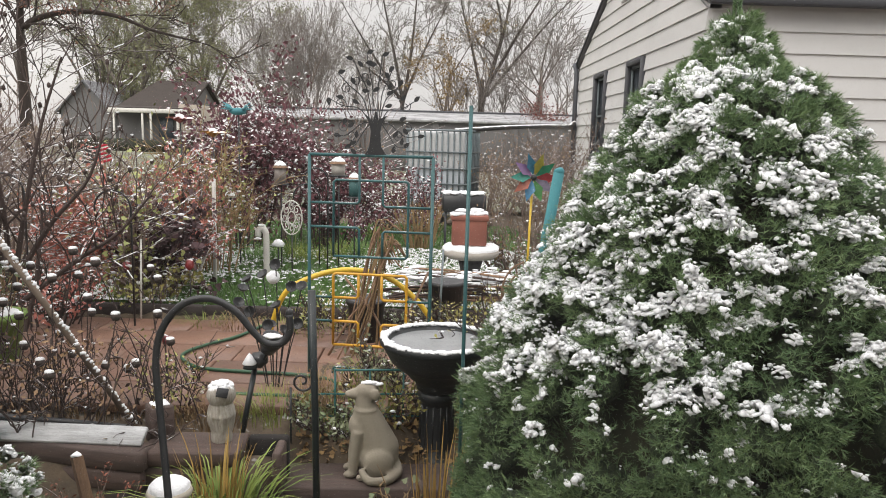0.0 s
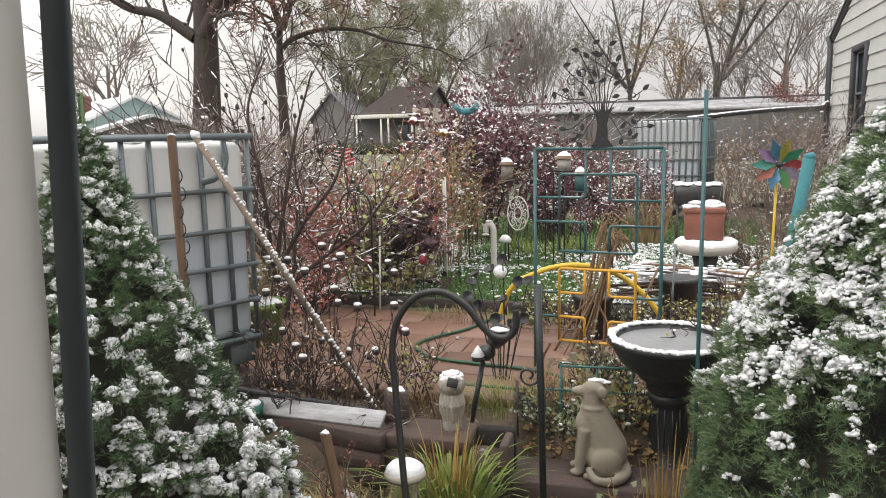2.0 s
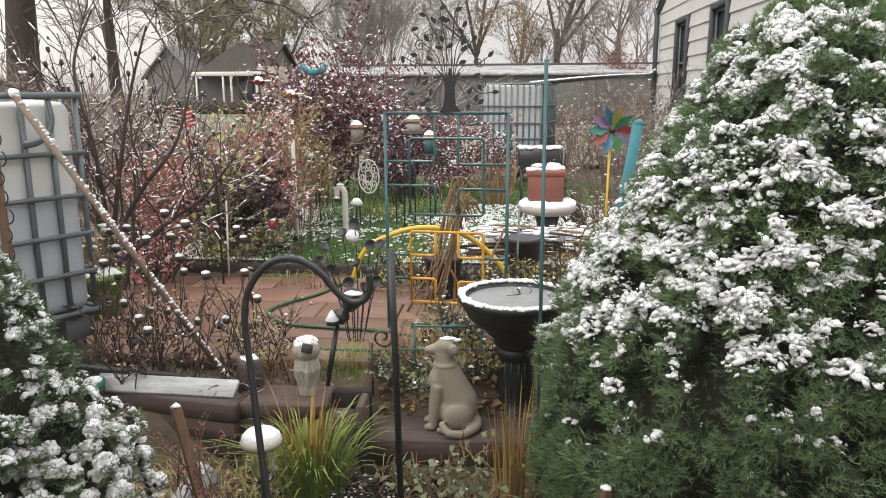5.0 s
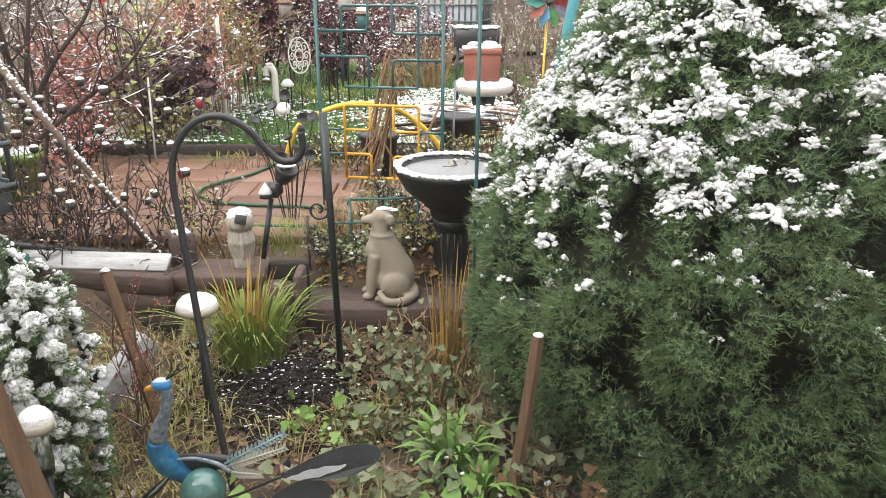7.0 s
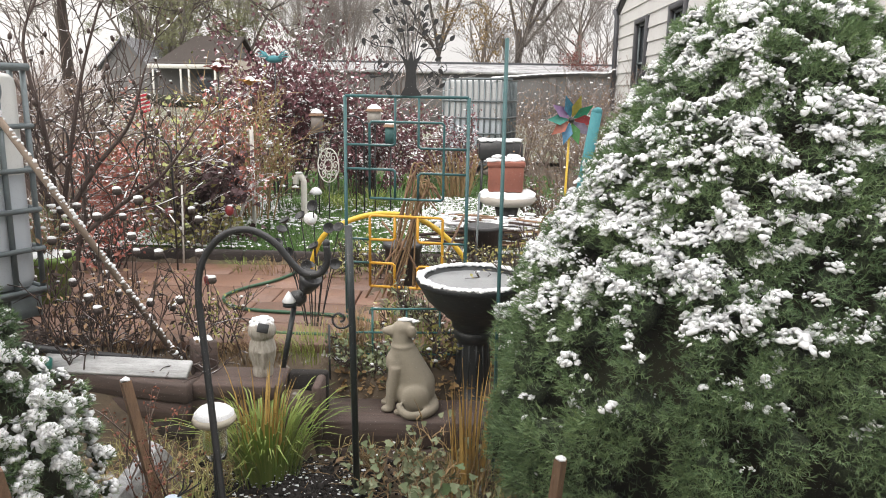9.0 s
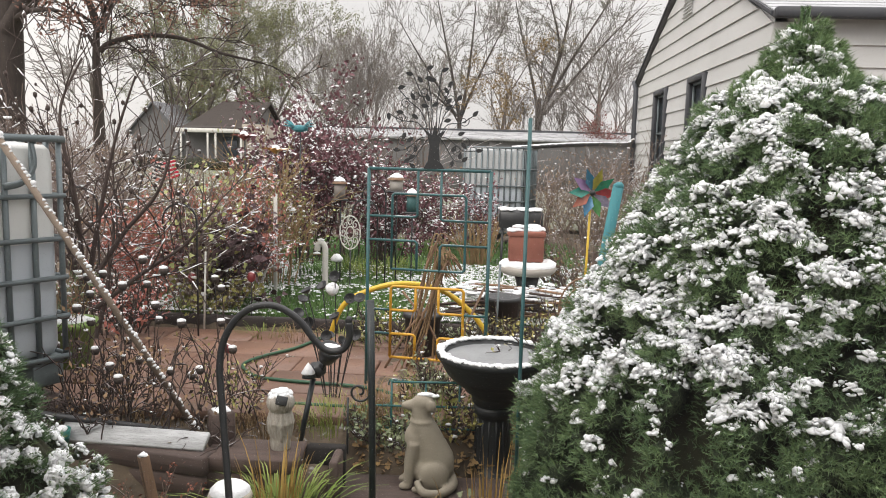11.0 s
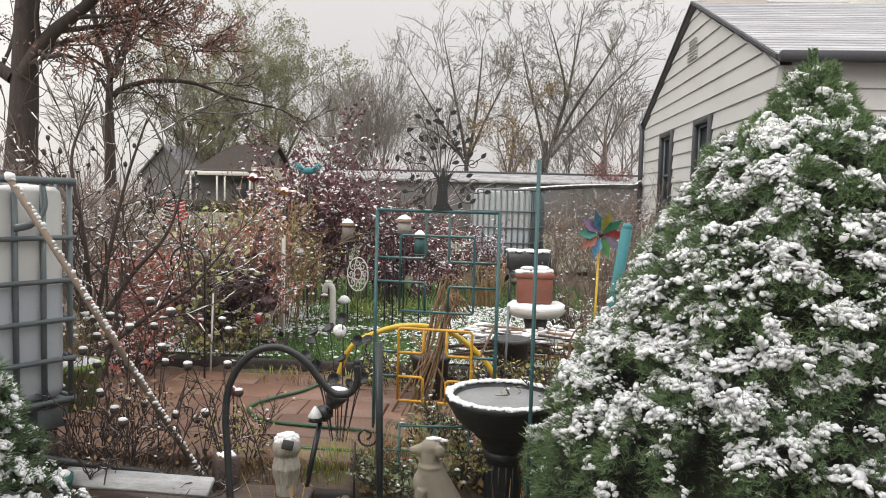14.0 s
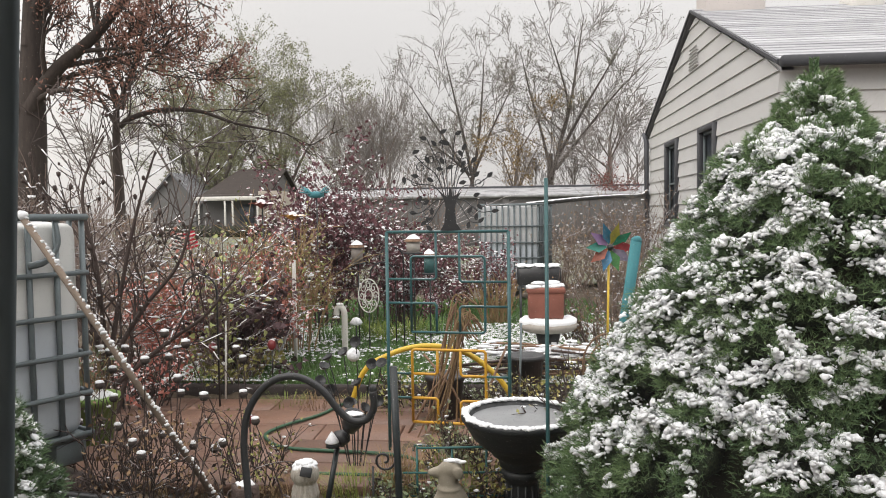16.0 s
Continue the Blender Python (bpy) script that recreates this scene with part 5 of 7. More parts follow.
FEA = mat("dark_feather_metal", (0.02, 0.022, 0.024), (0.04, 0.05, 0.055), 10, 0.4, 0.1)
SILV = mat("silver_paint", (0.62, 0.63, 0.62), (0.4, 0.42, 0.45), 12, 0.4, 0.1)
for ln, wd, ang, dx, dz in ((0.30, 0.040, 17, 0.23, 0.295), (0.22, 0.044, 20, 0.165, 0.185), (0.19, 0.012, 225, -0.055, 0.32)):
    feather(ln, wd, pose(dx, 0.01, dz, 70, -ang, 0), FEA, SILV)
for x1, z1 in ((0.235, 0.297), (0.17, 0.187)):
    part("feather_stem", Acc().tube(smooth_line([(0.03, 0.02, 0.21), (0.09, 0.02, 0.22 if z1 > 0.2 else 0.18), (x1, 0.01, z1)], 5), 0.0045, 5), METAL_BLACK, pea)

ws = thing("white_planter_box", "long white painted wooden planter box lying tilted, flaking", "planter", look((-1.22, 2.26, -0.33), (-1.055, 2.55, -0.10)) @ pose(0, 0, 0, 0, 180, 0) @ Matrix.Scale(0.78, 4))
for sx in (-1, 1):
    part("side_board", Acc().box((sx * 0.036, 0, 0.24), (0.012, 0.11, 0.50), 0.004), WHITEBOARD, ws)
part("bottom_board", Acc().box((0, -0.048, 0.24), (0.06, 0.012, 0.50), 0.004), WHITEBOARD, ws)
part("lid_board", Acc().box((0, 0.061, 0.24), (0.084, 0.012, 0.50), 0.004), WHITEBOARD, ws)
part("end_board", Acc().box((0, 0.005, 0.484), (0.06, 0.096, 0.012), 0.004), WHITEBOARD, ws)
part("batten", Acc().box((0.049, 0.0, 0.47), (0.012, 0.10, 0.022), 0.003), TIMBER_DARK, ws, "dark batten")
wc = thing("teal_bucket", "small teal plastic bucket with snow in it", "bucket", pose(-1.775, 3.0, -0.03))
part("bucket", Acc().lathe([(0, 0), (0.04, 0), (0.048, 0.06), (0.044, 0.06), (0, 0.045)], 20), mat("teal_plastic", (0.02, 0.16, 0.13), (0.015, 0.11, 0.09), 10, 0.4, 0.1), wc)
part("snow", Acc().blob((0, 0, 0.055), 0.042, (1, 1, 0.4)), SNOW, wc)

# ---- window of the room that the camera stands in ----
room = tagged(new("room_shell"), "plain cream room around the window", "room", kind="structure")
for c, s in (((-2.15, 0.265, 1.0), (4.0, 0.09, 3.2)), ((2.6, 0.265, 1.0), (3.0, 0.09, 3.2)), ((0.475, 0.265, 0.0), (1.248, 0.09, 1.2)), ((0.475, 0.265, 2.25), (1.248, 0.09, 0.7)),
             ((0, -3.2, 1.0), (8, 0.1, 3.2)), ((-4.05, -1.4, 1.0), (0.1, 3.5, 3.2)), ((4.05, -1.4, 1.0), (0.1, 3.5, 3.2))):
    part("wall", Acc().box(c, s, 0.002), JAMB, room, smooth=False)
tagged(part("ceiling", Acc().box((0, -1.4, 2.65), (8.2, 3.6, 0.1)), JAMB, None), "plain white ceiling", "ceiling", kind="structure")
tagged(part("floor", Acc().box((0, -1.4, -0.55), (8.2, 3.7, 0.1)), TIMBER, None), "brown floor inside the room", "floor", kind="structure")
win = tagged(new("window_1"), "house window with a dark narrow sash stile", "window", kind="structure")
part("jamb", Acc().box((-0.1346, 0.263, 1.22), (0.03, 0.09, 1.25), 0.002, (0, 1.2, 25)), JAMB, win, "cream painted splayed jamb")
part("stile", Acc().box((-0.1335, 0.312, 1.22), (0.0085, 0.003, 1.3), 0.0008, (0, 3.2, 0)), mat("sash_dark", (0.11, 0.14, 0.15), (0.09, 0.112, 0.122), 10, 0.55, 0.1), win, "dark sash stile")


# thin film over the glass: partly dust, also standing in for veiling glare
pane = bpy.data.materials.new("window_glass")
pane.use_nodes = True
pn, pl = pane.node_tree.nodes, pane.node_tree.links
clear, film_, blend, smear, smear_range = pn.new("ShaderNodeBsdfTransparent"), pn.new("ShaderNodeBsdfTranslucent"), pn.new("ShaderNodeMixShader"), pn.new("ShaderNodeTexNoise"), pn.new("ShaderNodeMapRange")
smear.inputs["Scale"].default_value, smear.inputs["Detail"].default_value = 14, 4
smear_range.inputs[1].default_value, smear_range.inputs[2].default_value = 0.35, 0.75
smear_range.inputs[3].default_value, smear_range.inputs[4].default_value = 0.002, 0.010
pl.new(smear.outputs[0], smear_range.inputs[0]), pl.new(smear_range.outputs[0], blend.inputs[0])
pl.new(clear.outputs[0], blend.inputs[1]), pl.new(film_.outputs[0], blend.inputs[2])
pl.new(blend.outputs[0], pn["Material Output"].inputs[0])
part("pane", Acc().box((0.475, 0.318, 1.25), (1.25, 0.003, 1.3), 0.0005), pane, win, "slightly dusty window glass, its film also imitating a glare veil").visible_shadow = False


# ---- far buildings ----
def gable_house(name, label, x, y, w, d, eave, ridge, wall_m, roof_m, along_x=True, openings=(), porch=None, base=0.0, turn=0, hip=0.0):
    ob = thing(name, label, "house", pose(x, y, base, 0, 0, turn))
    a = Acc()
    v = [(-w / 2, 0, 0), (w / 2, 0, 0), (w / 2, d, 0), (-w / 2, d, 0), (-w / 2, 0, eave), (w / 2, 0, eave), (w / 2, d, eave), (-w / 2, d, eave)]
    if along_x:
        v += [(-w / 2 + hip, d / 2, ridge), (w / 2, d / 2, ridge)]
        f = [[0, 1, 5, 4], [2, 3, 7, 6], [1, 2, 6, 9, 5], [3, 0, 4, 8, 7]]
    else:
        v += [(0, 0, ridge), (0, d, ridge)]
        f = [[0, 1, 5, 8, 4], [2, 3, 7, 9, 6], [1, 2, 6, 5], [3, 0, 4, 7]]
    part("wall", a.add(v, f), wall_m, ob, smooth=False)
    o = 0.3
    for s in (-1, 1):
        if along_x:
            k = (ridge - eave) / (d / 2)
            p = [(-w / 2 - o, d / 2 + s * (d / 2 + o), eave - o * k), (w / 2 + o, d / 2 + s * (d / 2 + o), eave - o * k), (w / 2 + o, d / 2, ridge), (-w / 2 - o + hip, d / 2, ridge)]
        else:
            k = (ridge - eave) / (w / 2)
            p = [(s * (w / 2 + o), -o, eave - o * k), (s * (w / 2 + o), d + o, eave - o * k), (0, d + o, ridge), (0, -o, ridge)]
        p = [(q[0], q[1], q[2] + 0.02) for q in p]
        a = Acc().add(p + [(q[0], q[1], q[2] + 0.14) for q in p], [[0, 1, 2, 3], [4, 7, 6, 5], [0, 4, 5, 1], [1, 5, 6, 2], [2, 6, 7, 3], [3, 7, 4, 0]])
        part("roof", a, roof_m, ob, smooth=False)
    for ox, oz, ow, oh in openings:
        wn_ = part("window", Acc().box((ox, -0.03, oz), (ow + 0.24, 0.08, oh + 0.24), 0.01), PVC, ob)
        part("pane", Acc().box((ox, -0.075, oz), (ow, 0.03, oh), 0.004), WINDOWPANE, wn_)
    return ob


SNOWROOF = mat("snowy_roof", (0.74, 0.75, 0.77), (0.5, 0.5, 0.52), 1.2, 0.85, 0.2, fine=12)
far = gable_house("brown_roof_house", "distant grey house with brown roof and pale porch", -17.4, 46, 4.0, 8.0, 2.5, 4.4, GREYWALL, SHINGLE_BROWN, True, base=-0.05, hip=1.3)
part("window", Acc().box((0.9, -0.04, 1.5), (0.9, 0.08, 1.2), 0.01), WINDOWPANE, far, "dark window")
part("porch_beam", Acc().box((0.1, -0.9, 2.45), (4.7, 0.15, 0.26), 0.02), PVC, far, "white porch beam")
part("porch_roof", Acc().box((0.1, -0.35, 2.66), (4.6, 1.2, 0.07), 0.02, (6, 0, 0)), SHINGLE_BROWN, far)
for x0 in (-1.9, -0.2, 0.3, 1.9):
    part("porch_post", Acc().box((x0, -0.9, 1.15), (0.11, 0.11, 2.3), 0.01), PVC, far)
part("gable_wing", Acc().box((2.5, 1.4, 1.45), (1.3, 4.0, 2.9), 0.02), BEIGE, far, "beige wing")
HEDGE = mat("hedge", (0.035, 0.04, 0.02), (0.02, 0.022, 0.014), 4, 0.9, 0.5)
a = Acc()
for k in range(60):
    a.blob((-21.5 + 0.12 * k, 44.6, 0.3), rng.uniform(0.3, 0.5), (1, 1, 0.9))
tagged(solid("hedge", a, HEDGE, "dark clipped hedge before the distant house", "hedge"), kind="stuff")
gable_house("grey_gable_house", "distant grey gabled house behind bare shrubs", -24.2, 52, 3.4, 9, 2.5, 4.4, mat("pale_grey_wall", (0.19, 0.185, 0.185), (0.15, 0.146, 0.146), 1, 0.85, 0.1, fine=9), SHINGLE, False)
tl = gable_house("teal_gable_house", "distant pale teal gabled house with a snowy roof", -27.0, 33.5, 4.2, 6, 2.4, 3.45, mat("pale_teal_wall", (0.32, 0.44, 0.42), (0.27, 0.37, 0.36), 1, 0.8, 0.1), SNOWROOF, False, ((1.2, 1.3, 0.8, 1.0),), turn=58)
part("chimney", Acc().box((-1.6, 3.0, 3.2), (0.5, 0.5, 0.9), 0.02), mat("brick_red", (0.2, 0.10, 0.08), (0.14, 0.07, 0.06), 4, 0.9, 0.3), tl)
gable_house("low_shed", "low pale shed with snow on its roof", -27.0, 30, 5, 5, 1.6, 2.3, GREYWALL, SNOWROOF, True, turn=-40)

# long low grey building behind the yard
lb = thing("long_building", "long low grey block building with a snowy flat roof", "building")
part("wall", Acc().box((3.0, 31, 0.95), (20, 5, 1.95), 0.03), GREYWALL, lb)
part("fascia", Acc().box((3.0, 28.35, 2.30), (20.6, 0.2, 0.16), 0.02), TRIM, lb, "dark roof edge", at=Matrix.Translation((0, 3.0, 0)))
part("roof", Acc().box((3.0, 29.9, 2.08), (20.4, 3.2, 0.10), 0.02, (7, 0, 0)), mat("thin_snow_roof", (0.58, 0.585, 0.60), (0.16, 0.16, 0.165), 2.2, 0.85, 0.2, fine=14), lb, "roof with streaky snow")
for k in range(7):
    part("pilaster", Acc().box((-6 + 3 * k, 28.47, 0.95), (0.25, 0.12, 1.95), 0.01), GREYWALL, lb)


# ---- trees ----
def grow(tubes, tips, p, d, length, r, level, last, g, kids, up, wander, spread, shrink):
    seg = 5 if level < 2 else 3
    pts, rad, q, e = [p], [r], np.array(p, float), np.array(d, float)
    for s in range(seg):
        e = e + g.normal(0, wander if level else wander * 0.35, 3) + np.array([0, 0, up])
        e /= np.linalg.norm(e)
        q = q + e * length / seg
        pts.append(q.copy())
        rad.append(r * (1 - (0.62 if level == 0 else 0.84) * (s + 1) / seg))
    tubes.append((level, np.array(pts), np.array(rad)))
    if level == last:
        tips.append((q, e))
        return
    for k in range(kids[level]):
        u = g.uniform(0.3, 1.0)
        i = min(int(u * seg), seg - 1)
        o = pts[i] + (pts[i + 1] - pts[i]) * (u * seg - i)
        w = g.normal(size=3)
        t = pts[i + 1] - pts[i]
        t = t / np.linalg.norm(t)
        w -= (w @ t) * t
        w /= np.linalg.norm(w)
        a_ = g.uniform(*spread)
        f = t * math.cos(a_) + w * math.sin(a_)
        grow(tubes, tips, o, f, length * g.uniform(*shrink), max(rad[i] * 0.55, 0.004), level + 1, last, g, kids, up, wander, spread, shrink)


def tree(name, label, x, y, height, r, kids, seed, up=0.06, wander=0.12, spread=(0.4, 0.9), shrink=(0.45, 0.7), bark=None, twig=None, leaf=None, leaves=0, leaf_size=0.1, lean=(0, 0), limbs=(), paths=(), reach=None, thin=0.011, group="", category="tree", pods=False):
    g = np.random.default_rng(seed)
    ob = thing(name, label, category, pose(x, y, -0.1), group)
    tubes, tips = [], []
    last = len(kids)
    grow(tubes, tips, np.zeros(3), np.array([lean[0], lean[1], 1.0]), height, r, 0, last, g, kids, up * 0.3, wander * 0.4, spread, shrink)
    spine = tubes[0][1]
    for o, d, ln, rr in limbs:
        o = [np.interp(o[2], spine[:, 2], spine[:, 0]), np.interp(o[2], spine[:, 2], spine[:, 1]), o[2]]
        grow(tubes, tips, np.array(o, float), np.array(d, float) / np.linalg.norm(d), ln, rr, 1, last, g, kids, up, wander, spread, shrink)
    for pts, r0, r1, every in paths:
        # a limb that follows a line and bears branches all along
        line = smooth_line(pts, 7)
        rads = np.linspace(r0, r1, len(line))
        tubes.append((1, line, rads))
        for k in range(2, len(line), every):
            t = line[min(k + 1, len(line) - 1)] - line[k - 1]
            t = t / np.linalg.norm(t)
            w = g.normal(size=3) + [0, 0, 0.5]
            w -= (w @ t) * t
            f = t * 0.75 + w / np.linalg.norm(w) * 0.75
            if k + every >= len(line):
                f = t
            grow(tubes, tips, line[k], f / np.linalg.norm(f), (reach or height) * g.uniform(0.16, 0.32), rads[k] * 0.45, 2, last, g, kids, up, wander, spread, shrink)
    trunk, crown = Acc(), Acc()
    for lv, p, q in tubes:
        if lv <= 1:
            trunk.tube(p, np.maximum(q, thin), 8 if lv == 0 else 6, cap=False)
        else:
            crown.tube(p, np.maximum(q, thin), 4 if lv == 2 else 3, cap=False)
    part("trunk", trunk, bark or BARK_HAZED, ob, "trunk and main limbs")
    tagged(part("crown", crown, twig or TWIG_HAZED, ob, "bare fine twigs"), kind="stuff")
    if leaf and leaves:
        c = np.concatenate([p_[2:] for lv, p_, q_ in tubes if lv == last])
        k = g.integers(0, len(c), leaves)
        a = Acc().leaves(c[k] + g.normal(0, leaf_size * 1.1, (leaves, 3)), g.normal(size=(leaves, 3)) - [0, 0, 0.6], g.normal(size=(leaves, 3)), leaf_size * g.uniform(0.6, 1.3, leaves), leaf_size * 0.4)
        tagged(part("leaves", a, leaf, ob), kind="stuff")
    if pods:
        # dry seed pods at the twig ends, some under a dab of snow, and snow along the twigs
        a, b = Acc(), Acc()
        for q, e in tips:
            if g.uniform() < 0.55:
                a.blob(q + e * 0.008, g.uniform(0.009, 0.018), (0.8, 0.8, 1.2), 0.1, ICO0)
                if g.uniform() < 0.4:
                    b.blob(q + [0, 0, 0.015], 0.011, (1, 1, 0.6), 0.1, ICO0)
        for lv, p_, q_ in tubes:
            for w in range(len(p_) - 1):
                if lv > 1 and g.uniform() < 0.4 and abs(p_[w + 1][2] - p_[w][2]) < 0.65 * np.linalg.norm(p_[w + 1] - p_[w]):
                    b.tube([p_[w] + [0, 0, q_[w] * 0.8], p_[w] * 0.4 + p_[w + 1] * 0.6 + [0, 0, q_[w] * 0.8]], max(q_[w] * 0.75, 0.004), 5)
        tagged(part("pod_cluster", a, twig, ob, "dry dark seed pods"), kind="stuff")
        tagged(part("snow", b, SNOW, ob, "snow lying along the limbs"), kind="stuff")
    return ob


LEAF_RUST = mat("rust_leaf", (0.30, 0.155, 0.115), (0.20, 0.10, 0.075), 2, 0.8, 0, spread=0.5)
LEAF_OLIVE = mat("olive_leaf", (0.275, 0.28, 0.145), (0.20, 0.205, 0.115), 1, 0.8, 0, spread=0.5)
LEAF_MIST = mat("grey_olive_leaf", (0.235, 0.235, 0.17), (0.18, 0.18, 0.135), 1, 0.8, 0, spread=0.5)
LEAF_GOLD = mat("gold_leaf", (0.30, 0.20, 0.07), (0.2, 0.13, 0.05), 1, 0.8, 0, spread=0.5)
LEAF_FARRED = mat("far_red_leaf", (0.26, 0.07, 0.05), (0.17, 0.05, 0.04), 1, 0.8, 0, spread=0.5)
tree("oak_tree", "big dark oak with a thick trunk and some rusty leaves", -10.8, 16, 8.2, 0.40, (2, 6, 6, 4), 21, up=0.03, wander=0.16, bark=BARK, twig=BARK, leaf=LEAF_RUST, leaves=20000, leaf_size=0.095, shrink=(0.4, 0.62),
     paths=(([(0.1, 0, 3.75), (0.75, 0, 4.65), (1.75, 0, 5.45), (3.0, -0.2, 6.6), (4.0, -0.2, 7.2)], 0.21, 0.05, 3), ([(-0.1, 0, 3.75), (-1.1, 0, 4.35), (-2.2, 0.1, 4.65), (-3.6, 0.1, 5.6)], 0.16, 0.04, 3),
            ([(0.1, 0, 5.2), (0.5, 0.3, 6.3), (1.3, 0.5, 7.8)], 0.14, 0.03, 3), ([(0.15, 0.1, 4.3), (1.2, 0.4, 4.7), (2.2, 0.5, 4.9), (3.0, 0.6, 4.6)], 0.07, 0.02, 2)), thin=0.011)
tree("street_tree", "dark tree forking above a long level limb", -9.66, 18, 4.35, 0.19, (0, 6, 5, 4), 22, up=0.04, wander=0.16, bark=BARK, twig=BARK, leaf=LEAF_RUST, leaves=500, leaf_size=0.09,
     paths=(([(0, 0, 3.65), (0.3, 0, 3.85), (1.06, 0, 4.03), (2.07, 0, 3.98), (3.0, 0, 3.66), (4.1, 0, 3.42)], 0.085, 0.022, 4), ([(0, 0, 4.1), (-0.2, 0, 4.7), (-0.46, 0, 5.5), (-0.9, 0.2, 8.0)], 0.12, 0.04, 3),
            ([(0, 0, 4.1), (0.28, 0, 4.75), (0.62, 0, 5.7), (1.1, 0, 8.0)], 0.12, 0.04, 3), ([(-0.05, 0, 3.6), (-0.5, 0.1, 4.3), (-1.1, 0.1, 5.2)], 0.06, 0.02, 3)), thin=0.010)
for k, (x, y, h, s) in enumerate(((-22.6, 57, 9.0, 31), (-18.2, 58, 8.0, 32), (-26.4, 60, 7.4, 33))):
    tree("willow_tree", "wide spreading tree with thin olive leaves still on it", x, y, h, 0.26, (4, 6, 6), s, up=0.05, wander=0.13, spread=(0.4, 0.9), shrink=(0.5, 0.78), leaf=LEAF_OLIVE, leaves=24000, leaf_size=0.17, thin=0.014, group="distant trees",
         paths=(([(0, 0, 1.2), (-1.2, 0, 4.2), (-3.0, 0, 7.4), (-4.8, 0, 9.6)], 0.17, 0.03, 2), ([(0, 0, 1.2), (1.2, 0, 4.2), (2.8, 0, 7.2), (4.8, 0, 9.2)], 0.17, 0.03, 2), ([(0, 0, 1.5), (0.5, 0, 5.2), (1.1, 0.4, 9.0), (1.6, 0.4, 12.4)], 0.16, 0.03, 2),
                ([(0, 0, 1.5), (-0.5, 0, 5.2), (-0.8, 0.4, 9.2), (-1.8, 0, 12.8)], 0.16, 0.03, 2), ([(0.2, 0, 2.4), (2.0, -0.5, 4.6), (3.8, -0.5, 5.6)], 0.09, 0.02, 2)))
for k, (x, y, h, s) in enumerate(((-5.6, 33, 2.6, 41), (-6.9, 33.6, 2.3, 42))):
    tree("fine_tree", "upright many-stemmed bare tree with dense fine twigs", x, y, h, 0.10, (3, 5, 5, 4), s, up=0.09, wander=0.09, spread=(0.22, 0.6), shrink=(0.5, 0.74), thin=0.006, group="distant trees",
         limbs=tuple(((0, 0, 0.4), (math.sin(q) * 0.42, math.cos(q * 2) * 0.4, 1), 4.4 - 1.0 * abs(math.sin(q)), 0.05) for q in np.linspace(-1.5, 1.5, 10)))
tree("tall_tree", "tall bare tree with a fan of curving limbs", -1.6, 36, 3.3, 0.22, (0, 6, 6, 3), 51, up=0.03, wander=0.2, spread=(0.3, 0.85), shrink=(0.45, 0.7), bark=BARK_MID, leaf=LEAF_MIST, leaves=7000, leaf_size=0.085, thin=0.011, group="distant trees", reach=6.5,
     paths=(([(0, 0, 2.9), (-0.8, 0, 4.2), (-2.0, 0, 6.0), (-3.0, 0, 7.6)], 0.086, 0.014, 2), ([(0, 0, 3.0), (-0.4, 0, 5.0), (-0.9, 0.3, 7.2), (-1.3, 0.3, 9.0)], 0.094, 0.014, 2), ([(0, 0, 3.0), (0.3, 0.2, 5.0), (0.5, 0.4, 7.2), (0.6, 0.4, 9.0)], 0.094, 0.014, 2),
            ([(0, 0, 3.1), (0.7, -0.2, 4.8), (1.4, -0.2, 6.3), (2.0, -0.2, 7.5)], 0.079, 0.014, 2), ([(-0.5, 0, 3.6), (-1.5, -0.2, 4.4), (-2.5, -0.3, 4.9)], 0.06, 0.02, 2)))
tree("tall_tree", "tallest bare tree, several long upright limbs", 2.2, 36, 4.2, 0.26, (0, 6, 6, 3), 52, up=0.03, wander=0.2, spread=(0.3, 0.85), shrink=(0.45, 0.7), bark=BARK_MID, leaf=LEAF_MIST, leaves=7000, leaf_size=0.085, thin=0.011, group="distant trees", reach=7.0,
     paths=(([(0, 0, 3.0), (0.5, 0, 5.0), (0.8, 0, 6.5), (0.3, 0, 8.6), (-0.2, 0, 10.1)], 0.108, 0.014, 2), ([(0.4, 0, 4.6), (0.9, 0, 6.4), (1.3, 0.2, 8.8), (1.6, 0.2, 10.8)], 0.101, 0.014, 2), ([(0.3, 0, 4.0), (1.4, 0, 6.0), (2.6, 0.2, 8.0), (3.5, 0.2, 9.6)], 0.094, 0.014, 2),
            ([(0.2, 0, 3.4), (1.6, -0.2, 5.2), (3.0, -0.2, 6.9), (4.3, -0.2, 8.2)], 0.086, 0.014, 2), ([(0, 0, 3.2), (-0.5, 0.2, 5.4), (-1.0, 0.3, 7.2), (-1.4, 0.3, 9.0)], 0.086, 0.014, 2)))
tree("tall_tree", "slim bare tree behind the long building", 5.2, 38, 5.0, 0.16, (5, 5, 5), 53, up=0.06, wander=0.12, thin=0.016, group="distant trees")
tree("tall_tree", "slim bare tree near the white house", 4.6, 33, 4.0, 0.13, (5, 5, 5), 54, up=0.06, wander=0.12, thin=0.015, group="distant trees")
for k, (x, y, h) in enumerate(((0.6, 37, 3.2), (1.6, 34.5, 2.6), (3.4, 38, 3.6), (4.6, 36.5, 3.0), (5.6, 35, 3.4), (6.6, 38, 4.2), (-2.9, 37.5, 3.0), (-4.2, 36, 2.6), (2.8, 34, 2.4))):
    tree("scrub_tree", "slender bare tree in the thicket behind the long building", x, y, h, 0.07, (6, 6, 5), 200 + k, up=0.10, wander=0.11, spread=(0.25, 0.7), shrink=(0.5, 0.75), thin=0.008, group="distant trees")
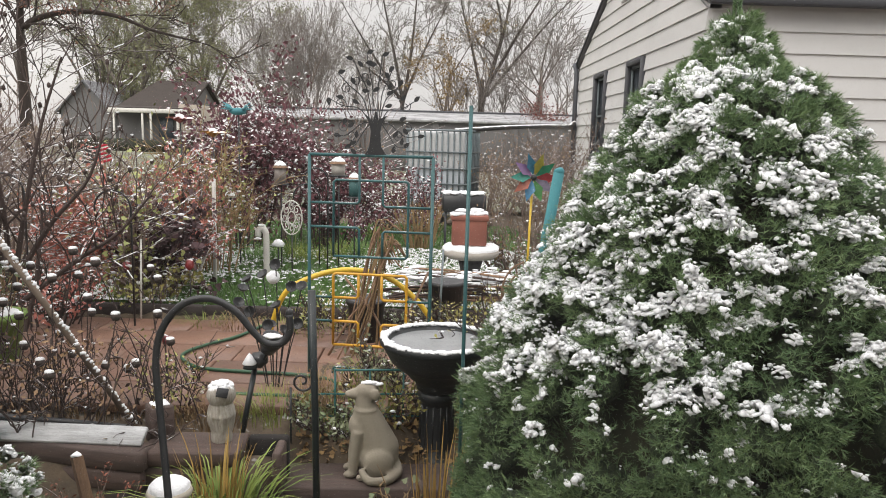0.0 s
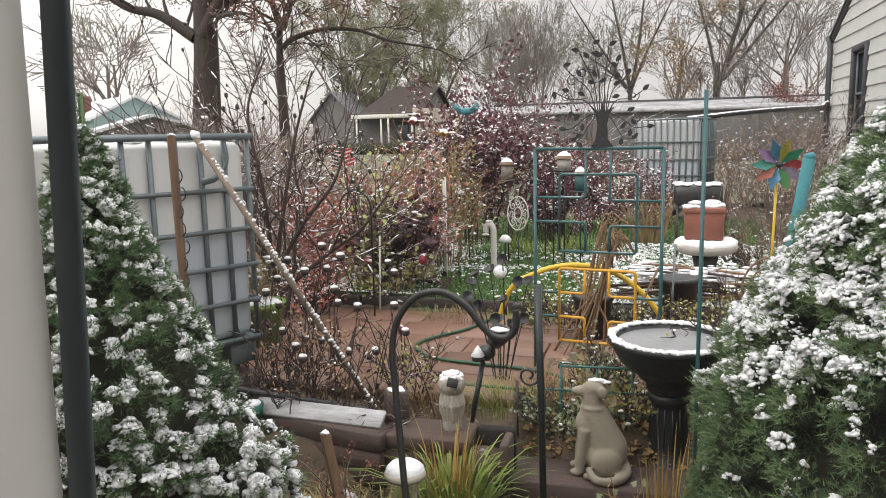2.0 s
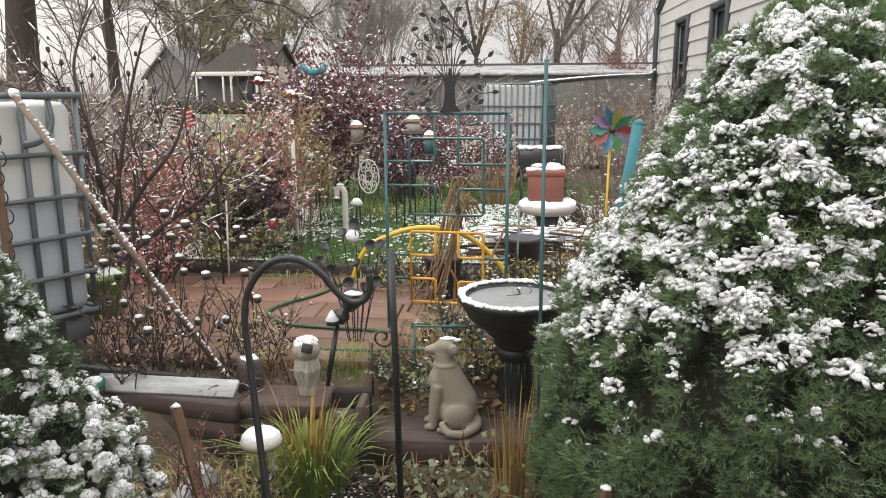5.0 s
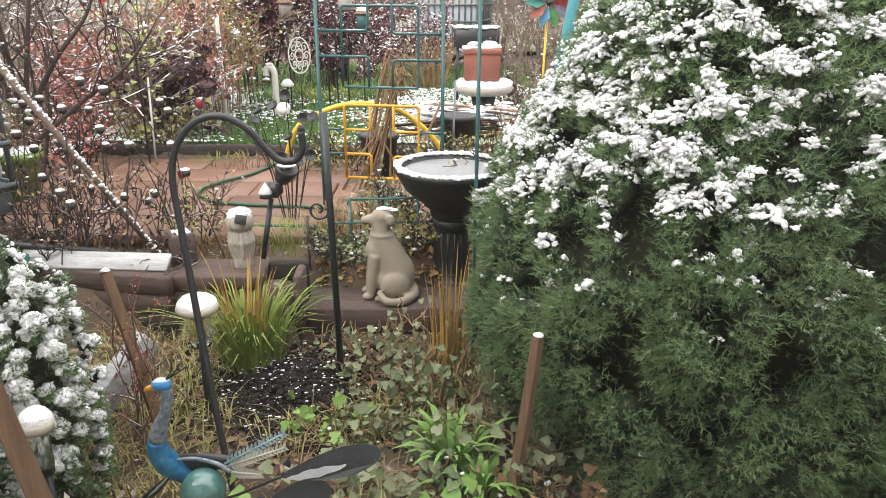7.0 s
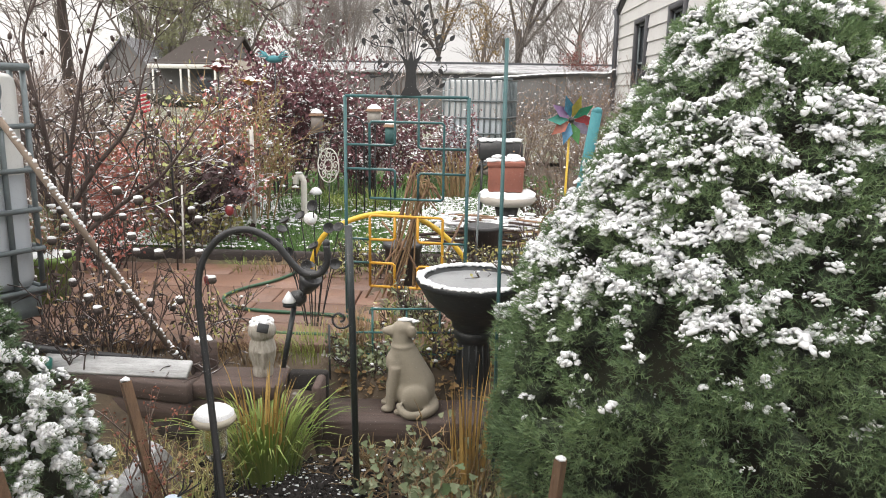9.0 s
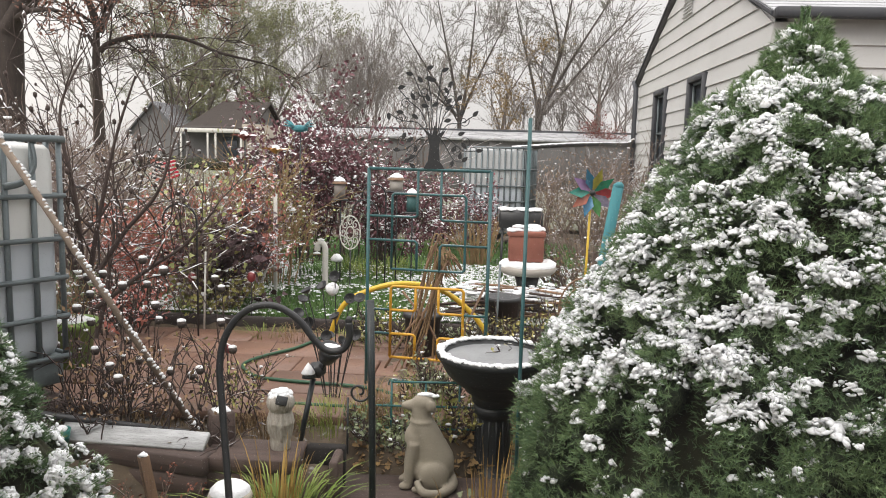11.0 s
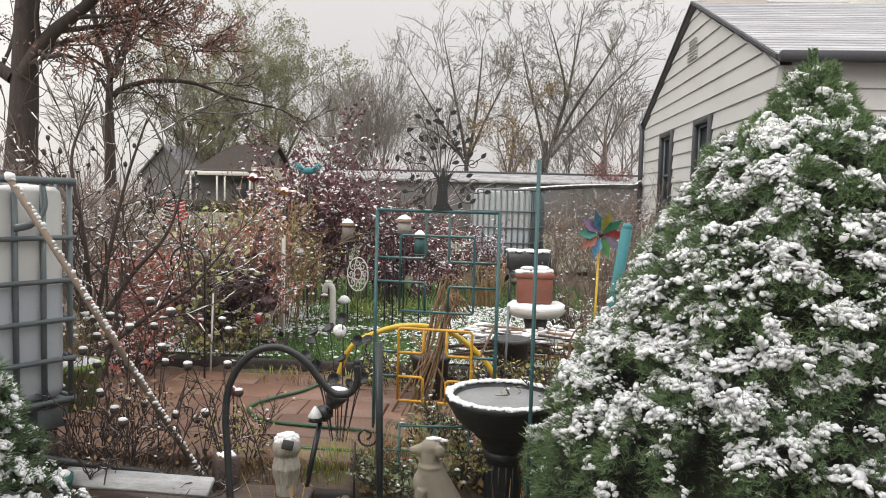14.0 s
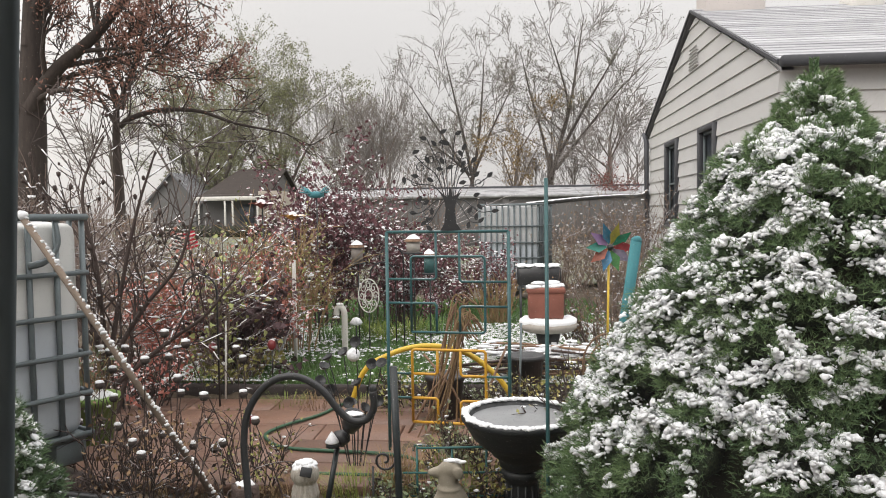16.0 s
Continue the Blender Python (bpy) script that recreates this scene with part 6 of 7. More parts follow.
tree("gold_tree", "small tree keeping yellow leaves", 0.3, 34, 4.2, 0.13, (6, 5, 4), 55, up=0.04, wander=0.14, leaf=LEAF_GOLD, leaves=2600, leaf_size=0.12, thin=0.012)
tree("red_shrub_tree", "small rusty red tree by the white house", 4.3, 30, 1.9, 0.07, (7, 5, 4), 56, up=0.05, wander=0.12, leaf=LEAF_FARRED, leaves=1500, leaf_size=0.10, thin=0.010)
for k, (x, y, h) in enumerate(((-34, 40, 6), (-40, 48, 7), (-30, 55, 7), (-12, 58, 6), (-25, 60, 6.5), (-45, 36, 6))):
    tree("far_tree", "distant bare tree against the sky", x, y, h, 0.2, (6, 6, 5), 60 + k, up=0.05, wander=0.14, leaf=LEAF_OLIVE if k % 2 else None, leaves=900, leaf_size=0.2, thin=0.03, group="distant trees")


# ---- shrubs ----
def bush(name, label, x, y, z, rx, ry, h, stems, seed, twig, leaf=None, leaves=0, leaf_size=0.04, snow=0, snow_size=(0.012, 0.03), kids=(4, 4), up=0.03, low=0.15, wander=0.16, thick=0.010, thin=0.0025, category="shrub", fan=0.75, lobed=False):
    g = np.random.default_rng(seed)
    ob = thing(name, label, category, pose(x, y, z))
    tubes, tips = [], []
    for k in range(stems):
        t, u = g.uniform(0, 2 * math.pi), math.sqrt(g.uniform(0, 1))
        o = np.array([rx * 0.4 * u * math.cos(t), ry * 0.4 * u * math.sin(t), -0.02])
        d = np.array([fan * rx * u * math.cos(t), fan * ry * u * math.sin(t), h])
        grow(tubes, tips, o, d / np.linalg.norm(d), np.linalg.norm(d) * g.uniform(0.45, 0.85), thick * g.uniform(0.6, 1.2), 0, len(kids), g, kids, up, wander, (0.3, 0.9), (0.35, 0.65))
    a = Acc()
    for lv, p, q in tubes:
        a.tube(p, np.maximum(q, thin), 5 if lv == 0 else 3, cap=False)
    tagged(part("stem_tangle", a, twig, ob), kind="stuff")
    pts = np.concatenate([p[1:] for lv, p, q in tubes if lv > 0])
    pts = pts[pts[:, 2] > h * low]
    if leaves:
        k = g.integers(0, len(pts), leaves)
        if lobed:
            b = Acc().lobed(pts[k] + g.normal(0, leaf_size * 0.5, (leaves, 3)), g.normal(size=(leaves, 3)) - [0, 0.5, 0.35], g.normal(size=(leaves, 3)) * 0.6 + [0, -0.4, 1.0], leaf_size * g.uniform(0.5, 1.3, leaves))
        else:
            b = Acc().leaves(pts[k] + g.normal(0, leaf_size * 0.7, (leaves, 3)), g.normal(size=(leaves, 3)) - [0, 0, 0.35], g.normal(size=(leaves, 3)) + [0, 0, 1.2], leaf_size * g.uniform(0.6, 1.3, leaves), leaf_size * 0.55)
        tagged(part("leaves", b, leaf, ob), kind="stuff")
    if snow:
        k = g.integers(0, len(pts), snow // 2)
        s = Acc()
        for q in pts[k]:
            s.blob(q + [0, 0, 0.006], g.uniform(*snow_size) * 0.75, (1.2, 1.0, 0.6), 0.25, ICO0)
        tagged(part("snow", s, SNOW, ob), kind="stuff")
    return ob, tips, tubes


LEAF_WINE = mat("wine_leaf", (0.30, 0.125, 0.14), (0.15, 0.062, 0.075), 4, 0.7, 0, spread=0.5, snow=0.9, snow_at=0.66)
LEAF_PINK = mat("pink_red_leaf", (0.52, 0.175, 0.155), (0.38, 0.15, 0.10), 4, 0.75, 0, spread=0.6, snow=0.9, snow_at=0.72)
LEAF_VINE = mat("dark_vine_leaf", (0.10, 0.045, 0.05), (0.05, 0.028, 0.03), 5, 0.75, 0, spread=0.5)
LEAF_WEED = mat("yellow_green_leaf", (0.42, 0.41, 0.17), (0.27, 0.31, 0.11), 5, 0.75, 0, spread=0.6, snow=0.8, snow_at=0.95)
LEAF_GREEN = mat("green_leaf", (0.20, 0.25, 0.07), (0.36, 0.31, 0.10), 4, 0.7, 0, spread=0.6, snow=0.9, snow_at=0.95)
LEAF_FRESH = mat("fresh_leaf", (0.11, 0.25, 0.045), (0.20, 0.32, 0.08), 4, 0.6, 0, spread=0.4)
LEAF_GREY = mat("grey_green_leaf", (0.065, 0.12, 0.04), (0.21, 0.23, 0.14), 6, 0.8, 0, spread=0.8)
LEAF_DRY = mat("dry_leaf", (0.36, 0.24, 0.13), (0.22, 0.14, 0.08), 4, 0.85, 0, spread=0.6)
bush("burgundy_shrub", "large burgundy-leaved shrub sprinkled with snow", -1.98, 7.9, -0.05, 0.5, 0.5, 1.66, 24, 71, TWIG_DARK, LEAF_WINE, 7600, 0.06, 600, (0.010, 0.028))
bush("burgundy_shrub", "lower burgundy-leaved shrub beside the lawn", -1.15, 8.2, -0.05, 0.5, 0.45, 1.0, 18, 72, TWIG_DARK, LEAF_WINE, 5000, 0.055, 260, (0.010, 0.026))
bush("red_shrub", "low wine-red shrub behind the lawn", -0.45, 9.6, -0.05, 0.7, 0.4, 0.85, 16, 73, TWIG_DARK, LEAF_WINE, 2600, 0.05, 120)
bush("bramble", "tangled pinkish red shrub flecked with snow", -2.25, 5.95, -0.08, 0.62, 0.45, 0.98, 28, 74, TWIG, LEAF_PINK, 4300, 0.040, 420, (0.008, 0.02))
bush("bramble", "tangled pinkish red shrub with brown canes", -2.95, 6.5, -0.08, 0.6, 0.5, 0.72, 22, 75, TWIG, LEAF_PINK, 4200, 0.045, 260, (0.008, 0.02))
bush("bramble", "dark tangled vines hanging over a low frame", -2.07, 5.72, -0.08, 0.34, 0.26, 0.82, 22, 76, TWIG_DARK, LEAF_VINE, 2300, 0.055, 110, (0.008, 0.02), lobed=True)
bush("leafy_vine", "yellowing green vine climbing among the red shrubs", -2.17, 5.45, -0.08, 0.22, 0.18, 1.0, 14, 77, TWIG, LEAF_WEED, 330, 0.042, 60, low=0.05, lobed=True)
bush("leafy_vine", "low green leaves below the dark vines", -1.98, 5.4, -0.08, 0.5, 0.2, 0.38, 16, 86, TWIG, LEAF_GREEN, 380, 0.038, 60, low=0.02, lobed=True)
bush("leafy_weeds", "yellow-green weeds with dry stalks behind the vine", -2.45, 6.35, -0.08, 0.45, 0.25, 0.98, 22, 87, STRAW, LEAF_WEED, 420, 0.035, 150, (0.008, 0.02), wander=0.12)
bush("gold_weeds", "tall dry golden weeds by the white post", -1.9, 6.6, -0.06, 0.35, 0.35, 1.30, 24, 78, STRAW, LEAF_WEED, 520, 0.038, 160, (0.008, 0.02), wander=0.1)
bush("low_shrub", "low red plants beside the patio", -2.55, 5.0, -0.1, 0.4, 0.25, 0.5, 20, 80, TWIG_DARK, LEAF_PINK, 700, 0.04, 120, (0.01, 0.025))
bush("dry_grass_clump", "clump of dry orange grass beyond the trellis", -0.12, 8.3, -0.05, 0.32, 0.25, 0.75, 46, 81, STRAW, None, 0, kids=(2,), up=-0.03, wander=0.1)
bush("brown_scrub", "snow-flecked brown scrub near the white house", 1.35, 9.6, -0.06, 0.8, 0.8, 1.05, 44, 82, TWIG, LEAF_DRY, 900, 0.03, 200, (0.008, 0.018))
bush("brown_scrub", "snow-flecked brown brush beside the pots", 0.85, 6.6, -0.06, 0.5, 0.4, 0.6, 30, 83, TWIG, LEAF_DRY, 600, 0.03, 180, (0.008, 0.018))
bush("brown_scrub", "bare reddish scrub along the fence", 1.9, 12.0, -0.06, 1.0, 1.2, 1.5, 40, 84, TWIG, LEAF_DRY, 700, 0.04, 110)
bush("brown_scrub", "thicket of dry stems near the far tank", 0.9, 12.8, -0.06, 1.0, 0.8, 1.2, 36, 85, TWIG, LEAF_DRY, 700, 0.04, 90)
for k, (x, y, rr, h) in enumerate(((-3.7, 7.4, 0.7, 0.75), (-4.8, 8.8, 0.9, 0.85), (-6.2, 10.2, 1.2, 1.15), (-3.6, 10.0, 0.8, 0.7), (-7.8, 12.0, 1.5, 1.5), (-5.2, 12.6, 1.2, 0.8), (-2.6, 11.8, 0.9, 1.2), (-1.5, 12.6, 0.9, 1.1), (-9.8, 14.5, 1.5, 1.7), (-8.6, 16.5, 1.4, 1.4))):
    bush("dry_thicket", "thicket of dry brown weeds touched by snow", x, y, -0.06, rr, rr, h, 26, 90 + k, TWIG, LEAF_DRY, 500, 0.045, 80, (0.009, 0.02), thin=0.003, wander=0.12)
# bare many-stemmed shrub with seed pods by the tank
tree("rose_of_sharon", "bare many-stemmed shrub with dark seed pods and snow", -2.5, 4.5, 0.5, 0.032, (0, 4, 4), 111, up=0.08, wander=0.20, spread=(0.3, 0.85), shrink=(0.5, 0.8), bark=TWIG_DARK, twig=TWIG_DARK, reach=1.9, thin=0.0034, category="shrub", pods=True,
     paths=(([(0, 0, 0.35), (-0.14, 0, 0.85), (-0.34, 0, 1.35), (-0.45, 0, 1.75)], 0.022, 0.006, 2), ([(0, 0, 0.35), (0.10, 0, 0.85), (0.22, 0, 1.35), (0.36, 0, 1.75)], 0.020, 0.006, 2), ([(0, 0, 0.40), (0.25, 0, 0.78), (0.48, 0, 1.05), (0.60, 0, 1.38)], 0.019, 0.006, 2),
            ([(0, 0, 0.45), (-0.28, 0, 0.80), (-0.55, 0, 1.10), (-0.72, 0, 1.45)], 0.020, 0.006, 2), ([(0, 0, 0.45), (0.02, -0.1, 1.0), (-0.06, -0.1, 1.5), (0.03, 0, 1.85)], 0.018, 0.006, 2), ([(0.05, 0, 0.30), (0.35, 0.1, 0.55), (0.60, 0.1, 0.72), (0.80, 0.1, 0.95)], 0.017, 0.006, 2)))
for k, (x, y, h) in enumerate(((-3.7, 6.0, 1.65), (-4.6, 7.0, 1.9), (-4.1, 8.2, 1.7), (-5.8, 8.6, 2.1))):
    bush("bare_shrub", "grey-brown bare shrub with many upright twigs", x, y, -0.08, 0.8, 0.6, h * 0.85, 8, 114 + k, TWIG, None, 0, snow=90, kids=(6, 4), up=0.06, wander=0.24, thick=0.013, thin=0.0028, snow_size=(0.008, 0.016))
bush("bare_shrub", "fine-twigged bare shrub beside the burgundy one", -1.5, 8.75, -0.08, 0.75, 0.5, 1.75, 14, 119, TWIG, None, 0, snow=120, kids=(6, 4), up=0.06, wander=0.2, thick=0.012, thin=0.0032, snow_size=(0.008, 0.016))
bush("bare_shrub", "grey bare shrub behind the water tank", -3.3, 5.2, -0.1, 0.7, 0.5, 1.5, 9, 112, TWIG, None, 0, snow=110, kids=(6, 4), up=0.06, wander=0.25, thick=0.016, thin=0.003, fan=1.1)


# dry coneflower stalks with snow caps
HEADS = [(128, 385), (192, 365), (275, 125), (297, 240), (358, 345), (440, 185), (455, 255), (505, 170), (585, 215), (665, 105), (685, 205), (750, 145), (720, 290), (735, 350), (828, 360), (960, 170), (988, 210), (460, 368), (590, 370),
         (480, 485), (540, 550), (575, 600), (788, 560), (908, 550), (875, 575), (285, 600), (1040, 460), (990, 350), (402, 315), (610, 440), (320, 470), (660, 520)]
g = np.random.default_rng(6)
POD = mat("dark_pod", (0.030, 0.023, 0.020), (0.055, 0.042, 0.036), 30, 0.9, 0.4)
stem_head = Acc().lathe([(0, -0.014), (0.013, -0.014), (0.021, 0.0), (0.016, 0.012), (0.006, 0.018), (0, 0.018)], 10).mesh("head")
cap_mesh = Acc().blob((0, 0, 0.014), 0.0185, (1.05, 1.0, 0.62), 0.15, ICO1).mesh("snow_cap")
for k, (u, v) in enumerate(HEADS):
    y = g.uniform(3.05, 3.9)
    # straight lines from the window's middle fan out to the heads
    dx, dz = (u / 2.32 - 784) / 1302, (441 - 500 - v / 2.32) / 1302
    yaw, pit = radians(4.85), radians(-4.4)
    d = Vector((dx, 1, dz))
    d.rotate(Euler((pit, radians(0.9), yaw)))
    c = Vector((0.017, 0.125, 1.218)) + d * ((y - 0.125) / d.y)
    ob = thing("coneflower_stalk", "dry coneflower stalk, dark seed head capped with snow", "dry flower", pose(c.x, y, c.z), "coneflower stalks")
    base = -0.12 - c.z
    off = g.normal(0, 0.10, 2) + [0.05, 0.02]
    p = smooth_line([(off[0], off[1], base), (off[0] * 0.7 + g.normal(0, 0.02), off[1] * 0.6, base * 0.55), (0, 0, -0.01)], 5)
    part("stem", Acc().tube(p, np.linspace(0.0036, 0.0022, len(p)), 5), TWIG_DARK, ob)
    part("seed_head", stem_head, POD, ob)
    part("snow_cap", cap_mesh, SNOW, ob)
    if k % 2 == 0:
        n = 7
        t = g.integers(2, len(p) - 2, n)
        part("withered_leaf", Acc().leaves(p[t], g.normal(size=(n, 3)) - [0, 0, 0.8], g.normal(size=(n, 3)), 0.05, 0.016), TWIG_DARK, ob)["kind"] = "stuff"
bush("dry_vine", "dark bare vine twigs sprawling over the timbers", -1.62, 3.15, -0.06, 0.75, 0.2, 0.34, 15, 123, TWIG_DARK, LEAF_DRY, 120, 0.03, 20, (0.006, 0.012), kids=(4, 3), thick=0.005, thin=0.0018, wander=0.35, up=-0.02)
bush("rose_of_sharon", "bare arching shrub with snow along its limbs", -2.75, 4.75, -0.1, 0.9, 0.5, 1.75, 3, 113, TWIG_DARK, None, 0, snow=160, snow_size=(0.006, 0.014), kids=(5, 4), up=0.03, wander=0.22, thick=0.022, thin=0.003, low=0.2, fan=1.1)
bush("dry_flower_clump", "tangle of dark dry flower stems by the timbers", -1.75, 3.35, -0.1, 0.45, 0.25, 0.5, 20, 121, TWIG_DARK, LEAF_DRY, 260, 0.03, 40, (0.006, 0.014), kids=(4, 2), thick=0.004, thin=0.0016, wander=0.2)
bush("dry_flower_clump", "thin dry flower stems behind the timbers", -1.25, 3.55, -0.1, 0.35, 0.2, 0.42, 14, 122, TWIG_DARK, LEAF_GREEN, 200, 0.025, 20, (0.006, 0.012), kids=(3, 2), thick=0.0035, thin=0.0015)

# ---- blades, front bed plants and litter ----
def blades(name, label, x, y, z, n, rad, ln, width, material, seed, droop=0.5, category="grass clump", upright=1.0):
    g = np.random.default_rng(seed)
    a = Acc()
    for k in range(n):
        t = g.uniform(0, 2 * math.pi)
        o = np.array([rad * math.sqrt(g.uniform()) * math.cos(t), rad * math.sqrt(g.uniform()) * math.sin(t), 0])
        L = ln * g.uniform(0.55, 1.1)
        d = np.array([math.cos(t), math.sin(t), 0]) * g.uniform(0.1, 0.8) * droop
        u = np.linspace(0, 1, 6)
        c = o + d * (u[:, None] ** 1.8) * L + np.array([0, 0, 1]) * (u[:, None] * L * upright * (1 - 0.45 * droop * u[:, None] ** 2))
        w = np.cross(np.append(d[:2], 0) + [1e-3, 0, 0], [0, 0, 1.0])
        w /= np.linalg.norm(w)
        h = width * (1 - u**2 * 0.9)[:, None] / 2
        v = np.concatenate([c - w * h, c + w * h])
        a.add(v, [[i, i + 1, i + 7, i + 6] for i in range(5)])
    ob = thing(name, label, category, pose(x, y, z))
    tagged(part("foliage", a, material, ob), kind="stuff")
    return ob


LILY = mat("lily_blade", (0.10, 0.19, 0.03), (0.27, 0.31, 0.07), 6, 0.6, 0, spread=0.5)
LILY_GOLD = mat("lily_gold", (0.50, 0.33, 0.08), (0.36, 0.22, 0.07), 6, 0.65, 0, spread=0.6)
blades("daylily_clump", "green strappy daylily leaves arching before the timbers", -0.755, 2.80, -0.38, 230, 0.13, 0.50, 0.011, LILY, 1, 0.85)
blades("daylily_clump", "golden dying daylily leaves standing upright", -0.79, 2.84, -0.38, 60, 0.10, 0.52, 0.010, LILY_GOLD, 2, 0.3)
blades("dry_stalks", "upright golden dry stalks beside the spruce", 0.05, 2.80, -0.40, 46, 0.08, 0.56, 0.009, LILY_GOLD, 3, 0.16)
blades("dry_stalks", "brown dry grass stalks in the front bed", 0.0, 2.62, -0.46, 60, 0.14, 0.34, 0.005, STRAW, 4, 0.6)
for k, (x, y, n, ln) in enumerate(((-1.35, 3.62, 90, 0.14), (-0.85, 3.62, 110, 0.15), (-0.45, 3.75, 90, 0.18), (-1.0, 5.0, 70, 0.2), (-0.95, 3.5, 60, 0.2), (-0.2, 3.6, 80, 0.16), (-1.1, 2.2, 90, 0.2), (-0.95, 2.55, 70, 0.15), (-0.85, 1.95, 90, 0.16), (-0.25, 2.45, 60, 0.14), (-1.15, 3.56, 130, 0.2), (-0.7, 3.52, 120, 0.22), (-0.55, 3.6, 110, 0.25), (-0.35, 3.5, 90, 0.18), (-1.6, 3.5, 100, 0.2), (-0.3, 3.95, 90, 0.22), (-1.0, 3.45, 120, 0.16), (-0.75, 4.95, 90, 0.2), (-1.3, 5.05, 120, 0.22), (-1.55, 5.12, 120, 0.2), (-0.5, 5.1, 90, 0.18))):
    blades("grass_tuft", "tuft of green and straw-coloured grass", x, y, float(ground_z(x, y)), n, 0.16, ln, 0.004, LILY if k % 2 else STRAW, 10 + k, 0.9)
for k, (x, y, w, h) in enumerate(((-1.1, 9.2, 90, 0.4), (-0.7, 9.1, 80, 0.35), (-1.55, 7.2, 110, 0.32), (-1.2, 7.35, 90, 0.28), (-2.0, 5.7, 70, 0.3), (-0.95, 7.5, 110, 0.36), (-0.7, 7.55, 120, 0.40), (-1.4, 7.6, 110, 0.36), (-1.75, 7.3, 90, 0.30), (-2.3, 5.5, 60, 0.28))):
    blades("grass_tuft", "tall arching green grass by the shrubs", x, y, -0.02, w, 0.2, h, 0.007, LILY if k % 2 else GRASS, 30 + k, 1.1)
a = Acc()
n = 2600
p = np.stack([rng.uniform(-1.5, 0.5, n), rng.uniform(1.3, 2.95, n)], 1)
p = np.column_stack([p, ground_z(p[:, 0], p[:, 1]) + rng.uniform(0.0, 0.03, n)])
a.leaves(p, np.column_stack([rng.normal(size=(n, 2)), rng.normal(0, 0.2, n)]), unit(n) + [0, 0, 1.5], rng.uniform(0.02, 0.06, n), rng.uniform(0.008, 0.025, n))
tagged(part("leaf_litter", a, LEAF_DRY, None), "fallen brown leaves and stems on the bed", "leaf litter", kind="stuff")
a = Acc()
n = 620
p = np.stack([rng.uniform(-0.6, 0.4, n), rng.uniform(3.27, 3.6, n)], 1)
p = np.column_stack([p, ground_z(p[:, 0], p[:, 1]) + rng.uniform(0.0, 0.03, n)])
a.lobed(p, np.column_stack([rng.normal(size=(n, 2)), rng.normal(0, 0.2, n)]), unit(n) + [0, 0, 1.2], rng.uniform(0.02, 0.045, n))
tagged(part("leaf_litter", a, mat("ochre_leaf", (0.38, 0.25, 0.10), (0.2, 0.12, 0.06), 5, 0.85, 0, spread=0.7), None), "ochre fallen leaves behind the dog statue", "leaf litter", kind="stuff")
a = Acc()
for k in range(2400):
    x, y = rng.normal(-0.60, 0.2), rng.normal(2.62, 0.16)
    a.blob((x, y, float(ground_z(x, y)) + 0.015 + 0.05 * math.exp(-((x + 0.60) / 0.2) ** 2 - ((y - 2.62) / 0.18) ** 2)), 0.004 + 0.013 * rng.uniform() ** 2, (1, 1, 0.8), 0.4, ICO0)
tagged(solid("soil_heap", a, mat("black_soil", (0.022, 0.017, 0.015), (0.012, 0.010, 0.009), 20, 0.95, 0.8), "low heap of dark crumbly soil in the bed", "soil"), kind="stuff")
a = Acc()
for k in range(420):
    x, y = rng.normal(-0.60, 0.22), rng.normal(2.62, 0.18)
    a.blob((x, y, float(ground_z(x, y)) + 0.045 + 0.05 * math.exp(-((x + 0.60) / 0.2) ** 2 - ((y - 2.62) / 0.18) ** 2)), 0.0018 + 0.005 * rng.uniform() ** 3, (1.4, 1, 0.4), 0.3, ICO0)
tagged(part("snow_specks", a, SNOW, None), "small specks of snow on the dark soil", "snow", kind="stuff")
for k, (x, y, n, s, m_, hh) in enumerate(((-0.18, 2.45, 150, 0.042, LEAF_GREY, 0.18), (0.05, 2.55, 200, 0.042, LEAF_GREY, 0.24), (-0.32, 2.1, 120, 0.05, LEAF_GREY, 0.12), (-0.05, 2.3, 130, 0.05, LEAF_GREY, 0.14), (0.2, 2.4, 210, 0.045, LEAF_GREY, 0.26), (-0.36, 2.4, 110, 0.05, LEAF_FRESH, 0.13), (-0.1, 2.05, 130, 0.055, LEAF_GREY, 0.12), (-0.55, 1.85, 110, 0.07, LEAF_FRESH, 0.12), (-0.02, 2.8, 150, 0.04, LEAF_GREY, 0.28), (0.32, 2.2, 160, 0.045, LEAF_GREY, 0.24), (0.34, 2.0, 110, 0.045, LEAF_DRY, 0.2), (-0.72, 1.75, 150, 0.07, LEAF_FRESH, 0.14), (0.22, 1.92, 170, 0.06, LEAF_FRESH, 0.13), (-0.2, 2.68, 130, 0.04, LEAF_GREY, 0.18), (-0.25, 2.9, 90, 0.04, LEAF_GREY, 0.2))):
    bush("leafy_plant", ("low grey-green leafy plant in the bed", "low fresh green leafy plant in the bed")[m_ is LEAF_FRESH], x, y, float(ground_z(x, y)), 0.24, 0.18, hh, 12, 140 + k, STRAW, m_, n * 2 // 3, s * 0.95, 8, (0.006, 0.011), kids=(3, 2), thick=0.003, thin=0.0012, category="plant", wander=0.25, lobed=True)
blades("leafy_rosette", "fresh green rosette of long pointed leaves", 0.06, 2.22, -0.44, 56, 0.07, 0.27, 0.030, LEAF_FRESH, 6, 0.9, "plant")
blades("leafy_rosette", "small fresh green rosette beside the stake", 0.15, 2.10, -0.45, 40, 0.07, 0.2, 0.028, LEAF_FRESH, 7, 1.1, "plant")
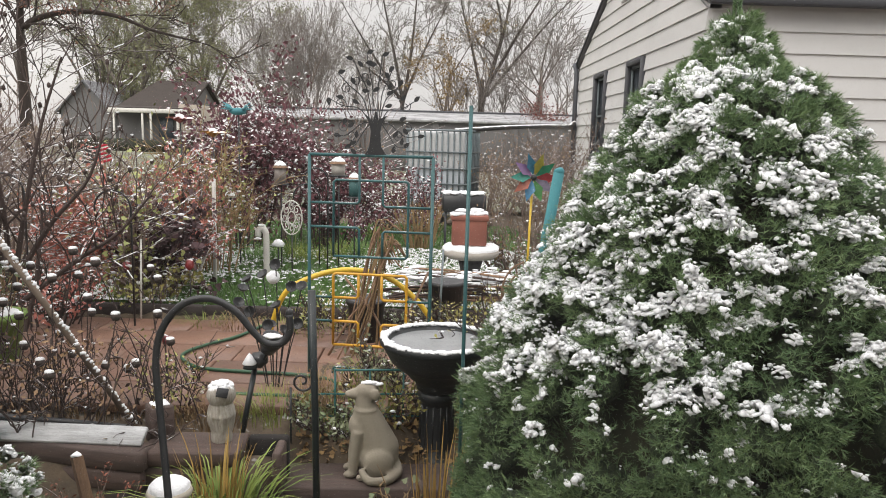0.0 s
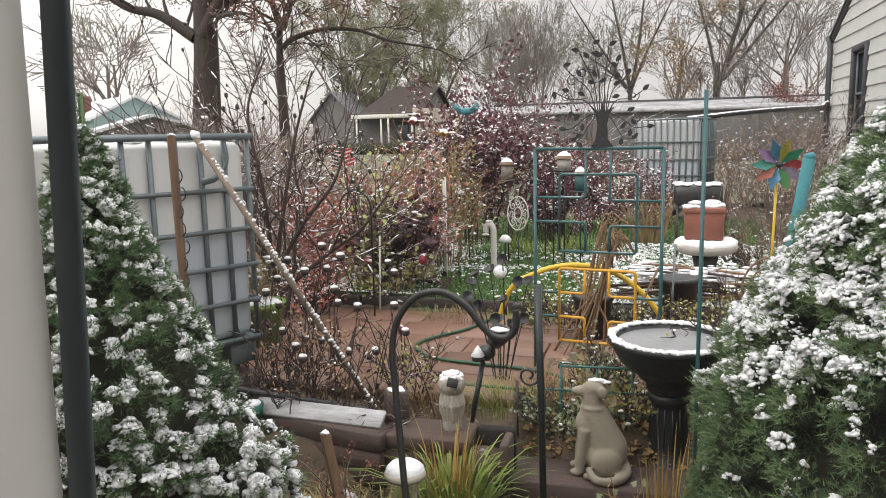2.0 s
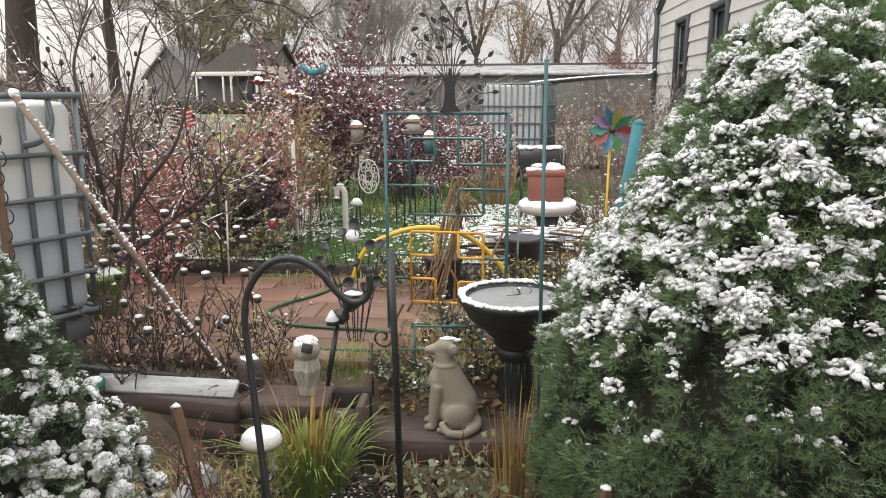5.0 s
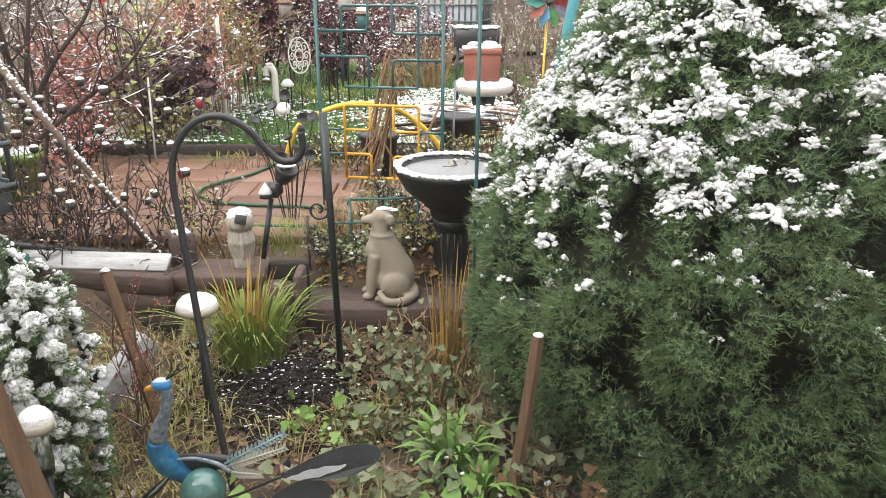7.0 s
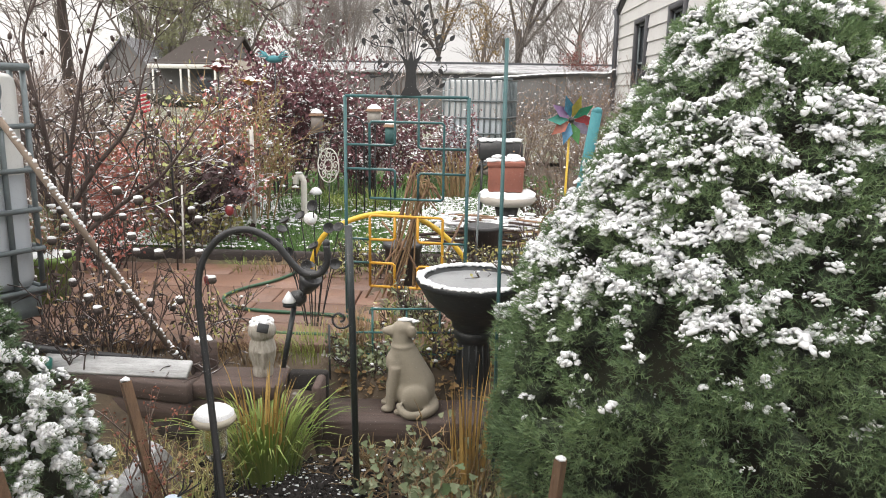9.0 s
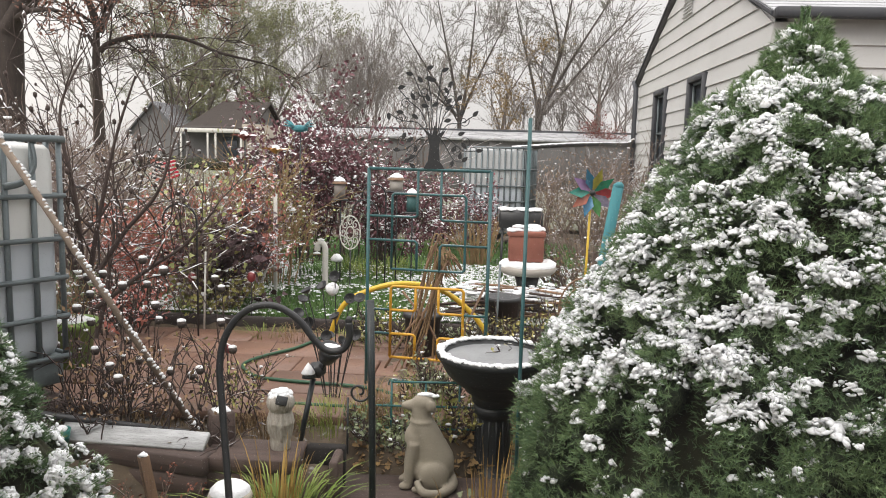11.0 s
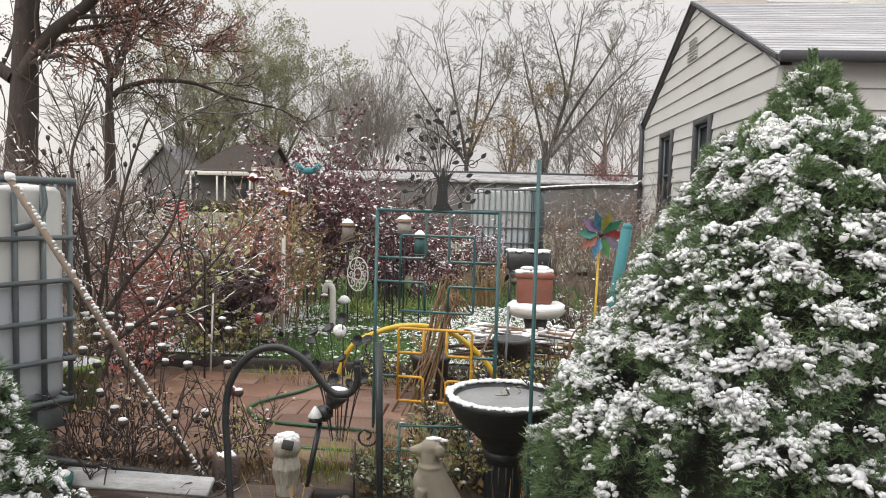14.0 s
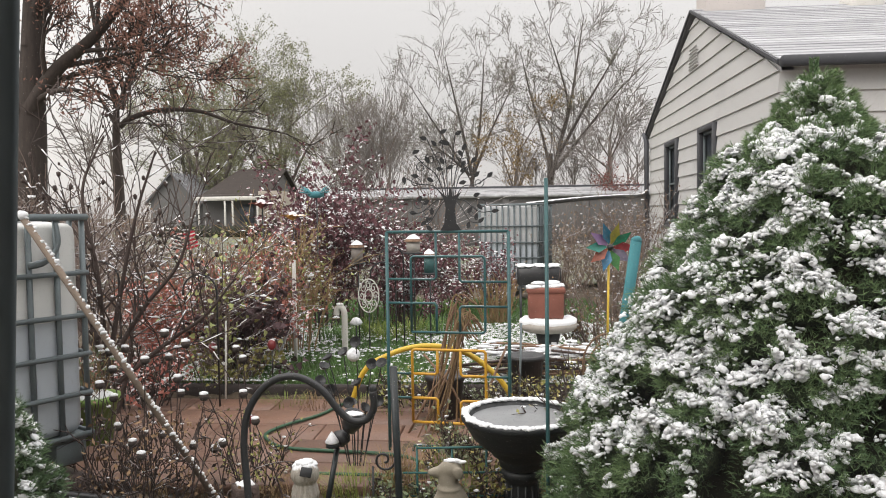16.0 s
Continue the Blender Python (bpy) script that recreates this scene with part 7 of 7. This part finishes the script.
# fine grass and fallen stems over the bed
a = Acc()
n = 5200
x, y = rng.uniform(-1.45, 0.45, n), rng.uniform(1.35, 2.98, n)
keep = (np.hypot((x + 0.58) / 0.30, (y - 2.62) / 0.24) > 1) & (np.array([noise.noise((u * 3, w * 3, 5.0)) for u, w in zip(x, y)]) + 0.6 * (x < -0.75) > 0.02)
x, y = x[keep], y[keep]
n = len(x)
z = ground_z(x, y)
L = rng.uniform(0.05, 0.14, n)
d = rng.normal(size=(n, 2)) * 0.55
p0 = np.stack([x, y, z], 1)
p1 = p0 + np.column_stack([d * L[:, None] * 0.5, L * 0.75])
p2_ = p0 + np.column_stack([d * L[:, None] * 1.3, L * 0.8])
side = np.column_stack([-d[:, 1], d[:, 0], np.zeros(n)]) * 0.0018 / (np.linalg.norm(d, axis=1)[:, None] + 1e-6)
v = np.stack([p0 - side, p0 + side, p1 + side, p1 - side, p2_], 1).reshape(-1, 3)
o = np.arange(n)[:, None] * 5
a.add(v, np.concatenate([o + [0, 1, 2], o + [0, 2, 3], o + [3, 2, 4]]))
tagged(part("bed_grass", a, mat("bed_grass", (0.15, 0.23, 0.05), (0.34, 0.30, 0.12), 2.5, 0.75, 0, spread=0.7), None), "thin yellowing grass growing in the bed", "grass", kind="stuff")
a = Acc()
for k in range(420):
    x, y = rng.uniform(-1.2, 0.4), rng.uniform(1.5, 2.98)
    t, L = rng.uniform(0, math.pi), rng.uniform(0.06, 0.26)
    z = float(ground_z(x, y)) + rng.uniform(0.01, 0.05)
    q = np.array([math.cos(t), math.sin(t), rng.normal(0, 0.15)]) * L / 2
    a.tube(smooth_line([np.array([x, y, z]) - q, np.array([x, y, z + 0.02]) + [rng.normal(0, 0.015), 0, 0], np.array([x, y, z]) + q], 3), 0.0016, 3, cap=False)
tagged(part("fallen_stems", a, STRAW, None), "dry straw-coloured stems fallen over the bed", "dry stems", kind="stuff")
PALE_HEAD = mat("pale_seed_head", (0.56, 0.52, 0.47), (0.42, 0.38, 0.33), 8, 0.9, 0, spread=0.5)
for k, (x, y, hh) in enumerate(((-0.98, 1.85, 0.26), (-0.88, 1.72, 0.22), (-1.02, 1.65, 0.2))):
    bush("pale_flower_plant", "dry plant with pale papery seed heads", x, y, -0.46, 0.2, 0.14, hh, 9, 180 + k, STRAW, PALE_HEAD, 46, 0.032, 0, kids=(3,), thick=0.0025, thin=0.0012, category="plant", low=0.5)
RUSTY = mat("rusty_weed_leaf", (0.34, 0.12, 0.075), (0.20, 0.075, 0.05), 6, 0.8, 0, spread=0.5)
bush("rusty_weed", "thin rusty-orange dry weed beside a stake", -1.02, 2.26, -0.46, 0.14, 0.1, 0.74, 7, 150, TWIG, RUSTY, 620, 0.014, 0, kids=(4,), thick=0.003, thin=0.0013, wander=0.06)
for k, (x, y, hh) in enumerate(((-0.15, 3.55, 0.22), (-0.42, 3.42, 0.15), (0.3, 3.65, 0.45), (0.45, 3.9, 0.5), (0.1, 4.0, 0.4), (-0.15, 3.85, 0.3), (0.35, 4.6, 0.4), (-0.1, 4.95, 0.3), (-0.6, 5.0, 0.3))):
    bush("low_shrub", "small leafy shrub behind the bird bath, snow on top", x, y, -0.12, 0.28, 0.2, hh, 14, 160 + k, TWIG_DARK, LEAF_GREY if k % 2 else LEAF_GREEN, 420, 0.03, 40, (0.008, 0.018), thick=0.005, thin=0.0016, category="shrub")


# ---- ornaments and pots over the lawn ----
cane = thing("candy_cane_pipe", "white bent plastic pipe standing like a cane", "pipe")
part("pipe", Acc().tube(smooth_line([(-1.43, 6.5, -0.05), (-1.43, 6.5, 0.33), (-1.437, 6.5, 0.40), (-1.466, 6.5, 0.435), (-1.497, 6.5, 0.41), (-1.503, 6.5, 0.36)], 6), 0.027, 12), PVC, cane)
part("snow_cap", Acc().blob((-1.466, 6.49, 0.458), 0.028, (1.2, 0.8, 0.5)), SNOW, cane)
wp = thing("white_post", "thin white post with a leaning brace", "post")
part("post", Acc().box((-1.79, 6.2, 0.40), (0.028, 0.028, 0.94), 0.004), PVC, wp)
part("brace", Acc().tube([(-1.80, 6.18, 0.40), (-1.96, 6.14, -0.06)], 0.012, 6), PVC, wp)
solid("white_post", Acc().tube([(-2.02, 5.2, -0.15), (-2.0, 5.2, 0.50)], 0.007, 6), PVC, "thin whitish garden stake among vines", "post")
wheel = thing("iron_medallion", "white iron scroll medallion on a thin stake", "ornament")
part("stake", Acc().tube([(-1.23, 6.62, -0.05), (-1.23, 6.62, 0.38)], 0.006, 6), METAL_BLACK, wheel)
for rr in (0.15, 0.055):
    part("ring", Acc().tube((arc((0, 0, 0), rr, 0, 360, 28) * [0.62, 1, 1]) + [-1.23, 6.6, 0.52], 0.0055, 5, cap=False), PVC, wheel)
for k in range(8):
    t = k * math.pi / 4
    part("scroll", Acc().tube(curl((0, 0, 0), 0.042, 1.2, t, 1) * [0.62, 1, 1] + [-1.23 + 0.062 * math.cos(t), 6.6, 0.52 + 0.1 * math.sin(t)], 0.0045, 5), PVC, wheel)


def feeder(x, y, z, w, h, label, hull=(0.25, 0.22, 0.2)):
    ob = thing("bird_feeder", label, "bird feeder", pose(x, y, -0.05))
    z += 0.05
    part("pole", Acc().tube([(0, 0.05, 0), (0, 0.05, z)], 0.007, 6), METAL_BLACK, ob)
    part("body", Acc().lathe([(0, z - h), (w * 0.42, z - h), (w * 0.42, z - 0.02), (0, z - 0.02)], 14), mat("feeder_hull", hull, tuple(c * 0.7 for c in hull), 8, 0.6, 0.2), ob)
    part("tray", Acc().lathe([(0, z - h - 0.015), (w * 0.6, z - h - 0.015), (w * 0.6, z - h), (0, z - h)], 16), METAL_BLACK, ob)
    part("roof", Acc().lathe([(w * 0.56, z - 0.03), (w * 0.54, z - 0.02), (w * 0.25, z + 0.01), (0, z + 0.025)], 16), STAKE, ob)
    part("snow_cap", Acc().lathe([(w * 0.44, z - 0.005), (w * 0.36, z + 0.012), (w * 0.12, z + 0.034), (0, z + 0.036)], 16), SNOW, ob)


feeder(-1.39, 6.9, 0.97, 0.13, 0.17, "grey hanging bird feeder under a snowy roof")
feeder(-0.86, 6.9, 1.02, 0.15, 0.13, "pale bird feeder with a wide snowy roof", (0.5, 0.47, 0.43))
feeder(-0.67, 6.5, 0.90, 0.11, 0.17, "dark green lantern-like feeder with snow on it", (0.04, 0.12, 0.12))
for x, y, h, r in ((-1.05, 6.8, 0.95, 0.11), (-1.15, 6.9, 0.8, 0.12), (-2.75, 4.9, 0.95, 0.13), (-2.1, 5.0, 0.85, 0.12)):
    p = np.vstack([[(x + r, y, -0.1), (x + r, y, h - r)], arc((x, y, h - r), r, 5, 190, 12)])
    solid("plant_hook", Acc().tube(p, 0.007, 6), METAL_BLACK, "slim black shepherd's hook among the shrubs", "plant hook", group="slim hooks")
flag = thing("striped_flag", "small cloth flag striped red, black and white", "flag")
part("stick", Acc().tube([(-3.3, 7.62, -0.05), (-3.3, 7.62, 0.95)], 0.006, 6), STAKE, flag)
RED = mat("red_cloth", (0.5, 0.03, 0.05), (0.38, 0.02, 0.04), 8, 0.8, 0.1)
for x0, z0, tilt, width, dark in ((-3.445, 0.985, 14, 0.11, METAL_BLACK), (-3.30, 1.005, -16, 0.13, RED)):
    wing = part("wing", Acc().box((0, 0, 0), (width, 0.004, 0.19), 0.002), PVC, flag, at=pose(x0, 7.6, z0, 0, tilt, 0))
    for k in range(5):
        part("stripe", Acc().box((0, -0.004, -0.078 + 0.039 * k), (width + 0.004, 0.006, 0.024), 0.002), dark, wing)
for nm, lab, lx, lz, ca, cb in (("yellow_lily_ornament", "orange-yellow metal lily ornament with snow on it", -2.02, 1.20, (0.72, 0.42, 0.11), (0.58, 0.30, 0.08)),
                                ("red_lily_ornament", "faded red metal lily ornament touched by snow", -2.32, 1.32, (0.45, 0.14, 0.12), (0.34, 0.10, 0.09))):
    lily = thing(nm, lab, "ornament", pose(lx, 7.0, 0))
    PETAL = mat("metal_petal", ca, cb, 8, 0.6, 0.1, snow=0.7, snow_at=0.8)
    part("stem", Acc().tube([(0, 0, -0.05), (0, 0, lz)], 0.006, 6), METAL_DARK, lily)
    for k in range(11):
        t = k * 2 * math.pi / 11
        a = Acc()
        u = np.linspace(0, 1, 7)
        w = 0.030 * np.sqrt(np.sin(math.pi * np.clip(u, 0.02, 0.99)))
        c = np.stack([math.cos(t) * 0.13 * u, math.sin(t) * 0.09 * u - 0.02, lz + 0.05 * np.sin(u * 2.2)], 1)
        sd = np.array([-math.sin(t), math.cos(t), 0.25])
        a.add(np.concatenate([c - sd * w[:, None], c + sd * w[:, None]]), [[i, i + 1, i + 8, i + 7] for i in range(6)])
        part("petal", a, PETAL, lily)
    part("heart", Acc().blob((0, -0.02, lz + 0.055), 0.038, (1, 1, 0.8)), SNOW, lily, "round snow-covered heart")
tb = thing("teal_ornament", "teal metal bird ornament resting in the burgundy shrub", "ornament", pose(-1.78, 6.95, 1.42))
part("pole", Acc().tube([(0, 0.02, -1.5), (0, 0.02, 0.0)], 0.006, 6), METAL_DARK, tb)
part("body", Acc().blob((0, 0, 0.02), 0.05, (1.7, 0.7, 0.7), 0.05), TEALWOOD, tb)
for s_ in (-1, 1):
    for k in range(3):
        part("wing_feather", Acc().leaves(np.array([[0.03 * s_, -0.02, 0.03]]), np.array([[s_, -0.2, 0.1 + 0.3 * k]]), np.array([[0, -0.6, 1.0]]), 0.13, 0.04), TEALWOOD, tb)
for k, (x, y, z) in enumerate(((-1.39, 6.8, 0.31), (-2.75, 6.9, 0.72), (-1.9, 7.1, 0.72), (-2.4, 6.2, 0.83))):
    ob = thing("garden_figure", "small pale mushroom-shaped stake topped by snow", "ornament", pose(x, y, -0.06))
    part("stake", Acc().tube([(0, 0, 0), (0, 0, z)], 0.007, 6), METAL_DARK, ob)
    part("cap", Acc().lathe([(0, z - 0.02), (0.05, z - 0.02), (0.06, z), (0.03, z + 0.04), (0, z + 0.05)], 16), SNOW, ob)
for k in range(3):
    x, y = -1.86 + 0.11 * k + rng.normal(0, 0.015), 7.0 + 0.05 * (k % 2)
    ob = thing("white_flower", "white daisy-like garden flower by the lawn", "flower", pose(x, y, -0.03), "white flowers")
    part("stem", Acc().tube([(0, 0, 0), (0, 0, 0.30)], 0.004, 5), GRASS, ob)
    part("petals", Acc().lathe([(0.0, 0.303), (0.036, 0.295), (0.037, 0.30), (0.01, 0.313), (0, 0.313)], 10), SNOW, ob)
for x, y, z in ((-1.37, 3.9, 0.165), (-2.14, 5.3, 0.29), (-1.70, 5.3, 0.31)):
    ob = thing("red_lantern", "small red glass ornament speckled with snow", "ornament", pose(x, y, z))
    part("globe", Acc().blob((0, 0, 0.0), 0.026 if y < 4 else 0.036, (0.85, 0.85, 1.1), 0.1), mat("red_glass", (0.30, 0.035, 0.035), (0.17, 0.025, 0.03), 30, 0.3, 0.3, snow=0.8, snow_at=0.65), ob)
    part("hanger", Acc().tube([(0, 0, -z - 0.1), (0, 0, 0.02)], 0.004, 4), METAL_BLACK, ob)

pot = thing("terracotta_planter", "square terracotta planter with snow on its rim", "planter", pose(0.325, 6.35, 0.36))
part("body", Acc().box((0, 0, 0.13), (0.29, 0.27, 0.25), 0.012), TERRACOTTA, pot)
part("rim", Acc().box((0, 0, 0.235), (0.315, 0.29, 0.045), 0.008), TERRACOTTA, pot)
a = Acc()
for k in range(16):
    a.blob((rng.uniform(-0.13, 0.13), rng.uniform(-0.11, 0.11), 0.265), rng.uniform(0.025, 0.045), (1.2, 1.1, 0.45))
part("snow_cap", a, SNOW, pot)
part("stones", Acc().blob((-0.06, -0.02, 0.29), 0.05, (1.4, 1, 0.4)).blob((0.06, -0.02, 0.29), 0.05, (1.3, 1, 0.45)), SNOW, pot)
std = thing("round_stool", "round pale stone stool thick with snow", "stool", pose(0.345, 6.33, -0.06))
part("column", Acc().lathe([(0, 0), (0.13, 0), (0.10, 0.06), (0.085, 0.2), (0.11, 0.31), (0, 0.31)], 20), METAL_BLACK, std, "dark pedestal")
part("top", Acc().lathe([(0, 0.305), (0.2, 0.31), (0.24, 0.34), (0.245, 0.37), (0.22, 0.40), (0, 0.42)], 32), mat("pale_stone", (0.45, 0.42, 0.38), (0.33, 0.3, 0.27), 8, 0.8, 0.2), std)
part("snow_cap", Acc().lathe([(0.235, 0.375), (0.24, 0.40), (0.21, 0.42), (0.1, 0.421), (0, 0.421)], 32, wob=0.004), SNOW, std)
tub = thing("dark_tub", "dark plastic tub on legs with snow speckled soil", "planter", pose(0.32, 7.5, -0.06))
part("tub", Acc().box((0, 0, 0.68), (0.43, 0.34, 0.18), 0.02), METAL_BLACK, tub)
for sx in (-1, 1):
    for sy in (-1, 1):
        part("leg", Acc().tube([(sx * 0.18, sy * 0.13, 0), (sx * 0.18, sy * 0.13, 0.6)], 0.012, 6), METAL_BLACK, tub)
a = Acc()
for k in range(45):
    a.blob((rng.uniform(-0.2, 0.2), rng.uniform(-0.16, 0.16), 0.775), rng.uniform(0.02, 0.04), (1.1, 1.1, 0.35))
part("snow_cap", a, SNOW, tub)
br = thing("brush_pile", "pile of cut branches under a sheet of snow", "brush pile", pose(0.3, 5.5, -0.06))
for k in range(46):
    t = rng.uniform(-0.5, 0.5)
    o = np.array([rng.uniform(-0.45, 0.4), rng.uniform(-0.2, 0.25), 0.05 + rng.uniform(0, 0.27)])
    part("branch", Acc().tube([o + [-0.3 * math.cos(t), -0.3 * math.sin(t), rng.uniform(-0.04, 0.04)], o, o + [0.3 * math.cos(t), 0.3 * math.sin(t), rng.uniform(-0.04, 0.04)]], 0.009, 5), TWIG_DARK if k % 2 else STAKE, br)
a = Acc()
for k in range(170):
    a.blob((rng.uniform(-0.5, 0.3), rng.uniform(-0.18, 0.16), 0.29 + rng.normal(0, 0.025)), rng.uniform(0.010, 0.026), (2.2, 0.9, 0.4))
tagged(part("snow", a, SNOW, br, "sheet of snow"), kind="stuff")
bk = thing("black_planter", "black plastic pot between trellis and brush pile", "planter", pose(0.12, 5.05, -0.1))
part("pot", Acc().lathe([(0, 0), (0.09, 0), (0.12, 0.36), (0.13, 0.36), (0.13, 0.39), (0.11, 0.39), (0, 0.34)], 24), METAL_BLACK, bk)
bk2 = copy_thing(bk, pose(-0.40, 4.8, -0.18))
bk2["label"] = "black plastic pot standing behind the wire trellis"
gp = thing("green_pot", "lime green plastic flower pot beside the water tank", "planter", pose(-2.42, 4.2, 0.0))
part("pot", Acc().lathe([(0, -0.1), (0.10, -0.1), (0.13, 0.17), (0.15, 0.17), (0.15, 0.21), (0.13, 0.21), (0, 0.18)], 24), mat("lime_plastic", (0.20, 0.32, 0.07), (0.15, 0.25, 0.05), 8, 0.45, 0.1), gp)
part("snow", Acc().blob((0, 0, 0.2), 0.12, (1, 1, 0.25)), SNOW, gp)
bush("dry_plant", "pale dry plant growing in the green pot", -2.42, 4.2, 0.18, 0.14, 0.12, 0.35, 14, 171, STRAW, LEAF_GREY, 160, 0.03, 30, kids=(3,), thick=0.004, thin=0.0016, category="plant")
g = np.random.default_rng(9)
stalks = thing("stalk_bundle", "tied bundle of tall dry brown stalks, bent over", "dry stalks")
for k in range(26):
    o = np.array([-0.42 + g.normal(0, 0.05), 4.45 + g.normal(0, 0.04), -0.12])
    t = np.array([-0.28 + g.normal(0, 0.03), 4.5 + g.normal(0, 0.03), 0.62 + g.uniform(-0.1, 0.12)])
    part("stalk", Acc().tube(smooth_line([o, (o + t) / 2 + [g.normal(0, 0.015), 0, 0], t, t + [g.uniform(-0.02, 0.12), g.normal(0, 0.04), g.uniform(-0.16, 0.02)]], 5), 0.005, 5), STRAW if k % 2 else STAKE, stalks)
for x0, x1, z1 in ((-0.62, -0.3, 0.35), (-0.15, -0.5, 0.4), (-0.2, 0.0, 0.45)):
    part("stalk", Acc().tube([(x0, 4.42, -0.12), ((x0 + x1) / 2, 4.45, z1 * 0.5), (x1, 4.5, z1)], 0.008, 5), STAKE, stalks)
hoop = thing("wire_hoop", "round rusty wire hoop ornament among the brush", "ornament", pose(0.62, 4.65, 0.30))
for rr in (0.2, 0.15, 0.10, 0.06):
    part("ring", Acc().tube(arc((0, 0, 0), rr, 0, 360, 26) * [0.8, 1, 1], 0.006, 5, cap=False), STAKE, hoop)
for k in range(6):
    t = k * math.pi / 3
    part("spoke", Acc().tube([(0, 0, 0), (0.16 * math.cos(t), 0, 0.2 * math.sin(t))], 0.004, 4), STAKE, hoop)
part("stake", Acc().tube([(-0.12, 0.01, -0.42), (-0.15, 0.01, 0.05)], 0.007, 5), STAKE, hoop)
a = Acc()
for k in range(9):
    a.tube(arc((0, 0, 0), 0.13 - 0.011 * k, 0, 360, 22) @ np.array([[1, 0, 0], [0, 0, 0], [0, 0.9, 0]]) + [0, 0, 0.012 * (k % 3)], 0.006, 5, cap=False)
solid("wire_basket", a, STAKE, "flat coil of rusty wire lying by the bath", "wire coil", pose(0.42, 4.3, 0.12))
tp = thing("teal_post", "tall weathered teal painted board post", "post", pose(0.622, 4.2, -0.12))
part("board", Acc().box((0, 0, 0.6), (0.058, 0.03, 1.22), 0.008, (0, 8, 0)), TEALWOOD, tp)
part("cap", Acc().blob((0.086, 0, 1.205), 0.029, (1, 0.6, 0.8)), TEALWOOD, tp)
tp2 = thing("teal_post", "short teal painted post with snow on top", "post", pose(0.845, 4.4, -0.12))
part("board", Acc().box((0, 0, 0.46), (0.045, 0.03, 0.94), 0.006), TEALWOOD, tp2)
part("snow_cap", Acc().blob((0, 0, 0.935), 0.024, (1.1, 0.8, 0.4)), SNOW, tp2)
spin = thing("flower_spinner", "multicoloured foil flower wind spinner on a stick", "wind spinner", pose(0.675, 5.0, 1.01, 0, 0, 8))
part("stick", Acc().tube([(-0.02, 0.02, -1.1), (0, 0.02, 0)], 0.008, 6), YELLOW_PIPE, spin)
part("hub", Acc().blob((0, -0.02, 0), 0.02), METAL_BLACK, spin)
for k, c in enumerate(((0.5, 0.05, 0.06), (0.02, 0.35, 0.18), (0.55, 0.5, 0.06), (0.03, 0.25, 0.42), (0.35, 0.2, 0.45), (0.02, 0.4, 0.3), (0.55, 0.12, 0.05), (0.05, 0.3, 0.55), (0.1, 0.4, 0.1), (0.4, 0.35, 0.5))):
    t = k * 2 * math.pi / 10
    ax = np.array([math.cos(t), 0, math.sin(t)])
    a = Acc().leaves(np.array([ax * 0.015]), np.array([ax + [0, -0.2, 0]]), np.array([[0.25 * math.sin(t), -1.0, -0.25 * math.cos(t)]]), 0.155, 0.075)
    part("petal", a, mat("foil_petal", tuple(q * 0.7 + 0.02 for q in c), tuple(q * 0.3 + 0.02 for q in c), 30, 0.25, 0.3), spin)

# low wire edging behind the statues
TEALWIRE = mat("teal_wire", (0.035, 0.15, 0.145), (0.025, 0.10, 0.10), 9, 0.5, 0.1)
edging = thing("wire_edging", "low teal wire garden edging standing among dry leaves", "garden edging")
for z, x0, x1 in ((0.150, -0.425, 0.02), (0.030, -0.52, 0.02), (-0.080, -0.515, 0.02)):
    part("rail", Acc().tube([(x0, 3.5, z - 0.003), (x1, 3.5, z + 0.010)], 0.0055, 6), TEALWIRE, edging)
for x in (-0.425, -0.26, -0.10, 0.02):
    part("upright", Acc().tube([(x, 3.503, -0.22), (x, 3.503, 0.155)], 0.0055, 6), TEALWIRE, edging)


# chain-link fence by the white house
fence = thing("chain_link_fence", "low grey chain-link fence beside the white house", "fence")
FX = 2.42
part("rail", Acc().tube([(FX, 8.6, 0.56), (FX, 13.6, 0.60)], 0.02, 8), CAGE, fence)
for y in (8.6, 10.2, 11.9, 13.6):
    part("post", Acc().tube([(FX, y, -0.1), (FX, y, 0.62)], 0.025, 8), CAGE, fence)
a = Acc()
for s_ in (-1, 1):
    for y in np.arange(8.0, 14.2, 0.085):
        z0, z1 = 0.0, 0.56
        y0, y1 = (y, y + 0.56) if s_ > 0 else (y + 0.56, y)
        a.tube([(FX, min(max(y0, 8.6), 13.6), z0), (FX, min(max(y1, 8.6), 13.6), z1)], 0.0035, 3, cap=False)
tagged(part("mesh", a, CAGE, fence, "diamond wire mesh"), kind="stuff")
